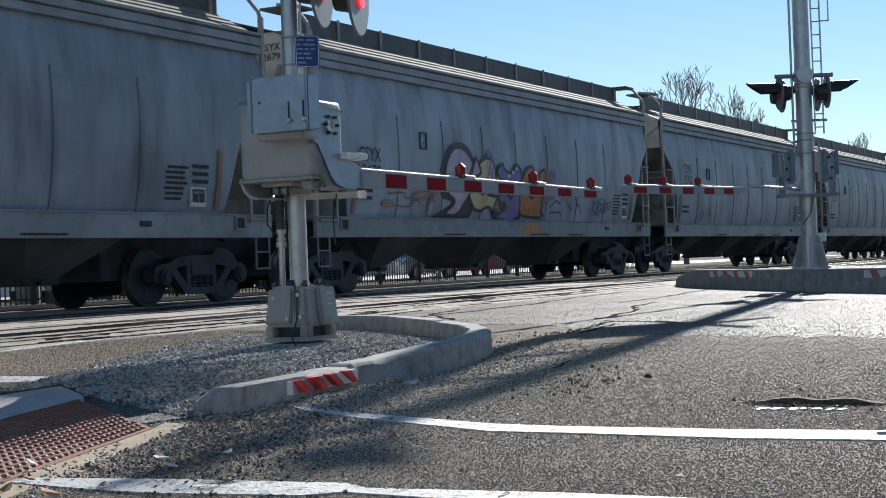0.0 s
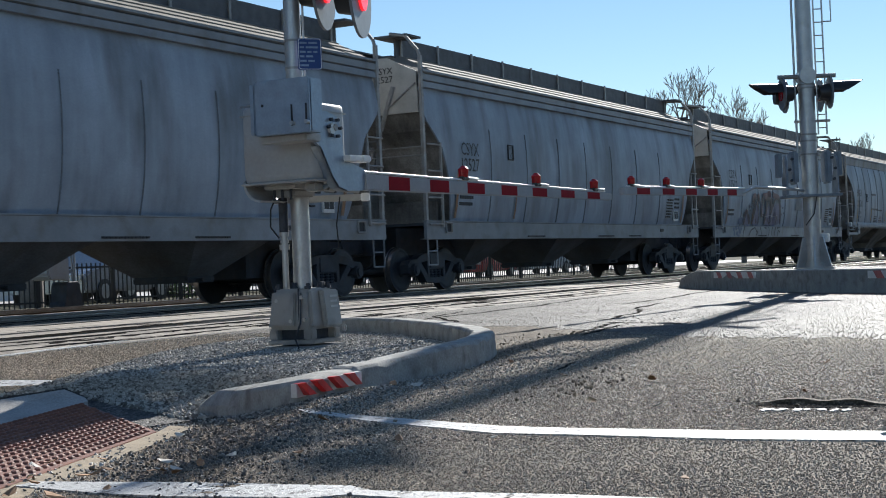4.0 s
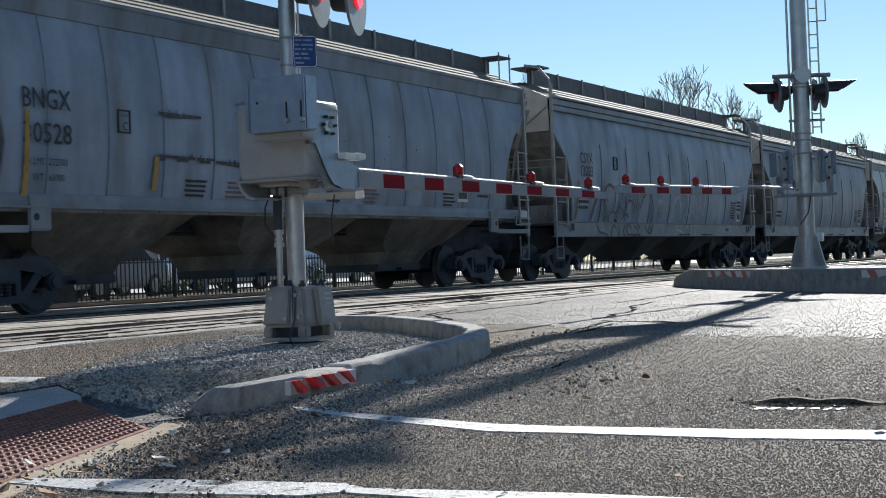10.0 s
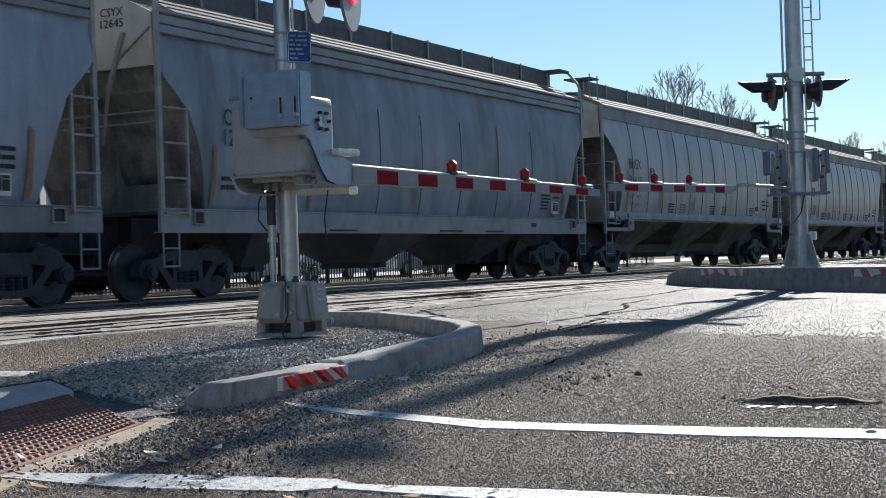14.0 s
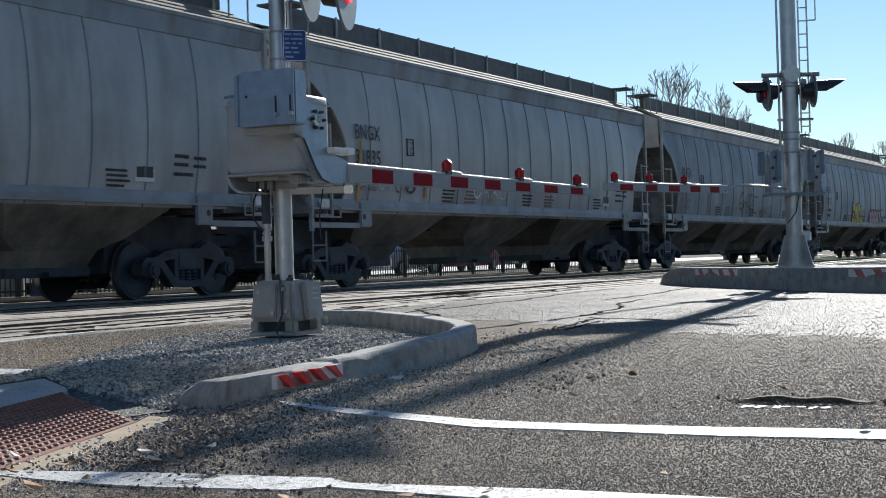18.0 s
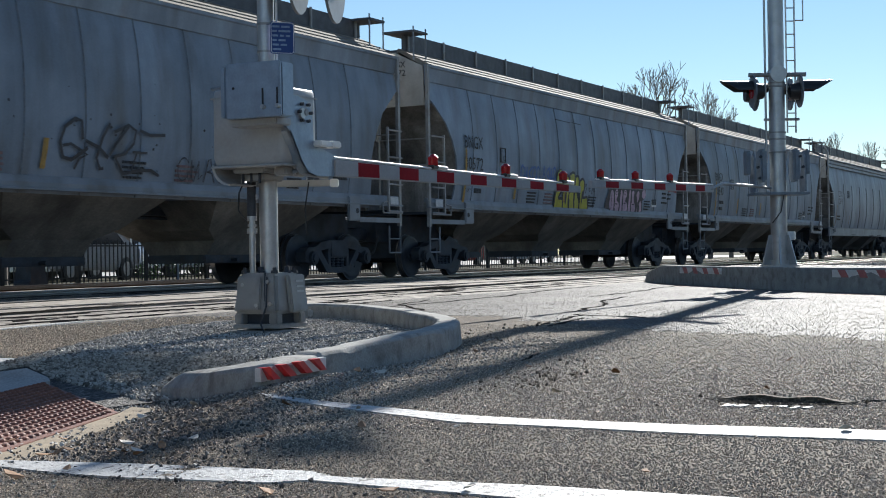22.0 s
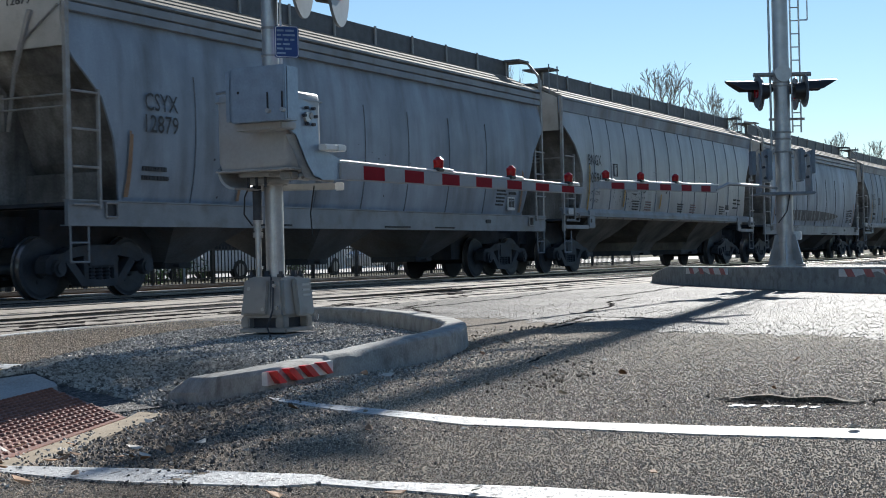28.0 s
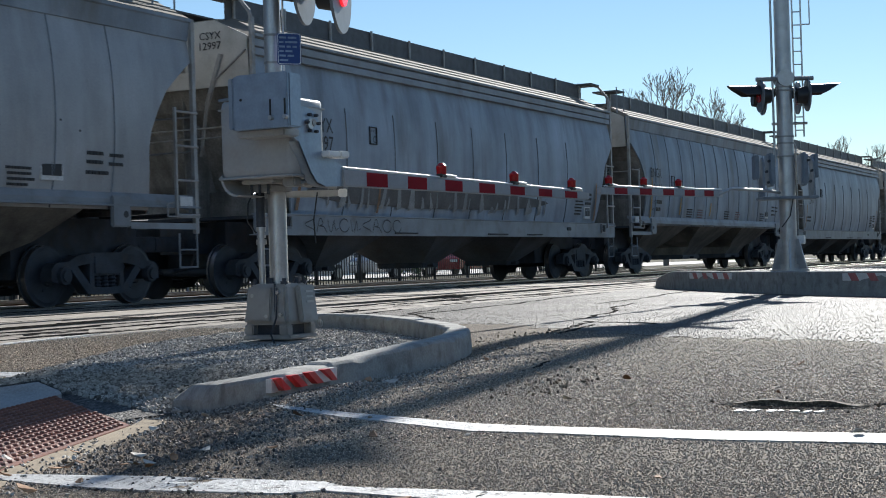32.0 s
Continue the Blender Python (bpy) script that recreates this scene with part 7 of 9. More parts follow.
painted("graffiti_fill", soften([(-2.05, 1.88), (-1.62, 2.06), (-1.3, 1.42), (-2.03, 1.41), (-2.05, 1.88)])[:-1], 0.002, G_DIM, c, "dim violet letter face")
painted("graffiti_fill", soften([(-1.64, 2.0), (-1.11, 2.1), (-0.82, 1.46), (-1.69, 1.45), (-1.64, 2.0)])[:-1], 0.002, G_DIM, c, "dim violet letter face")
painted("graffiti_fill", soften([(-4.11, 2.36), (-3.82, 2.38), (-3.75, 2.24), (-3.92, 2.07), (-4.13, 2.12), (-4.11, 2.36)])[:-1], 0.004, M_WASH, c, "dull red sprayed crown")
painted("graffiti_fill", soften([(-3.65, 2.32), (-3.47, 2.4), (-3.37, 2.27), (-3.45, 2.14), (-3.59, 2.18), (-3.65, 2.32)])[:-1], 0.004, M_WASH, c, "dull red sprayed crown")
painted("graffiti_fill", soften([(-2.99, 2.42), (-2.54, 2.41), (-2.09, 2.45), (-2.04, 2.3), (-2.35, 2.17), (-2.7, 2.17), (-2.98, 2.24), (-2.99, 2.42)])[:-1], 0.004, M_WASH, c, "dull red sprayed crown")
painted("graffiti_fill", soften([(-4.85, 1.82), (-4.74, 1.87), (-4.57, 1.76), (-4.66, 1.7), (-4.81, 1.74), (-4.96, 1.62), (-5.01, 1.66), (-4.85, 1.82)])[:-1], 0.004, M_WASH, c, "dull red sprayed crown")
painted("graffiti_fill", soften([(-2.47, 2.46), (-2.16, 2.49), (-2.07, 2.29), (-2.41, 2.22), (-2.47, 2.46)])[:-1], 0.004, M_WASH, c, "dull red sprayed crown")
painted("graffiti_fill", soften([(-1.8, 2.46), (-1.38, 2.42), (-1.02, 2.34), (-0.99, 2.19), (-1.45, 2.24), (-1.79, 2.29), (-1.8, 2.46)])[:-1], 0.004, M_WASH, c, "dull red sprayed crown")
painted("graffiti_fill", soften([(-4.82, 1.87), (-4.73, 1.81), (-4.76, 1.72), (-4.9, 1.37), (-5.18, 1.1), (-5.2, 0.99), (-5.28, 0.99), (-5.22, 1.14), (-4.99, 1.41), (-4.88, 1.71), (-4.82, 1.87)])[:-1], 0.007, G_MAROON, c, "dark sprayed letter limb")
painted("graffiti_fill", soften([(-4.73, 1.84), (-4.55, 1.72), (-4.32, 1.54), (-4.24, 1.4), (-4.4, 1.4), (-4.58, 1.57), (-4.76, 1.75), (-4.73, 1.84)])[:-1], 0.007, G_MAROON, c, "dark sprayed letter limb")
painted("graffiti_fill", soften([(-4.05, 2.21), (-3.81, 2.25), (-3.85, 2.12), (-3.96, 1.9), (-4.0, 1.62), (-3.98, 1.39), (-4.03, 1.39), (-4.06, 1.81), (-4.03, 2.07), (-4.05, 2.21)])[:-1], 0.007, G_MAROON, c, "dark sprayed letter limb")
painted("graffiti_fill", soften([(-4.14, 2.22), (-4.07, 2.19), (-4.27, 1.88), (-4.33, 1.57), (-4.38, 1.57), (-4.33, 1.88), (-4.14, 2.22)])[:-1], 0.007, G_MAROON, c, "dark sprayed letter limb")
painted("graffiti_fill", soften([(-3.78, 2.2), (-3.66, 2.18), (-3.5, 1.99), (-3.38, 1.75), (-3.28, 1.39), (-3.37, 1.39), (-3.46, 1.71), (-3.65, 1.99), (-3.78, 2.2)])[:-1], 0.007, G_MAROON, c, "dark sprayed letter limb")
painted("graffiti_fill", soften([(-3.7, 2.14), (-3.73, 1.98), (-3.85, 1.74), (-3.94, 1.49), (-3.99, 1.49), (-3.91, 1.8), (-3.7, 2.14)])[:-1], 0.007, G_MAROON, c, "dark sprayed letter limb")
painted("graffiti_fill", soften([(-3.55, 2.25), (-3.38, 2.25), (-3.34, 2.06), (-3.44, 2.06), (-3.55, 2.25)])[:-1], 0.007, G_MAROON, c, "dark sprayed letter limb")
painted("graffiti_fill", soften([(-3.08, 2.29), (-2.95, 2.29), (-3.01, 2.01), (-3.02, 1.74), (-2.86, 1.74), (-2.67, 1.65), (-2.74, 1.61), (-3.13, 1.66), (-3.13, 2.01), (-3.08, 2.29)])[:-1], 0.007, G_MAROON, c, "dark sprayed letter limb")
painted("graffiti_fill", soften([(-2.88, 2.3), (-2.74, 2.3), (-2.77, 2.1), (-2.79, 1.92), (-2.86, 1.92), (-2.88, 2.3)])[:-1], 0.007, G_MAROON, c, "dark sprayed letter limb")
painted("graffiti_fill", soften([(-2.63, 2.23), (-2.31, 2.27), (-2.43, 2.03), (-2.5, 1.7), (-2.58, 1.42), (-2.7, 1.42), (-2.71, 1.65), (-2.63, 1.94), (-2.63, 2.23)])[:-1], 0.007, G_MAROON, c, "dark sprayed letter limb")
painted("graffiti_fill", soften([(-2.31, 2.31), (-2.17, 2.31), (-2.05, 2.05), (-2.07, 1.71), (-2.03, 1.41), (-2.12, 1.41), (-2.15, 1.79), (-2.23, 2.04), (-2.31, 2.31)])[:-1], 0.007, G_MAROON, c, "dark sprayed letter limb")
painted("graffiti_fill", soften([(-2.21, 2.23), (-1.94, 2.27), (-1.9, 2.07), (-1.77, 2.08), (-2.03, 1.86), (-2.11, 1.94), (-2.21, 2.23)])[:-1], 0.007, G_MAROON, c, "dark sprayed letter limb")
painted("graffiti_fill", soften([(-1.68, 2.26), (-1.49, 2.24), (-1.8, 1.91), (-2.08, 1.57), (-2.18, 1.62), (-1.91, 1.97), (-1.68, 2.26)])[:-1], 0.007, G_MAROON, c, "dark sprayed letter limb")
painted("graffiti_fill", soften([(-1.26, 2.28), (-0.96, 2.28), (-0.84, 1.95), (-0.68, 1.46), (-0.82, 1.46), (-1.0, 1.86), (-1.12, 2.09), (-1.26, 2.28)])[:-1], 0.007, G_MAROON, c, "dark sprayed letter limb")
painted("graffiti_fill", blob(-4.99, 1.71, 0.06, 0.06, 14, 0.06, 3), 0.008, G_NAVY, c, "dark sprayed dot")
painted("graffiti_fill", blob(-4.82, 1.9, 0.03, 0.03, 14, 0.06, 3), 0.008, G_NAVY, c, "dark sprayed dot")
painted("graffiti_fill", blob(-4.48, 1.95, 0.08, 0.08, 14, 0.06, 3), 0.008, G_NAVY, c, "dark sprayed dot")
painted("graffiti_fill", blob(-5.07, 1.51, 0.05, 0.05, 14, 0.06, 3), 0.008, G_NAVY, c, "dark sprayed dot")
painted("graffiti_fill", blob(-4.42, 1.83, 0.05, 0.05, 14, 0.06, 3), 0.008, G_NAVY, c, "dark sprayed dot")
painted("graffiti_fill", blob(-3.73, 2.32, 0.07, 0.05, 14, 0.06, 3), 0.008, G_NAVY, c, "dark sprayed dot")
painted("graffiti_fill", blob(-0.86, 2.01, 0.06, 0.05, 14, 0.06, 3), 0.008, G_NAVY, c, "dark sprayed dot")
painted("graffiti_fill", blob(-0.66, 1.74, 0.05, 0.05, 14, 0.06, 3), 0.008, G_NAVY, c, "dark sprayed dot")
painted("graffiti_fill", blob(-0.44, 1.78, 0.06, 0.05, 14, 0.06, 3), 0.008, G_NAVY, c, "dark sprayed dot")
painted("graffiti_fill", blob(-0.59, 1.96, 0.06, 0.05, 14, 0.06, 3), 0.008, G_NAVY, c, "dark sprayed dot")
painted("graffiti_fill", soften([(-5.49, 1.53), (-5.32, 1.61), (-5.1, 1.59), (-4.96, 1.54), (-5.02, 1.39), (-5.5, 1.39), (-5.49, 1.53)])[:-1], 0.004, G_SMEAR, c, "smeared blue spray")
painted("graffiti_fill", blob(-6.19, 1.23, 0.1, 0.07, 14, 0.06, 3), 0.008, G_SMEAR, c, "dark sprayed dot")
painted("graffiti_fill", blob(-6.14, 1.1, 0.08, 0.09, 14, 0.06, 3), 0.008, G_SMEAR, c, "dark sprayed dot")
painted("graffiti_fill", blob(-5.93, 1.25, 0.12, 0.06, 14, 0.06, 3), 0.008, G_SMEAR, c, "dark sprayed dot")
painted("graffiti_fill", blob(-5.86, 1.09, 0.11, 0.08, 14, 0.06, 3), 0.008, G_SMEAR, c, "dark sprayed dot")
painted("graffiti_fill", blob(-5.66, 1.26, 0.1, 0.07, 14, 0.06, 3), 0.008, G_SMEAR, c, "dark sprayed dot")
painted("graffiti_fill", blob(-5.58, 1.15, 0.13, 0.08, 14, 0.06, 3), 0.008, G_SMEAR, c, "dark sprayed dot")
painted("graffiti_fill", blob(-5.42, 1.25, 0.08, 0.08, 14, 0.06, 3), 0.008, G_SMEAR, c, "dark sprayed dot")
painted("graffiti_fill", blob(-5.73, 1.02, 0.16, 0.04, 14, 0.06, 3), 0.008, G_SMEAR, c, "dark sprayed dot")
stroke(soften([(-4.63, 1.03), (-4.35, 1.2), (-4.05, 1.26), (-3.86, 1.3)]), 0.05, 0.010, G_MAROON, c, "sprayed line")
stroke(soften([(-3.85, 1.28), (-3.78, 1.18), (-3.62, 1.15), (-3.75, 1.09), (-3.85, 1.01)]), 0.06, 0.010, G_MAROON, c, "sprayed line")
stroke(soften([(-3.32, 1.33), (-3.24, 1.19), (-3.15, 1.04)]), 0.06, 0.010, G_MAROON, c, "sprayed line")
stroke(soften([(-2.83, 1.31), (-2.6, 1.26)]), 0.06, 0.010, G_MAROON, c, "sprayed line")
stroke(soften([(-2.34, 1.34), (-2.29, 1.19), (-2.4, 1.02)]), 0.06, 0.010, G_MAROON, c, "sprayed line")
stroke(soften([(-1.85, 1.32), (-1.96, 1.19), (-2.01, 1.04)]), 0.06, 0.010, G_MAROON, c, "sprayed line")
stroke(soften([(-1.45, 1.33), (-1.64, 1.15), (-1.71, 1.02)]), 0.06, 0.010, G_MAROON, c, "sprayed line")
stroke(soften([(-1.33, 1.27), (-0.95, 1.31), (-1.03, 1.15), (-1.19, 1.2), (-1.35, 1.02)]), 0.05, 0.010, G_MAROON, c, "sprayed line")
stroke(soften([(-2.32, 1.62), (-2.25, 1.45)]), 0.05, 0.010, G_MAROON, c, "sprayed line")
stroke(soften([(-3.71, 1.71), (-3.63, 1.43)]), 0.05, 0.010, G_MAROON, c, "sprayed line")
stroke(soften([(-3.54, 1.51), (-3.58, 1.41)]), 0.05, 0.010, G_MAROON, c, "sprayed line")
stroke(soften([(-1.87, 1.63), (-1.97, 1.44)]), 0.05, 0.010, G_MAROON, c, "sprayed line")
stroke(soften([(-1.25, 1.68), (-1.3, 1.45)]), 0.05, 0.010, G_MAROON, c, "sprayed line")
stroke(soften([(-3.52, 1.81), (-3.4, 1.67), (-3.12, 1.7), (-2.82, 1.66), (-2.51, 1.65), (-2.17, 1.7), (-1.73, 1.66), (-1.13, 1.69)]), 0.013, 0.010, G_CHALK, c, "sprayed line")
stroke(soften([(-4.75, 1.53), (-4.59, 1.51), (-4.44, 1.46)]), 0.03, 0.010, G_DIM, c, "sprayed line")
c = bare(4)
painted("paint_patch", [(1.0, 1.9), (1.9, 1.9), (1.8, 2.5), (1.2, 2.45)], 0.004, colour("spray_grey_blue", (0.10, 0.12, 0.15)), c, "dark faded sprayed patch")
painted("paint_patch", [(3.0, 1.88), (3.02, 2.22), (3.58, 2.11), (3.62, 1.79), (3.35, 1.72), (3.16, 1.87)], 0.006, G_NAVY, c, "dark sprayed patch")
painted("paint_patch", [(3.6, 1.80), (3.56, 2.115), (4.15, 1.99), (4.07, 1.69)], 0.006, G_NAVY, c, "dark sprayed patch")

c = bare(6, 0.0)
stroke(soften([(-5.81, 1.34), (-5.72, 1.68), (-5.57, 1.9), (-5.34, 2.02), (-5.16, 1.98), (-5.05, 1.78), (-4.92, 1.38)]), 0.052, 0.012, G_BLACK, c, "sprayed line")
stroke(soften([(-5.1, 1.85), (-5.08, 2.11), (-4.87, 2.25), (-4.65, 2.24), (-4.46, 2.1), (-4.37, 1.88), (-4.42, 1.63)]), 0.052, 0.012, G_BLACK, c, "sprayed line")
stroke(soften([(-4.41, 2.07), (-4.25, 2.22), (-4.05, 2.22), (-3.92, 2.05), (-3.93, 1.82), (-4.01, 1.72)]), 0.052, 0.012, G_BLACK, c, "sprayed line")
stroke(soften([(-3.92, 2.09), (-3.77, 2.26), (-3.57, 2.27), (-3.4, 2.12), (-3.35, 1.88)]), 0.052, 0.012, G_BLACK, c, "sprayed line")
stroke(soften([(-3.38, 2.16), (-3.19, 2.3), (-2.96, 2.28), (-2.82, 2.06), (-2.83, 1.7)]), 0.052, 0.012, G_BLACK, c, "sprayed line")
stroke(soften([(-2.82, 2.1), (-2.67, 2.27), (-2.46, 2.22), (-2.39, 2.0), (-2.58, 1.7)]), 0.052, 0.012, G_BLACK, c, "sprayed line")
stroke(soften([(-2.39, 1.96), (-2.12, 2.13), (-1.84, 2.08), (-1.63, 1.82), (-1.54, 1.56), (-1.55, 1.39)]), 0.052, 0.012, G_BLACK, c, "sprayed line")
stroke(soften([(-4.74, 1.36), (-4.63, 1.53), (-4.46, 1.61), (-4.29, 1.54), (-4.3, 1.33)]), 0.035, 0.012, G_BLACK, c, "sprayed line")
stroke(soften([(-4.29, 1.54), (-4.09, 1.72), (-3.91, 1.7), (-3.73, 1.51)]), 0.035, 0.012, G_BLACK, c, "sprayed line")
stroke(soften([(-3.61, 1.52), (-3.53, 1.79), (-3.32, 1.9), (-3.06, 1.81), (-2.88, 1.53), (-2.83, 1.41)]), 0.035, 0.012, G_BLACK, c, "sprayed line")
stroke(soften([(-3.79, 1.4), (-3.64, 1.53), (-3.5, 1.55), (-3.32, 1.48)]), 0.035, 0.012, G_BLACK, c, "sprayed line")
stroke(soften([(-5.02, 1.93), (-4.84, 1.83)]), 0.035, 0.012, G_BLACK, c, "sprayed line")
stroke(soften([(-4.93, 1.8), (-4.81, 1.43)]), 0.035, 0.012, G_BLACK, c, "sprayed line")
stroke(soften([(-3.76, 2.02), (-3.6, 1.89)]), 0.035, 0.012, G_BLACK, c, "sprayed line")
stroke(soften([(-3.68, 1.87), (-3.6, 1.48)]), 0.035, 0.012, G_BLACK, c, "sprayed line")
stroke(soften([(-2.7, 1.86), (-2.71, 1.62)]), 0.035, 0.012, G_BLACK, c, "sprayed line")
stroke(soften([(-5.57, 1.27), (-5.46, 1.11), (-5.2, 1.07), (-4.93, 1.02)]), 0.05, 0.012, G_BLACK, c, "sprayed line")
stroke(soften([(-4.71, 0.98), (-4.62, 1.17), (-4.47, 1.27), (-4.33, 1.15)]), 0.05, 0.012, G_BLACK, c, "sprayed line")
stroke(soften([(-4.15, 1.27), (-4.14, 1.08), (-4.26, 0.98)]), 0.05, 0.012, G_BLACK, c, "sprayed line")
stroke(soften([(-3.71, 1.28), (-3.84, 1.12), (-3.75, 0.98)]), 0.05, 0.012, G_BLACK, c, "sprayed line")
stroke(soften([(-3.57, 1.04), (-3.56, 1.24), (-3.4, 1.28), (-3.28, 1.16)]), 0.05, 0.012, G_BLACK, c, "sprayed line")
stroke(soften([(-3.08, 1.28), (-2.98, 1.19), (-2.85, 1.27)]), 0.05, 0.012, G_BLACK, c, "sprayed line")
stroke(soften([(-2.82, 1.29), (-2.69, 1.23), (-2.86, 1.12), (-2.71, 0.98)]), 0.05, 0.012, G_BLACK, c, "sprayed line")
stroke(soften([(-2.26, 1.29), (-2.16, 1.13), (-1.95, 1.06), (-1.73, 1.17), (-1.61, 1.3)]), 0.05, 0.012, G_BLACK, c, "sprayed line")
stroke(soften([(-2.05, 1.11), (-1.9, 1.26), (-1.81, 1.1)]), 0.05, 0.012, G_BLACK, c, "sprayed line")
c = bare(6, 0.0)
stroke(soften([(-1.3, 1.65), (-1.25, 1.82), (-1.29, 1.99), (-1.17, 1.79), (-1.14, 1.99), (-1.08, 1.7), (-1.05, 1.99), (-0.96, 1.78), (-0.96, 2.0), (-0.88, 1.75)]), 0.028, 0.012, G_CHALK, c, "thin white sprayed line")
stroke(soften([(-1.16, 2.18), (-1.09, 2.08), (-1.09, 1.81)]), 0.024, 0.012, G_CHALK, c, "thin white sprayed line")
stroke(soften([(-1.05, 2.17), (-1.09, 2.08), (-1.04, 1.92), (-0.97, 1.69)]), 0.024, 0.012, G_CHALK, c, "thin white sprayed line")
stroke(soften([(-1.17, 1.68), (-1.05, 1.66), (-0.95, 1.66), (-0.86, 1.6)]), 0.024, 0.012, G_CHALK, c, "thin white sprayed line")
stroke(soften([(-0.96, 1.99), (-0.77, 1.86), (-0.43, 1.72)]), 0.024, 0.012, G_CHALK, c, "thin white sprayed line")
stroke(soften([(-0.87, 1.69), (-0.78, 1.77), (-0.71, 1.91), (-0.7, 1.74)]), 0.028, 0.012, G_CHALK, c, "thin white sprayed line")
stroke(soften([(-0.7, 1.74), (-0.75, 1.72), (-0.66, 1.47)]), 0.032, 0.012, G_CHALK, c, "thin white sprayed line")
stroke(soften([(-0.92, 1.73), (-0.89, 1.6), (-0.89, 1.53)]), 0.024, 0.012, G_CHALK, c, "thin white sprayed line")
stroke(soften([(-0.06, 1.48), (-0.02, 1.72), (0.14, 1.95), (0.29, 2.04), (0.43, 2.05), (0.53, 2.0), (0.61, 1.84), (0.74, 1.41)]), 0.045, 0.012, G_CHALK, c, "thin white sprayed line")
stroke(soften([(0.53, 2.0), (0.56, 2.14), (0.65, 2.23), (0.8, 2.27), (0.99, 2.27), (1.14, 2.2), (1.24, 2.08), (1.29, 1.94), (1.26, 1.79), (1.14, 1.62)]), 0.045, 0.012, G_CHALK, c, "thin white sprayed line")
stroke(soften([(1.24, 2.08), (1.34, 2.18), (1.46, 2.22), (1.61, 2.22), (1.71, 2.15), (1.77, 2.05), (1.75, 1.88), (1.66, 1.7)]), 0.045, 0.012, G_CHALK, c, "thin white sprayed line")
stroke(soften([(1.77, 2.05), (1.85, 2.19), (1.98, 2.25), (2.14, 2.24), (2.25, 2.16), (2.3, 2.03), (2.31, 1.8)]), 0.045, 0.012, G_CHALK, c, "thin white sprayed line")
stroke(soften([(2.3, 2.03), (2.38, 2.21), (2.52, 2.26), (2.65, 2.23), (2.76, 2.13), (2.75, 1.88), (2.73, 1.58)]), 0.045, 0.012, G_CHALK, c, "thin white sprayed line")
stroke(soften([(2.77, 2.09), (2.86, 2.18), (3.0, 2.2), (3.15, 2.15), (3.17, 1.98)]), 0.04, 0.012, G_CHALK, c, "thin white sprayed line")
stroke(soften([(0.65, 1.91), (0.8, 1.82)]), 0.03, 0.012, G_CHALK, c, "thin white sprayed line")
stroke(soften([(0.71, 1.79), (0.82, 1.5)]), 0.03, 0.012, G_CHALK, c, "thin white sprayed line")
stroke(soften([(0.92, 1.49), (1.01, 1.57), (1.14, 1.62), (1.27, 1.6), (1.38, 1.53)]), 0.03, 0.012, G_CHALK, c, "thin white sprayed line")
stroke(soften([(1.37, 1.54), (1.47, 1.63), (1.66, 1.69), (1.82, 1.65), (1.93, 1.54)]), 0.03, 0.012, G_CHALK, c, "thin white sprayed line")
stroke(soften([(1.92, 1.46), (2.01, 1.51), (2.17, 1.51), (2.26, 1.47)]), 0.03, 0.012, G_CHALK, c, "thin white sprayed line")
stroke(soften([(1.98, 1.97), (2.01, 1.79), (2.06, 1.53)]), 0.03, 0.012, G_CHALK, c, "thin white sprayed line")
stroke(soften([(2.14, 1.68), (2.23, 1.78), (2.39, 1.82), (2.53, 1.75), (2.65, 1.58)]), 0.03, 0.012, G_CHALK, c, "thin white sprayed line")
stroke(soften([(0.17, 1.27), (0.3, 1.16), (0.53, 1.13), (0.72, 1.09), (0.82, 0.99)]), 0.04, 0.012, G_CHALK, c, "thin white sprayed line")
stroke(soften([(1.18, 1.28), (1.05, 1.18), (1.03, 1.07), (1.07, 0.99)]), 0.035, 0.012, G_CHALK, c, "thin white sprayed line")
stroke(soften([(1.55, 1.3), (1.52, 1.15), (1.46, 1.08), (1.36, 1.0)]), 0.035, 0.012, G_CHALK, c, "thin white sprayed line")
stroke(soften([(1.46, 1.08), (1.56, 1.01)]), 0.035, 0.012, G_CHALK, c, "thin white sprayed line")
stroke(soften([(1.82, 1.14), (1.87, 1.01)]), 0.035, 0.012, G_CHALK, c, "thin white sprayed line")
stroke(soften([(1.76, 1.13), (1.83, 1.13)]), 0.03, 0.012, G_CHALK, c, "thin white sprayed line")
c = bare(9)
stroke([(-4.86 + 0.2 * math.cos(a), 1.9 + 0.17 * math.sin(a)) for a in np.linspace(0, 6.2, 18)], 0.05, 0.013, G_BLACK, c, "round black sprayed mark")
stroke([(-4.98, 1.78), (-4.86, 2.04), (-4.74, 1.78)], 0.04, 0.014, G_BLACK, c)
stroke([(-5.33 + 0.11 * math.cos(a), 1.85 + 0.12 * math.sin(a)) for a in np.linspace(0.8, 5.2, 12)], 0.03, 0.013, G_BLACK, c, "black sprayed mark")
tag(c, -6.05, 1.75, -5.6, 2.2, 2, G_WHITE, 31, 0.04)
tag(c, -2.2, 1.7, -0.6, 2.0, 4, G_WHITE, 32, 0.03)
c = bare(10)
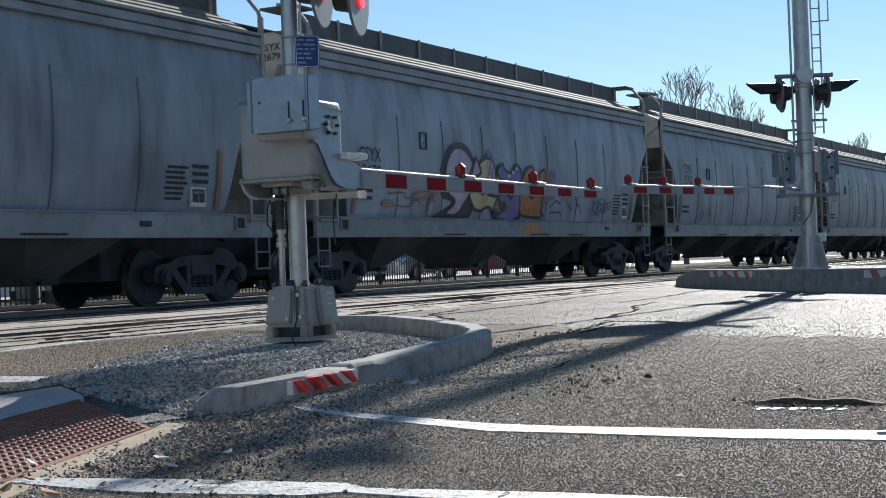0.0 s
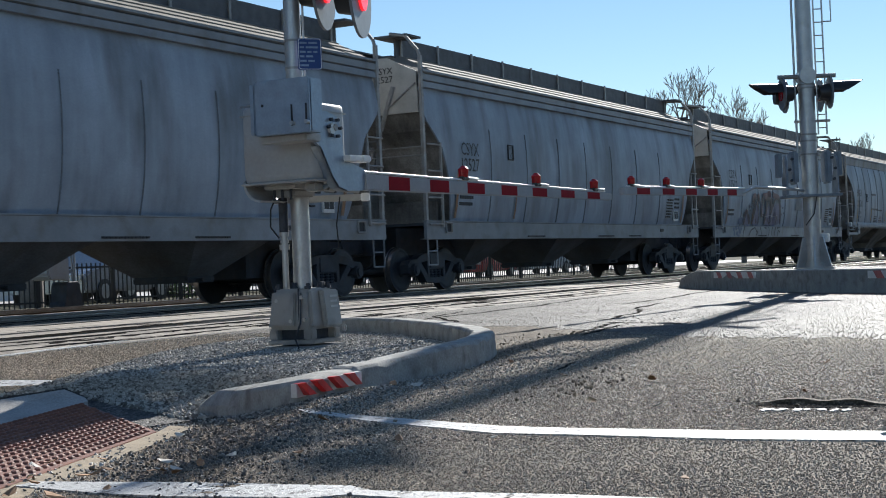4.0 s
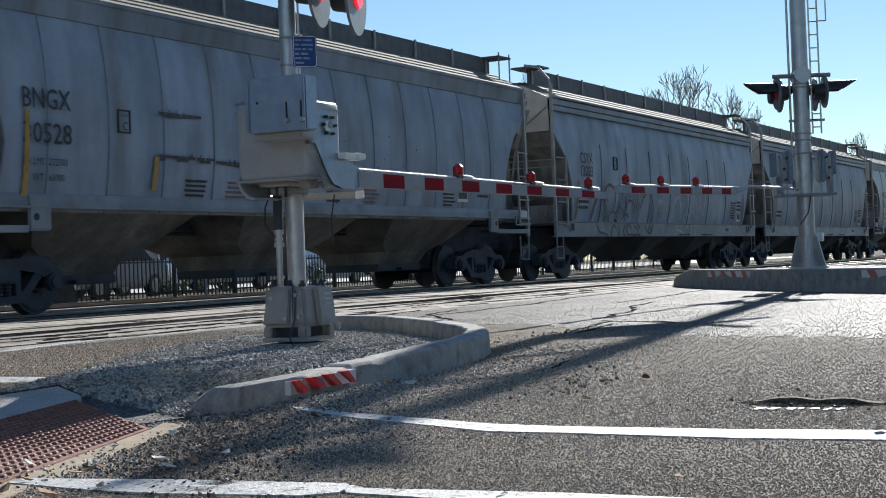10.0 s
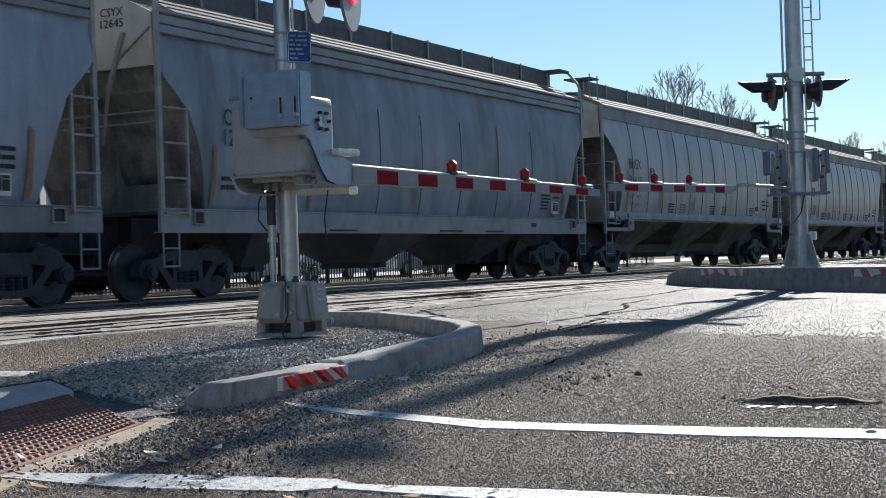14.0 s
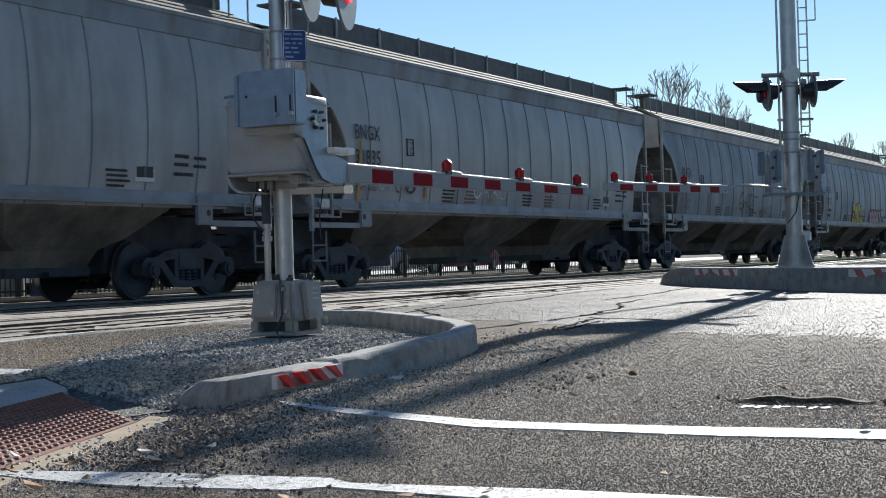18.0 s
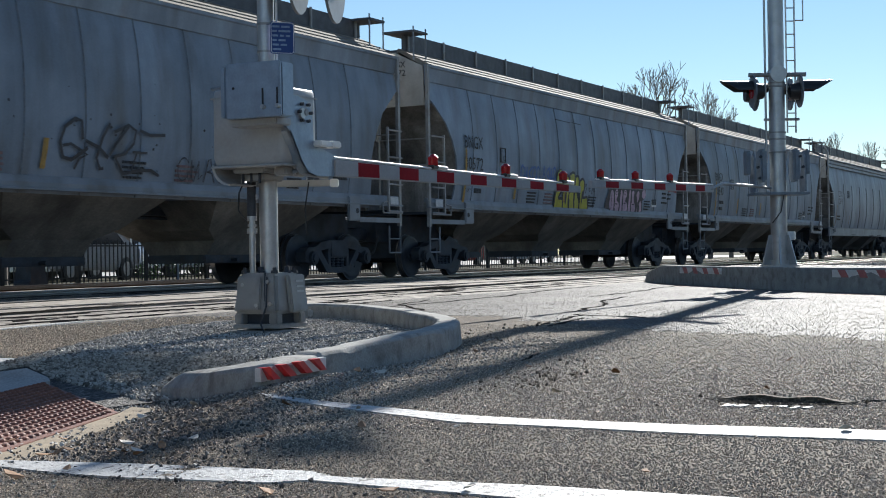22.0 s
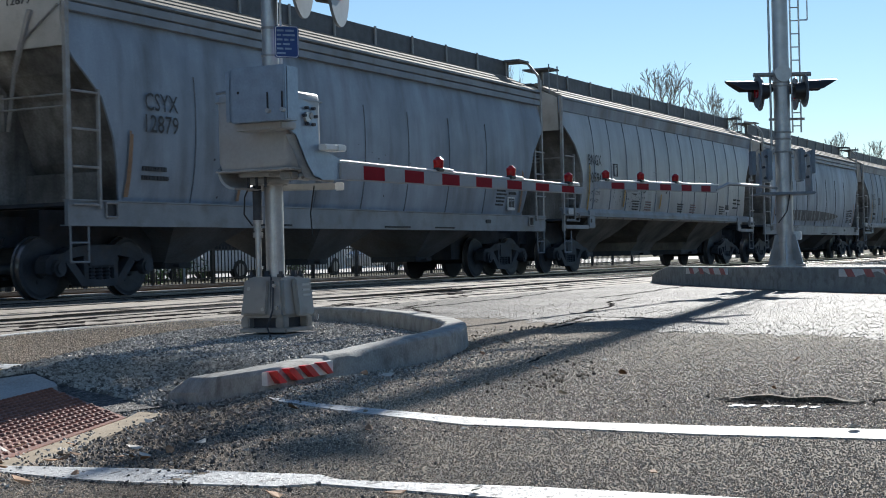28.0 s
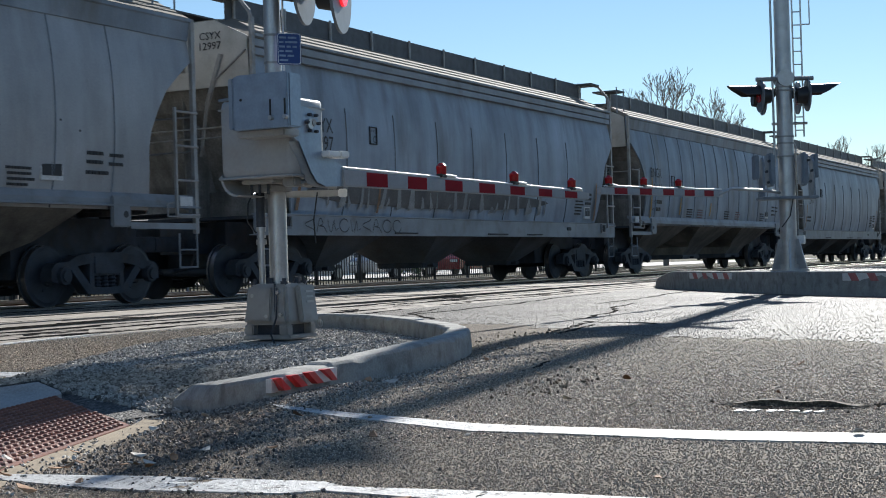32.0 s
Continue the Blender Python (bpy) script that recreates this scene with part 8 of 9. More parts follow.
for w, p in ((0.055, [(-0.49, 2.07), (-0.52, 2.32), (-0.65, 2.34), (-0.85, 2.22), (-0.93, 2.02), (-0.86, 1.82), (-0.69, 1.79), (-0.49, 1.9), (-0.38, 1.97)]),
             (0.04, [(-0.88, 1.97), (-0.72, 2.0), (-0.55, 1.94), (-0.38, 1.87), (-0.53, 1.82), (-0.62, 1.67)]), (0.05, [(0.06, 2.33), (-0.09, 2.12), (-0.19, 1.84), (-0.1, 1.69), (-0.03, 1.71)]),
             (0.05, [(-0.43, 2.06), (-0.15, 1.98), (0.05, 1.85)]), (0.045, [(0.15, 2.21), (0.46, 2.33), (0.62, 2.26), (0.58, 2.08), (0.41, 1.93), (0.14, 1.87)]), (0.045, [(0.46, 2.31), (0.21, 2.06), (0.08, 1.89)]),
             (0.045, [(0.2, 1.86), (0.4, 1.65), (0.75, 1.71), (1.01, 1.72), (1.2, 1.65)]), (0.03, [(0.57, 1.7), (0.66, 1.96)]), (0.035, [(0.56, 1.96), (0.89, 1.96)]), (0.045, [(0.71, 2.27), (0.92, 2.22), (1.28, 2.24)])):
    stroke(p, w, 0.013, G_BLACK, c, "looping black sprayed tag")
tag(c, 1.6, 1.6, 2.9, 1.95, 4, G_BLACK, 42, 0.025)
c = bare(11, 0.0)
painted("graffiti_fill", blob(-1.76, 2.19, 0.25, 0.25, 24, 0.03, 3), 0.006, G_BLACK, c, "thick dark sprayed edge")
painted("graffiti_fill", blob(-1.76, 2.19, 0.19, 0.2, 24, 0.03, 3), 0.013, G_YELLOW, c, "yellow sprayed letter")
letter([(-2.0, 1.59), (-1.97, 1.88), (-1.76, 1.96), (-1.58, 1.96), (-1.79, 1.75), (-1.55, 1.73), (-1.48, 1.59), (-1.48, 1.42), (-1.86, 1.41), (-2.0, 1.49)], G_YELLOW, G_BLACK, 0.008)
letter([(-1.52, 1.74), (-1.54, 2.17), (-1.42, 2.28), (-1.24, 2.27), (-1.14, 2.08), (-1.15, 1.68), (-1.06, 1.49), (-1.18, 1.42), (-1.36, 1.42), (-1.47, 1.55)], G_YELLOW, G_BLACK, 0.008)
letter([(-1.14, 2.16), (-1.14, 2.32), (-0.84, 2.34), (-0.83, 1.85), (-0.72, 1.5), (-0.8, 1.43), (-0.96, 1.43), (-1.1, 1.64)], G_YELLOW, G_BLACK, 0.008)
letter([(-0.79, 1.78), (-0.8, 2.22), (-0.71, 2.3), (-0.58, 2.27), (-0.54, 2.07), (-0.64, 1.9), (-0.47, 1.71), (-0.4, 1.51), (-0.5, 1.42), (-0.69, 1.44)], G_YELLOW, G_BLACK, 0.008)
letter([(-0.43, 1.79), (-0.51, 2.11), (-0.41, 2.23), (-0.26, 2.23), (-0.17, 2.09), (-0.22, 1.8), (0.04, 1.81), (0.14, 1.65), (0.17, 1.5), (0.03, 1.44), (-0.15, 1.45), (-0.28, 1.43), (-0.41, 1.55)], G_YELLOW, G_BLACK, 0.008)
letter([(-1.37, 1.61), (-1.39, 1.88), (-1.33, 1.93), (-1.29, 1.75), (-1.31, 1.6)], G_BLACK, None, 0.016)
letter([(-0.32, 1.65), (-0.32, 1.92), (-0.27, 1.96), (-0.24, 1.8), (-0.29, 1.65)], G_BLACK, None, 0.016)
stroke(soften([(0.23, 2.09), (0.13, 2.07), (0.16, 1.96), (0.24, 1.98)]), 0.028, 0.012, G_BLACK, c, "sprayed line")
stroke(soften([(0.15, 2.02), (0.22, 2.03)]), 0.028, 0.012, G_BLACK, c, "sprayed line")
stroke(soften([(0.38, 2.12), (0.3, 2.08), (0.39, 2.03), (0.32, 1.96)]), 0.028, 0.012, G_BLACK, c, "sprayed line")
stroke(soften([(0.52, 2.09), (0.44, 2.08), (0.46, 1.96), (0.55, 1.98)]), 0.028, 0.012, G_BLACK, c, "sprayed line")
stroke(soften([(0.3, 1.93), (0.37, 1.9)]), 0.028, 0.012, G_BLACK, c, "sprayed line")
stroke(soften([(0.14, 1.86), (0.2, 1.75)]), 0.028, 0.012, G_BLACK, c, "sprayed line")
stroke(soften([(0.21, 1.87), (0.28, 1.77)]), 0.028, 0.012, G_BLACK, c, "sprayed line")
stroke(soften([(-0.11, 2.05), (-0.09, 2.14), (-0.03, 2.04), (-0.11, 1.89)]), 0.028, 0.012, G_BLACK, c, "sprayed line")
letter([(1.57, 1.55), (1.55, 1.97), (1.72, 2.15), (2.05, 2.15), (2.49, 2.14), (3.07, 2.15), (3.5, 2.14), (4.0, 2.17), (4.33, 2.2), (4.44, 2.1), (4.43, 1.93), (4.21, 1.83), (4.01, 1.64)], G_MAROON, None, 0.004)
letter([(1.66, 1.61), (1.65, 1.97), (1.78, 2.08), (1.92, 2.03), (1.99, 1.81), (2.06, 1.48), (1.99, 1.4), (1.85, 1.44)], G_PINK, G_MAROON, 0.008)
letter([(2.04, 1.7), (1.98, 1.96), (2.07, 2.09), (2.23, 2.08), (2.26, 1.9), (2.19, 1.82), (2.36, 1.75), (2.44, 1.61), (2.39, 1.45), (2.24, 1.41), (2.11, 1.52)], G_PINK, G_MAROON, 0.008)
letter([(2.48, 1.46), (2.38, 1.94), (2.47, 2.1), (2.59, 2.04), (2.62, 1.73), (2.69, 1.45)], G_PINK, G_MAROON, 0.008)
letter([(2.65, 1.73), (2.62, 1.99), (2.75, 2.11), (2.91, 2.06), (2.93, 1.89), (2.85, 1.81), (3.02, 1.74), (3.08, 1.55), (2.97, 1.43), (2.78, 1.44)], G_PINK, G_MAROON, 0.008)
letter([(3.12, 1.45), (3.06, 1.98), (3.15, 2.12), (3.24, 2.03), (3.27, 1.76), (3.36, 1.45)], G_PINK, G_MAROON, 0.008)
letter([(3.3, 1.83), (3.27, 2.03), (3.39, 2.11), (3.52, 2.04), (3.52, 1.85), (3.67, 1.69), (3.71, 1.54), (3.62, 1.41), (3.42, 1.46)], G_PINK, G_MAROON, 0.008)
letter([(3.79, 1.47), (3.75, 1.78), (3.64, 1.97), (3.79, 2.11), (3.92, 2.04), (3.92, 1.86), (3.82, 1.7), (3.94, 1.48)], G_PINK, G_MAROON, 0.008)
letter([(3.98, 1.63), (3.89, 1.74), (4.04, 1.85), (4.16, 1.75), (4.21, 1.55), (4.16, 1.43), (3.99, 1.48)], G_PINK, G_MAROON, 0.008)
painted("graffiti_fill", blob(4.27, 2.01, 0.15, 0.14, 24, 0.03, 3), 0.011, G_PINK, c, "pale sprayed dot")
stroke(soften([(1.76, 1.97), (1.84, 1.55)]), 0.03, 0.012, G_MAROON, c, "sprayed line")
stroke(soften([(2.09, 1.7), (2.26, 1.69)]), 0.03, 0.012, G_MAROON, c, "sprayed line")
stroke(soften([(2.74, 1.73), (2.88, 1.72)]), 0.03, 0.012, G_MAROON, c, "sprayed line")
stroke(soften([(3.36, 1.72), (3.55, 1.7)]), 0.03, 0.012, G_MAROON, c, "sprayed line")
stroke(soften([(2.18, 2.02), (2.07, 2.0), (2.08, 1.93), (2.18, 1.95)]), 0.02, 0.012, G_BLACK, c, "sprayed line")
stroke(soften([(2.45, 2.04), (2.37, 2.0), (2.46, 1.96), (2.37, 1.91)]), 0.02, 0.012, G_BLACK, c, "sprayed line")
stroke(soften([(2.82, 2.04), (2.71, 2.02), (2.74, 1.95), (2.83, 1.98), (2.82, 2.04)]), 0.02, 0.012, G_BLACK, c, "sprayed line")
c = bare(11)
tag(c, -4.0, 2.05, -2.9, 2.42, 5, G_BLUE, 56, 0.045)
tag(c, -2.75, 2.1, -1.95, 2.45, 4, G_BLUE, 59, 0.045)
stroke([(-3.9, 1.93), (-3.2, 1.98), (-2.7, 1.95)], 0.035, 0.012, G_BLUE, c, "thin sprayed tag")
c = bare(11, 0.0)
stroke(soften([(6.28, 2.2), (6.32, 2.29), (6.4, 2.31), (6.43, 2.24), (6.38, 2.16), (6.3, 2.17)]), 0.035, 0.010, G_RED, c, "thin red sprayed tag")
stroke(soften([(6.38, 2.19), (6.45, 2.13)]), 0.035, 0.010, G_RED, c, "thin red sprayed tag")
stroke(soften([(6.5, 2.32), (6.48, 2.13)]), 0.035, 0.010, G_RED, c, "thin red sprayed tag")
stroke(soften([(6.6, 2.33), (6.5, 2.22), (6.63, 2.14)]), 0.035, 0.010, G_RED, c, "thin red sprayed tag")
stroke(soften([(6.7, 2.31), (6.65, 2.22), (6.7, 2.16), (6.77, 2.21), (6.74, 2.3), (6.7, 2.31)]), 0.035, 0.010, G_RED, c, "thin red sprayed tag")
stroke(soften([(6.84, 2.34), (6.82, 2.16), (6.94, 2.16)]), 0.035, 0.010, G_RED, c, "thin red sprayed tag")
stroke(soften([(6.92, 2.13), (6.98, 2.33), (7.09, 2.11)]), 0.035, 0.010, G_RED, c, "thin red sprayed tag")
stroke(soften([(6.93, 2.21), (7.13, 2.22)]), 0.035, 0.010, G_RED, c, "thin red sprayed tag")
painted("graffiti_fill", soften([(6.91, 2.27), (7.03, 2.31), (7.12, 2.13), (6.94, 2.13), (6.91, 2.27)])[:-1], 0.006, G_RED, c, "smeared red spray")
c = bare(15)
painted("paint_patch", blob(-1.5, 1.72, 5.2, 0.20, 40, 0.05, 62), 0.006, mat("soot_stain", (0.11, 0.105, 0.10), 0.7, 0, 0.3, 2, 0.02, 30), c, "dark sooty stain")
tag(c, -6.6, 1.04, -3.2, 1.28, 9, G_BLACK, 61, 0.02)
M_CHALK = colour("spray_chalk", (0.24, 0.25, 0.25))
rs = random.Random(15)
for k in range(26):
    xx, w, z = -5.9 + 0.38 * k + rs.uniform(-0.15, 0.15), rs.uniform(0.05, 0.3), rs.uniform(1.62, 2.15)
    lean = rs.uniform(-0.12, 0.12)
    painted("scuff", [(xx, 1.46), (xx + w, 1.46 + rs.uniform(0, 0.08)), (xx + w * 0.8 + lean, z - rs.uniform(0, 0.15)), (xx + w * 0.3 + lean, z)], 0.012, M_CHALK, c, "pale scraped streak")
c = bare(14, 0.0)
painted("scuff", [(-1.77, 2.19), (-1.61, 2.22), (-1.43, 2.2), (-1.42, 2.15), (-1.58, 2.13), (-1.75, 2.14)], 0.012, G_BLACK, c, "dark scuff along the side")
painted("scuff", [(-1.37, 2.22), (-1.11, 2.22), (-0.73, 2.21), (-0.75, 2.16), (-1.04, 2.15), (-1.36, 2.16)], 0.012, G_BLACK, c, "dark scuff along the side")
painted("scuff", [(-1.07, 2.13), (-0.84, 2.16), (-0.95, 2.07)], 0.012, G_BLACK, c, "dark scuff along the side")
painted("scuff", [(-2.89, 2.06), (-2.69, 2.11), (-2.65, 2.1), (-2.85, 2.02)], 0.012, G_BLACK, c, "dark scuff along the side")
painted("scuff", [(-3.68, 2.01), (-3.41, 2.01), (-3.39, 1.98), (-3.65, 1.98)], 0.012, G_BLACK, c, "dark scuff along the side")
painted("scuff", [(-2.12, 2.66), (-1.76, 2.63), (-1.76, 2.61), (-2.12, 2.63)], 0.012, G_BLACK, c, "dark scuff along the side")
painted("scuff", [(-4.23, 2.12), (-3.75, 2.11), (-3.3, 2.12), (-3.3, 2.04), (-3.8, 2.04), (-4.23, 2.03)], 0.008, M_CHALK, c, "pale scraped band")
painted("scuff", [(-3.13, 2.13), (-2.6, 2.13), (-2.62, 2.07), (-3.12, 2.07)], 0.008, M_CHALK, c, "pale scraped band")
c = bare(2)
tag(c, -5.0, 1.5, -4.2, 1.8, 3, G_BLACK, 71, 0.02)

def chips(car, x0, x1, z0, z1, n, seed):
    """A scatter of small dark chips knocked out of the paint."""
    r = random.Random(seed)
    bm = bmesh.new()
    for _ in range(n):
        x, z, s = r.gauss((x0 + x1) / 2, (x1 - x0) / 4), r.gauss((z0 + z1) / 2, (z1 - z0) / 4), r.uniform(0.008, 0.03)
        if z > 1.4:
            bm.faces.new([bm.verts.new(v) for v in on_side([(x + s * math.cos(a) * r.uniform(0.6, 1.2), z + s * 0.8 * math.sin(a)) for a in (0, 1.1, 2.1, 3.2, 4.2, 5.2)], 0.006)])
    tagged(part("paint_chips", bm, M_STENCIL, car), "scattered dark paint chips", "", "", "stuff")


chips(train[14], -5.6, -2.2, 1.6, 2.3, 90, 3)
chips(train[14], 0.5, 5.0, 2.2, 2.6, 40, 4)
chips(train[8], -3.0, 1.0, 1.8, 2.8, 14, 5)
chips(train[6], -2.0, 2.0, 2.3, 2.9, 10, 6)
chips(train[13], -5.0, 4.0, 1.6, 2.8, 24, 7)
chips(train[10], -4.0, 4.0, 1.6, 2.8, 30, 8)

chips(train[5], -0.9, 0.4, 1.75, 2.35, 60, 9)
chips(train[5], -2.5, 4.0, 1.7, 2.9, 30, 10)
c = bare(5)
for x0, x1, z in ((-3.98, -3.0, 2.74), (-4.0, -2.7, 2.13), (-2.65, -1.85, 2.10)):
    up = [(x0 + (x1 - x0) * i / 12, z + 0.03 + 0.03 * math.sin(i * 2.9 + z * 9)) for i in range(13)]
    dn = [(x0 + (x1 - x0) * i / 12, z - 0.03 + 0.02 * math.sin(i * 1.3 + z * 5)) for i in range(12, -1, -1)]
    painted("scuff", up + dn, 0.006, G_BLACK, c, "dark scuff along the side")
c = bare(11)
for x0, x1 in ((-1.75, -0.8), (-0.7, -0.1)):
    stroke([(x0, 3.6), (x1, 3.585)], 0.02, 0.008, G_BLACK, c, "thin dark scratch")

# ---- unseen walls behind the camera, added to keep low sky off the cars ----
M_BACKDROP = mat("backdrop_brown", (0.16, 0.13, 0.105), 0.85, 0, 0.25, 0.4, 0.2, 12, (0.09, 0.08, 0.07), 0.6)
for x0, x1, y, hgt in ((-90, -30, -38, 6.0), (-29, 14, -35, 5.0), (15, 66, -40, 7.0), (67, 150, -36, 5.5)):
    wall = part("backdrop", boxes((x0, x1, y - 8, y, 0, hgt)), M_BACKDROP)
    tagged(wall, "plain brown wall added behind the camera to block the low sky", "building", "", "structure")

# ---- beyond the tracks ----
fence = thing("fence", "black iron picket fence beyond the tracks", "fence", "", (24, 24, 0))
picket = mesh(boxes((-0.012, 0.012, -0.012, 0.012, 0.02, 1.02)), M_FENCE)
for k in range(300):
    part("picket", picket, M_FENCE, fence).location = (-4 + k * 0.16, 0, 0)
part("top_rail", boxes((-4, 44.0, -0.02, 0.02, 0.9, 0.94)), M_FENCE, fence)
part("bottom_rail", boxes((-4, 44.0, -0.02, 0.02, 0.12, 0.16)), M_FENCE, fence)
for k in range(19):
    part("post", boxes((-4 + k * 2.6 - 0.04, -4 + k * 2.6 + 0.04, -0.04, 0.04, 0.0, 1.12)), M_FENCE, fence)

sheet("parking_lot", [(27, 32.5), (150, 32.5), (150, 130), (27, 130)], 0.03, M_CONCRETE, "pale sunlit concrete parking lot beyond the fence", "parking lot")

# a third crossing gate, seen from behind between the hopper bays
back_gate = thing("crossing_gate", "grey railroad crossing gate mast beyond the tracks", "crossing gate", "crossing gates", (23.42, 21.5, 0.012))
part("base", made(lambda bm: (slab(bm, [(-0.28, 0), (0.28, 0), (0.28, 0.12), (0.22, 0.16), (0.20, 0.52), (0.15, 0.58), (-0.15, 0.58), (-0.20, 0.52), (-0.22, 0.16), (-0.28, 0.12)], "y", -0.22, 0.22),
                              bmesh.ops.bevel(bm, geom=list(bm.edges), offset=0.015, segments=1, affect="EDGES"))), M_DARK, back_gate, "dark cast junction box base")
part("mast", made(lambda bm: rod(bm, (0, 0, 0.6), (0, 0, 4.2), 0.075, 16)), M_ALU, back_gate, "aluminium mast")
for dx in (0.15, 0.23):
    part("conduit", made(lambda bm: rod(bm, (dx, -0.05, 0.55), (dx, -0.05, 1.9), 0.022, 8)), M_GALV_DULL, back_gate)
part("mechanism", made(lambda bm: (slab(bm, [(-0.78, 0.72), (-0.70, 0.62), (-0.14, 0.62), (-0.14, 1.35), (-0.70, 1.35), (-0.78, 1.22)], "y", -0.26, 0.26),
                                   bmesh.ops.bevel(bm, geom=list(bm.edges), offset=0.03, segments=2, affect="EDGES"))), M_CREAM, back_gate, "pale gate mechanism housing")
part("mounting_clamp", boxes((-0.15, 0.09, -0.11, 0.11, 0.75, 0.83), (-0.15, 0.09, -0.11, 0.11, 1.15, 1.23)), M_GALV_DULL, back_gate)


M_SHRUB = mat("evergreen_leaf", (0.07, 0.13, 0.03), 0.5, 0, 0.35, 6, 0.1, 40, random_tint=0.2)


def shrub(x, y, wide, tall, seed):
    """A clump of upright stems with narrow leaves."""
    rnd = random.Random(seed)
    bush = thing("shrub", "green leafy shrub growing behind the fence", "shrub", "shrubs by the fence", (x, y, 0.012))
    stems, leaves = bmesh.new(), bmesh.new()
    for k in range(16):
        a, b = rnd.uniform(-wide, wide), rnd.uniform(-0.25, 0.25)
        top = tall * rnd.uniform(0.6, 1.0)
        rod(stems, (a, b, -0.02), (a + rnd.uniform(-0.1, 0.1), b, top), 0.008, 4, 0.004)
        for m in range(18):
            z = top * rnd.uniform(0.1, 1.05)
            d = Vector((rnd.uniform(-1, 1), rnd.uniform(-1, 1), rnd.uniform(-0.2, 1.2))).normalized() * rnd.uniform(0.07, 0.15)
            n = d.cross(Vector((rnd.uniform(-1, 1), rnd.uniform(-1, 1), 0.3))).normalized() * 0.018
            p = Vector((a + rnd.uniform(-0.05, 0.05), b + rnd.uniform(-0.05, 0.05), z))
            leaves.faces.new([leaves.verts.new(q) for q in (p, p + d * 0.5 + n, p + d, p + d * 0.5 - n)])
    part("stems", stems, M_BARK, bush)
    tagged(part("leaves", leaves, M_SHRUB, bush), "narrow green leaves", "", "", "stuff")


for x, wide, tall, seed in ((32.8, 0.75, 0.75, 1), (31.3, 0.35, 0.45, 2), (38.2, 0.7, 0.7, 3), (45.5, 0.8, 0.6, 4)):
    shrub(x, 24.6, wide, tall, seed)

M_SIGN_RED = mat("sign_red", (0.50, 0.02, 0.03), 0.4, 0, 0.08, 6, 0, 60)
sign = thing("do_not_enter_sign", "square white and red do not enter sign on a post", "traffic sign", "", (31.6, 23.85, 0))
part("post", made(lambda bm: rod(bm, (0, 0.04, 0), (0, 0.04, 1.60), 0.03, 8)), M_GALV, sign)
spin = pose(0, 0, 1.26, 0, 0, -40)
bm = boxes((-0.38, 0.38, -0.01, 0.01, -0.38, 0.38), bevel=0.008)
bm.transform(spin)
face = part("sign_face", bm, M_WHITE, sign)
bm = bmesh.new()
rod(bm, (0, -0.016, 0), (0, -0.011, 0), 0.36, 28)
bm.transform(spin)
part("red_disc", bm, M_SIGN_RED, face)
bm = boxes((-0.27, 0.27, -0.022, -0.017, -0.05, 0.05))
bm.transform(spin)
part("white_bar", bm, M_WHITE, face)
for words, x, z in (("DO NOT", -0.23, 0.1), ("ENTER", -0.22, -0.22)):
    me = letters(words, 0.15, 0.003)
    me.transform(spin @ Matrix.Translation((x, -0.019, z)))
    flush("lettering", me, M_WHITE, face, 0, 0, 0)


def bare_tree(x, y, height, seed, label="bare winter tree with fine branches", trunk_r=None, low=0.60, wide=1.0):
    """A trunk, rising limbs that fork again and again, and fine twigs."""
    r = random.Random(seed)
    tree = thing("bare_tree", label, "tree", "bare trees", (x, y, 0))
    trunk, crown = bmesh.new(), bmesh.new()
    r0 = trunk_r or height * 0.016
    fork = height * low
    rod(trunk, (0, 0, -0.1), (0.02 * height * r.uniform(-1, 1), 0, fork), r0, 8, r0 * 0.7)
    part("trunk", trunk, M_BARK, tree)

    def grow(p, d, ln, rad, level):
        bend = (d + Vector((r.uniform(-1, 1), r.uniform(-1, 1), r.uniform(-0.3, 0.6))) * 0.28).normalized()
        m = p + d * ln * 0.5
        q = m + bend * ln * 0.5
        n = 5 if level < 3 else 3
        rod(crown, p, m, rad, n, rad * 0.85)
        rod(crown, m, q, rad * 0.85, n, rad * 0.62)
        if level >= 6:
            return
        for k in range(3 if level in (2, 4) else 2):
            a = r.uniform(0, math.tau)
            side = Vector((math.cos(a), math.sin(a), r.uniform(-0.2, 0.35)))
            nd = (bend * 1.0 + side * r.uniform(0.35, 0.85) + Vector((0, 0, 0.12))).normalized()
            grow(q if k < 2 else m, nd, ln * r.uniform(0.66, 0.88), max(rad * r.uniform(0.55, 0.66), 0.020), level + 1)
    for k in range(4):
        a = k * 1.6 + r.uniform(0, 1)
        grow(Vector((0, 0, fork * r.uniform(0.85, 1))), Vector((math.cos(a) * 0.5, math.sin(a) * 0.5, 1)).normalized(), height * 0.105, r0 * 0.5, 1)
    crown.transform(Matrix.Translation((0, 0, fork)) @ Matrix.Diagonal((wide, wide, 1, 1)) @ Matrix.Translation((0, 0, -fork)))
    top = max(v.co.z for v in crown.verts)
    for v in crown.verts:
        v.co.z = fork * 0.8 + (v.co.z - fork * 0.8) * (height - fork * 0.8) / (top - fork * 0.8)
    part("crown", crown, M_BARK, tree, "bare forking limbs and twigs")
    return tree


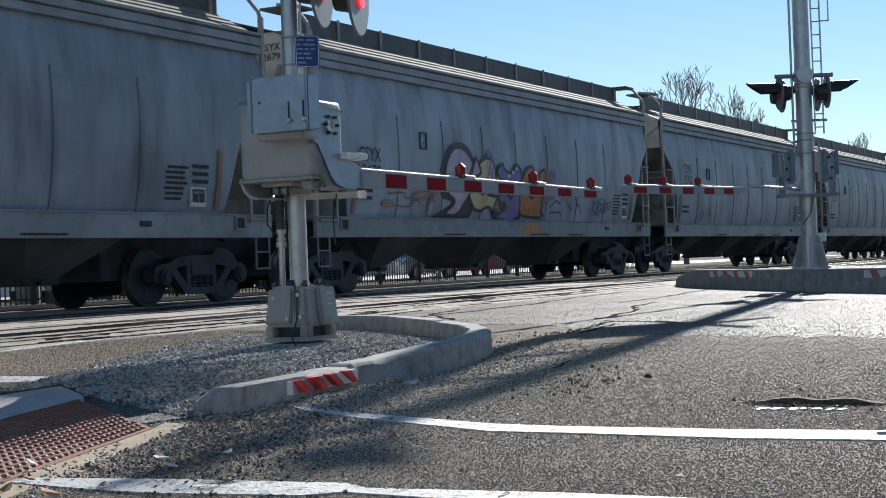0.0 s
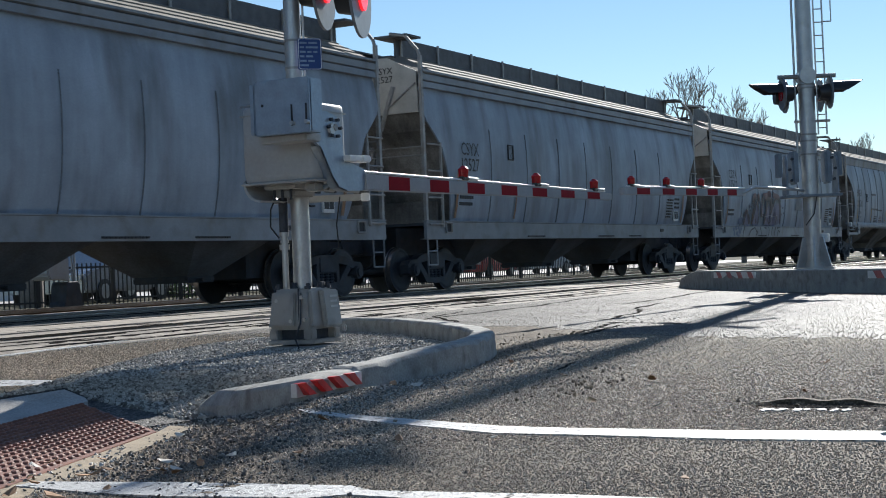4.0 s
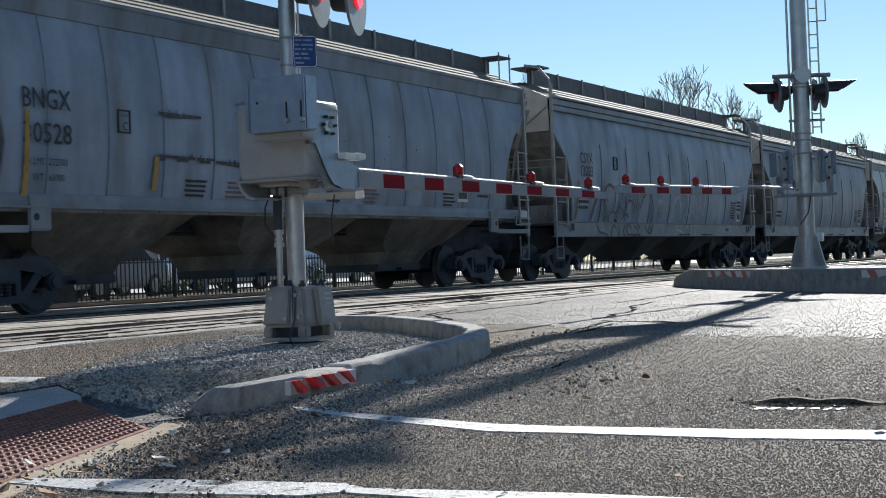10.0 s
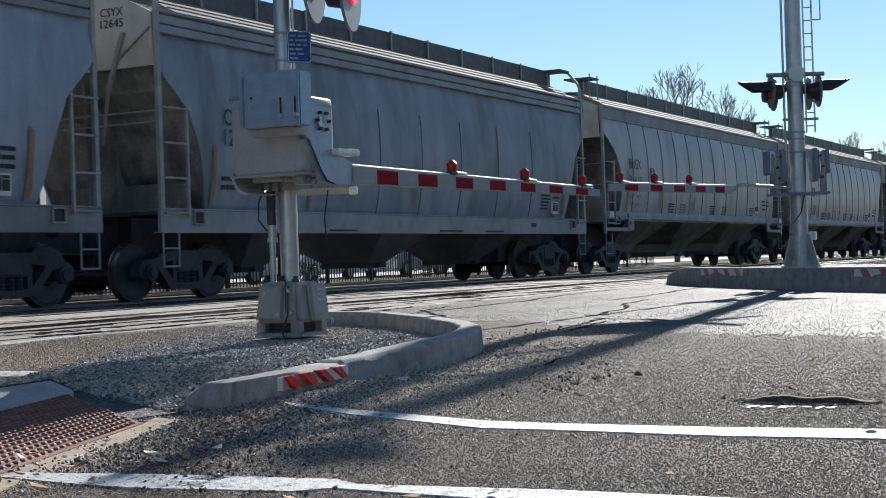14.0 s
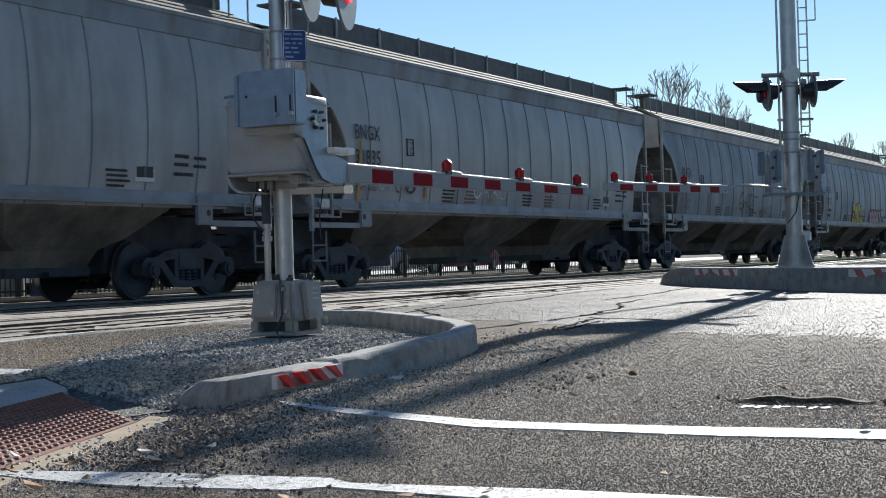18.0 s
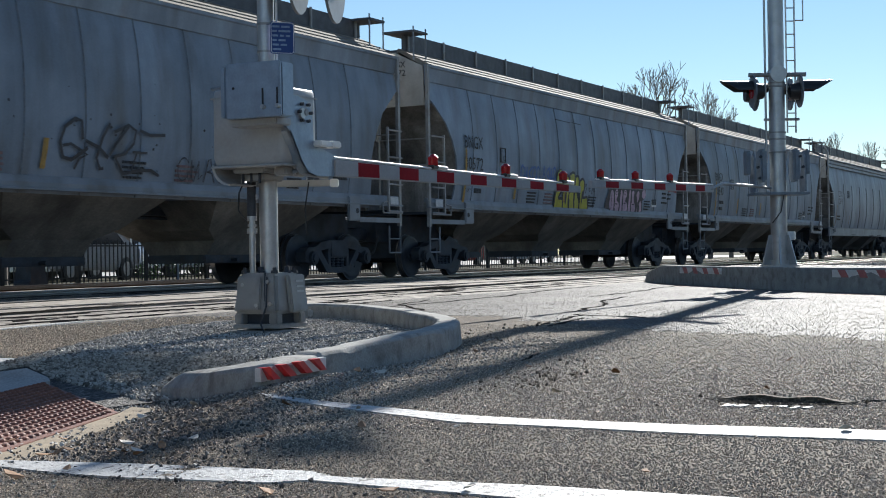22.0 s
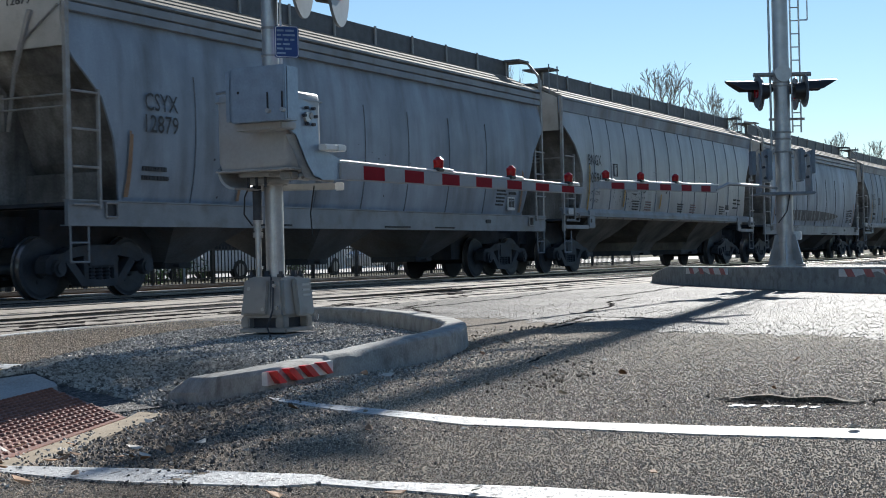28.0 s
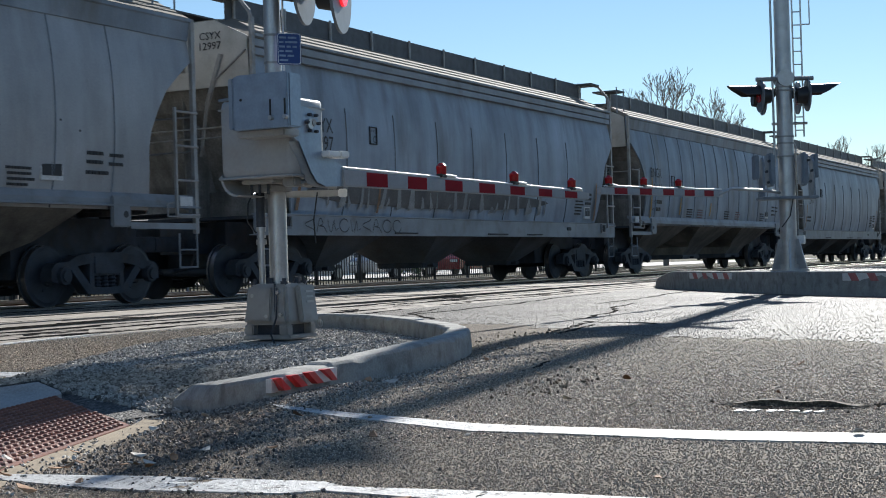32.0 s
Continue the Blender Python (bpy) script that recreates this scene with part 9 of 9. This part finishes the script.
for (dx, dy), dist, hgt, seed, wide in (((0.940, 0.316), 95, 12.7, 1, 1.0), ((0.953, 0.283), 100, 11.9, 7, 0.75), ((0.903, 0.412), 90, 12.3, 3, 0.35), ((0.9575, 0.270), 110, 11.2, 4, 0.4), ((0.975, 0.209), 130, 10.5, 5, 0.6), ((0.981, 0.185), 140, 10.4, 6, 0.6), ((0.985, 0.168), 140, 10.2, 16, 0.7)):
    bare_tree(dx * dist, dy * dist, hgt, seed, wide=wide)
bare_tree(26.3, 25.2, 8.0, 12, trunk_r=0.3, label="thick tree trunk behind the fence")
bare_tree(58, 34, 7.0, 13)


def parked_car(x, y, rz, paint, label):
    car = thing("parked_car", label, "car", "parked cars", (x, y, 0))
    car.rotation_euler = (0, 0, radians(rz))
    prof = [(-2.2, 0.3), (-2.2, 0.75), (-1.9, 0.88), (-1.3, 0.95), (-0.7, 1.42), (0.9, 1.45), (1.6, 1.0), (2.2, 0.9), (2.25, 0.3)]
    bm = bmesh.new()
    slab(bm, prof, "y", -0.85, 0.85)
    bmesh.ops.bevel(bm, geom=list(bm.edges), offset=0.06, segments=2, affect="EDGES")
    part("body", bm, paint, car)
    glass = mat("car_glass", (0.03, 0.035, 0.04), 0.1, 0, 0.05, 4, 0, 50)
    for s in (-1, 1):
        bm = bmesh.new()
        slab(bm, [(-1.1, 0.98), (-0.62, 1.36), (0.82, 1.38), (1.35, 1.0)], "y", s * 0.856 - 0.006, s * 0.856 + 0.006)
        part("side_window", bm, glass, car)
    for wx in (-1.35, 1.4):
        for s in (-1, 1):
            w = part("wheel", made(lambda bm: rod(bm, (wx, s * 0.70, 0.32), (wx, s * 0.88, 0.32), 0.32, 18)), M_BLACK, car)
            part("rim", made(lambda bm: rod(bm, (wx, s * 0.88, 0.32), (wx, s * 0.89, 0.32), 0.2, 14)), M_ALU, w)
    for s in (-1, 1):
        part("headlight", boxes((-2.27, -2.2, s * 0.6 - 0.15, s * 0.6 + 0.15, 0.62, 0.74), bevel=0.01), M_WHITE, car)
    return car


P_WHITE = mat("car_white", (0.75, 0.75, 0.74), 0.25, 0, 0.04, 2, 0, 50)
P_SILVER = mat("car_silver", (0.45, 0.46, 0.47), 0.25, 0.5, 0.05, 2, 0, 50)
P_RED = mat("car_red", (0.35, 0.03, 0.03), 0.25, 0, 0.05, 2, 0, 50)
for x, y, rz, p, lab in ((30.5, 26.6, 8, P_SILVER, "silver car parked behind the fence"), (32, 29, 5, P_WHITE, "white car parked behind the fence"), (38, 28.5, -8, P_WHITE, "white car parked behind the fence"),
                         (45, 29, 4, P_WHITE, "white car parked behind the fence"), (52, 29, 0, P_SILVER, "silver car parked behind the fence"), (60, 30, 5, P_RED, "red car parked behind the fence"), (71, 31, 3, P_WHITE, "white car parked behind the fence")):
    parked_car(x, y, rz, p, lab)


def house(x, y, w, d, hgt, rz, wall, roof, label):
    hs = thing("house", label, "house", "houses beyond the tracks", (x, y, 0))
    hs.rotation_euler = (0, 0, radians(rz))
    part("wall", boxes((-w / 2, w / 2, -d / 2, d / 2, 0, hgt)), wall, hs)
    bm = bmesh.new()
    slab(bm, [(-d / 2 - 0.4, hgt), (0, hgt + d * 0.32), (d / 2 + 0.4, hgt), (d / 2 + 0.4, hgt - 0.12), (0, hgt + d * 0.32 - 0.14), (-d / 2 - 0.4, hgt - 0.12)], "x", -w / 2 - 0.4, w / 2 + 0.4)
    part("roof", bm, roof, hs)
    for k in range(4):
        xx = -w / 2 + w * (k + 0.5) / 4
        win = part("window", boxes((xx - 0.5, xx + 0.5, -d / 2 - 0.03, -d / 2 + 0.02, 0.9, 2.1)), M_WHITE, hs)
        part("pane", boxes((xx - 0.42, xx + 0.42, -d / 2 - 0.04, -d / 2 - 0.032, 0.98, 2.02)), M_STENCIL, win)
    return hs


M_SIDING = mat("white_siding", (0.6, 0.59, 0.56), 0.6, 0, 0.08, 2, 0.1, 30)
M_SHINGLE = mat("grey_shingles", (0.10, 0.10, 0.105), 0.8, 0, 0.2, 4, 0.3, 25)
M_BRICKISH = mat("brown_wall", (0.22, 0.16, 0.12), 0.8, 0, 0.2, 3, 0.2, 30)
house(38, 42, 12, 8, 2.8, 8, M_SIDING, M_SHINGLE, "low white house with grey shingle roof")
house(58, 48, 14, 7, 2.4, -5, M_BRICKISH, M_SHINGLE, "low brown house with grey roof")
house(82, 52, 16, 9, 3.0, 4, M_SIDING, M_SHINGLE, "low white house behind the parking lot")
house(120, 60, 20, 10, 3.2, 0, M_BRICKISH, M_SHINGLE, "low brown building far beyond the tracks")

# litter and leaves on the ground
leaf_bm = bmesh.new()
slab(leaf_bm, [(0.03, 0), (0.015, 0.014), (-0.01, 0.018), (-0.03, 0.004), (-0.022, -0.012), (0.004, -0.016), (0.02, -0.01)], "z", 0, 0.002)
for v in leaf_bm.verts:
    v.co.z += 3.0 * v.co.x ** 2 * 2.5
leaf_mesh = mesh(leaf_bm, M_LEAF)
pale = leaf_mesh.copy()
pale.materials.clear()
pale.materials.append(M_LEAF_PALE)
rl = random.Random(9)
spots = [(3.45, 3.05), (3.1, 3.0), (3.0, 2.9), (2.95, 3.05), (3.2, 2.85), (4.13, 2.05), (6.0, 3.5), (4.45, 3.3), (7.4, 3.55), (8.3, 3.9), (4.05, 2.35), (5.3, 2.2), (3.7, 2.5), (6.5, 1.9)]
for k in range(46):
    spots.append((rl.uniform(2.8, 9.0), rl.uniform(0.2, 3.6)) if k < 22 else (rl.uniform(2.8, 3.6), rl.uniform(2.6, 3.2)))
for k, (x, y) in enumerate(spots):
    ob = new("leaf", pale if k % 2 else leaf_mesh)
    ob.matrix_basis = pose(*settle((x, y, 0.012)), rl.uniform(-25, 25), rl.uniform(-25, 25), rl.uniform(0, 360)) @ Matrix.Scale(rl.uniform(0.5, 1.1), 4)
    tagged(ob, "dry fallen leaf lying on the asphalt", "leaf", "fallen leaves")

# leaves blown across by the wind: where each lies before, its way through the air, and where it settles
def blown_leaf(material, size, label):
    me = leaf_mesh.copy()
    me.materials.clear()
    me.materials.append(material)
    me.transform(Matrix.Scale(size, 4))
    return tagged(new("blown_leaf", me), label, "leaf", "blown leaves")


FLIGHTS = [
    (blown_leaf(M_LEAF_YELLOW, 0.75, "bright yellow leaf blown low over the asphalt"), 20.22, 20.78, [(4.3, 0.3, 0.01), (3.8, 1.42, 0.05), (3.47, 1.85, 0.04), (3.19, 2.22, 0.04), settle((2.2, 3.2, 0.01))]),
    (blown_leaf(M_LEAF, 0.6, "brown dry leaf tumbling over the road"), 20.0, 21.1, [(4.2, 0.4, 0.01), (3.6, 1.57, 0.03), (4.2, 1.88, 0.10), (4.0, 2.2, 0.07), (3.9, 2.5, 0.05), settle((2.8, 3.6, 0.01))]),
    (blown_leaf(M_LEAF_RED, 0.9, "reddish leaf blown along the tracks"), 22.5, 23.5, [(8.9, 0.5, 0.02), (7.99, 4.14, 0.42), (5.5, 7.2, 0.012)]),
    (blown_leaf(M_LEAF, 0.9, "orange brown leaf blown past the gate base"), 23.8, 24.6, [(8.7, 0.3, 0.02), (7.72, 4.62, 0.36), (5.2, 7.0, 0.012)]),
    (blown_leaf(M_LEAF_RED, 1.1, "reddish brown leaf falling before the train"), 25.0, 25.8, [(8.5, 0.2, 0.02), (7.66, 4.72, 0.66), (5.3, 7.4, 0.012)])]


# ---- what moves ----
def motions():
    for n, (leaf, t0, t1, way) in enumerate(FLIGHTS):
        rows = [(0, pose(*way[0], 0, 0, 40 * n)), (t0, pose(*way[0], 0, 0, 40 * n))]
        for i in range(1, len(way) - 1):
            rows.append((t0 + (t1 - t0) * i / (len(way) - 1), pose(*way[i], 55 * i, 25 * i, 40 * n + 30 * i)))
        rows += [(t1, pose(*way[-1], 55 * len(way), 0, 40 * n)), (32, pose(*way[-1], 55 * len(way), 0, 40 * n))]
        walk(leaf, rows)
    times = [0, 4, 8, 12, 16, 20, 24, 28, 32]
    for k, car in enumerate(train):
        walk(car, [(t, pose(MIDDLES[k] - SPEED * t, TRACK_Y, RAIL_Z)) for t in times])
    wheels = [o for car in train for o in car.children_recursive if o.name.startswith("wheelset")]
    turn = math.degrees(SPEED / 0.425)
    steps = [i / 15 for i in range(32 * 15 + 1)]
    walk(wheels[0], [(t, pose(0, 0, 0, 0, -turn * t, 0)) for t in steps])
    keys = wheels[0].animation_data
    for w in wheels[1:]:
        w.rotation_mode = "QUATERNION"
        w.animation_data_create()
        w.animation_data.action = keys.action
        w.animation_data.action_slot = keys.action_slot


motions()
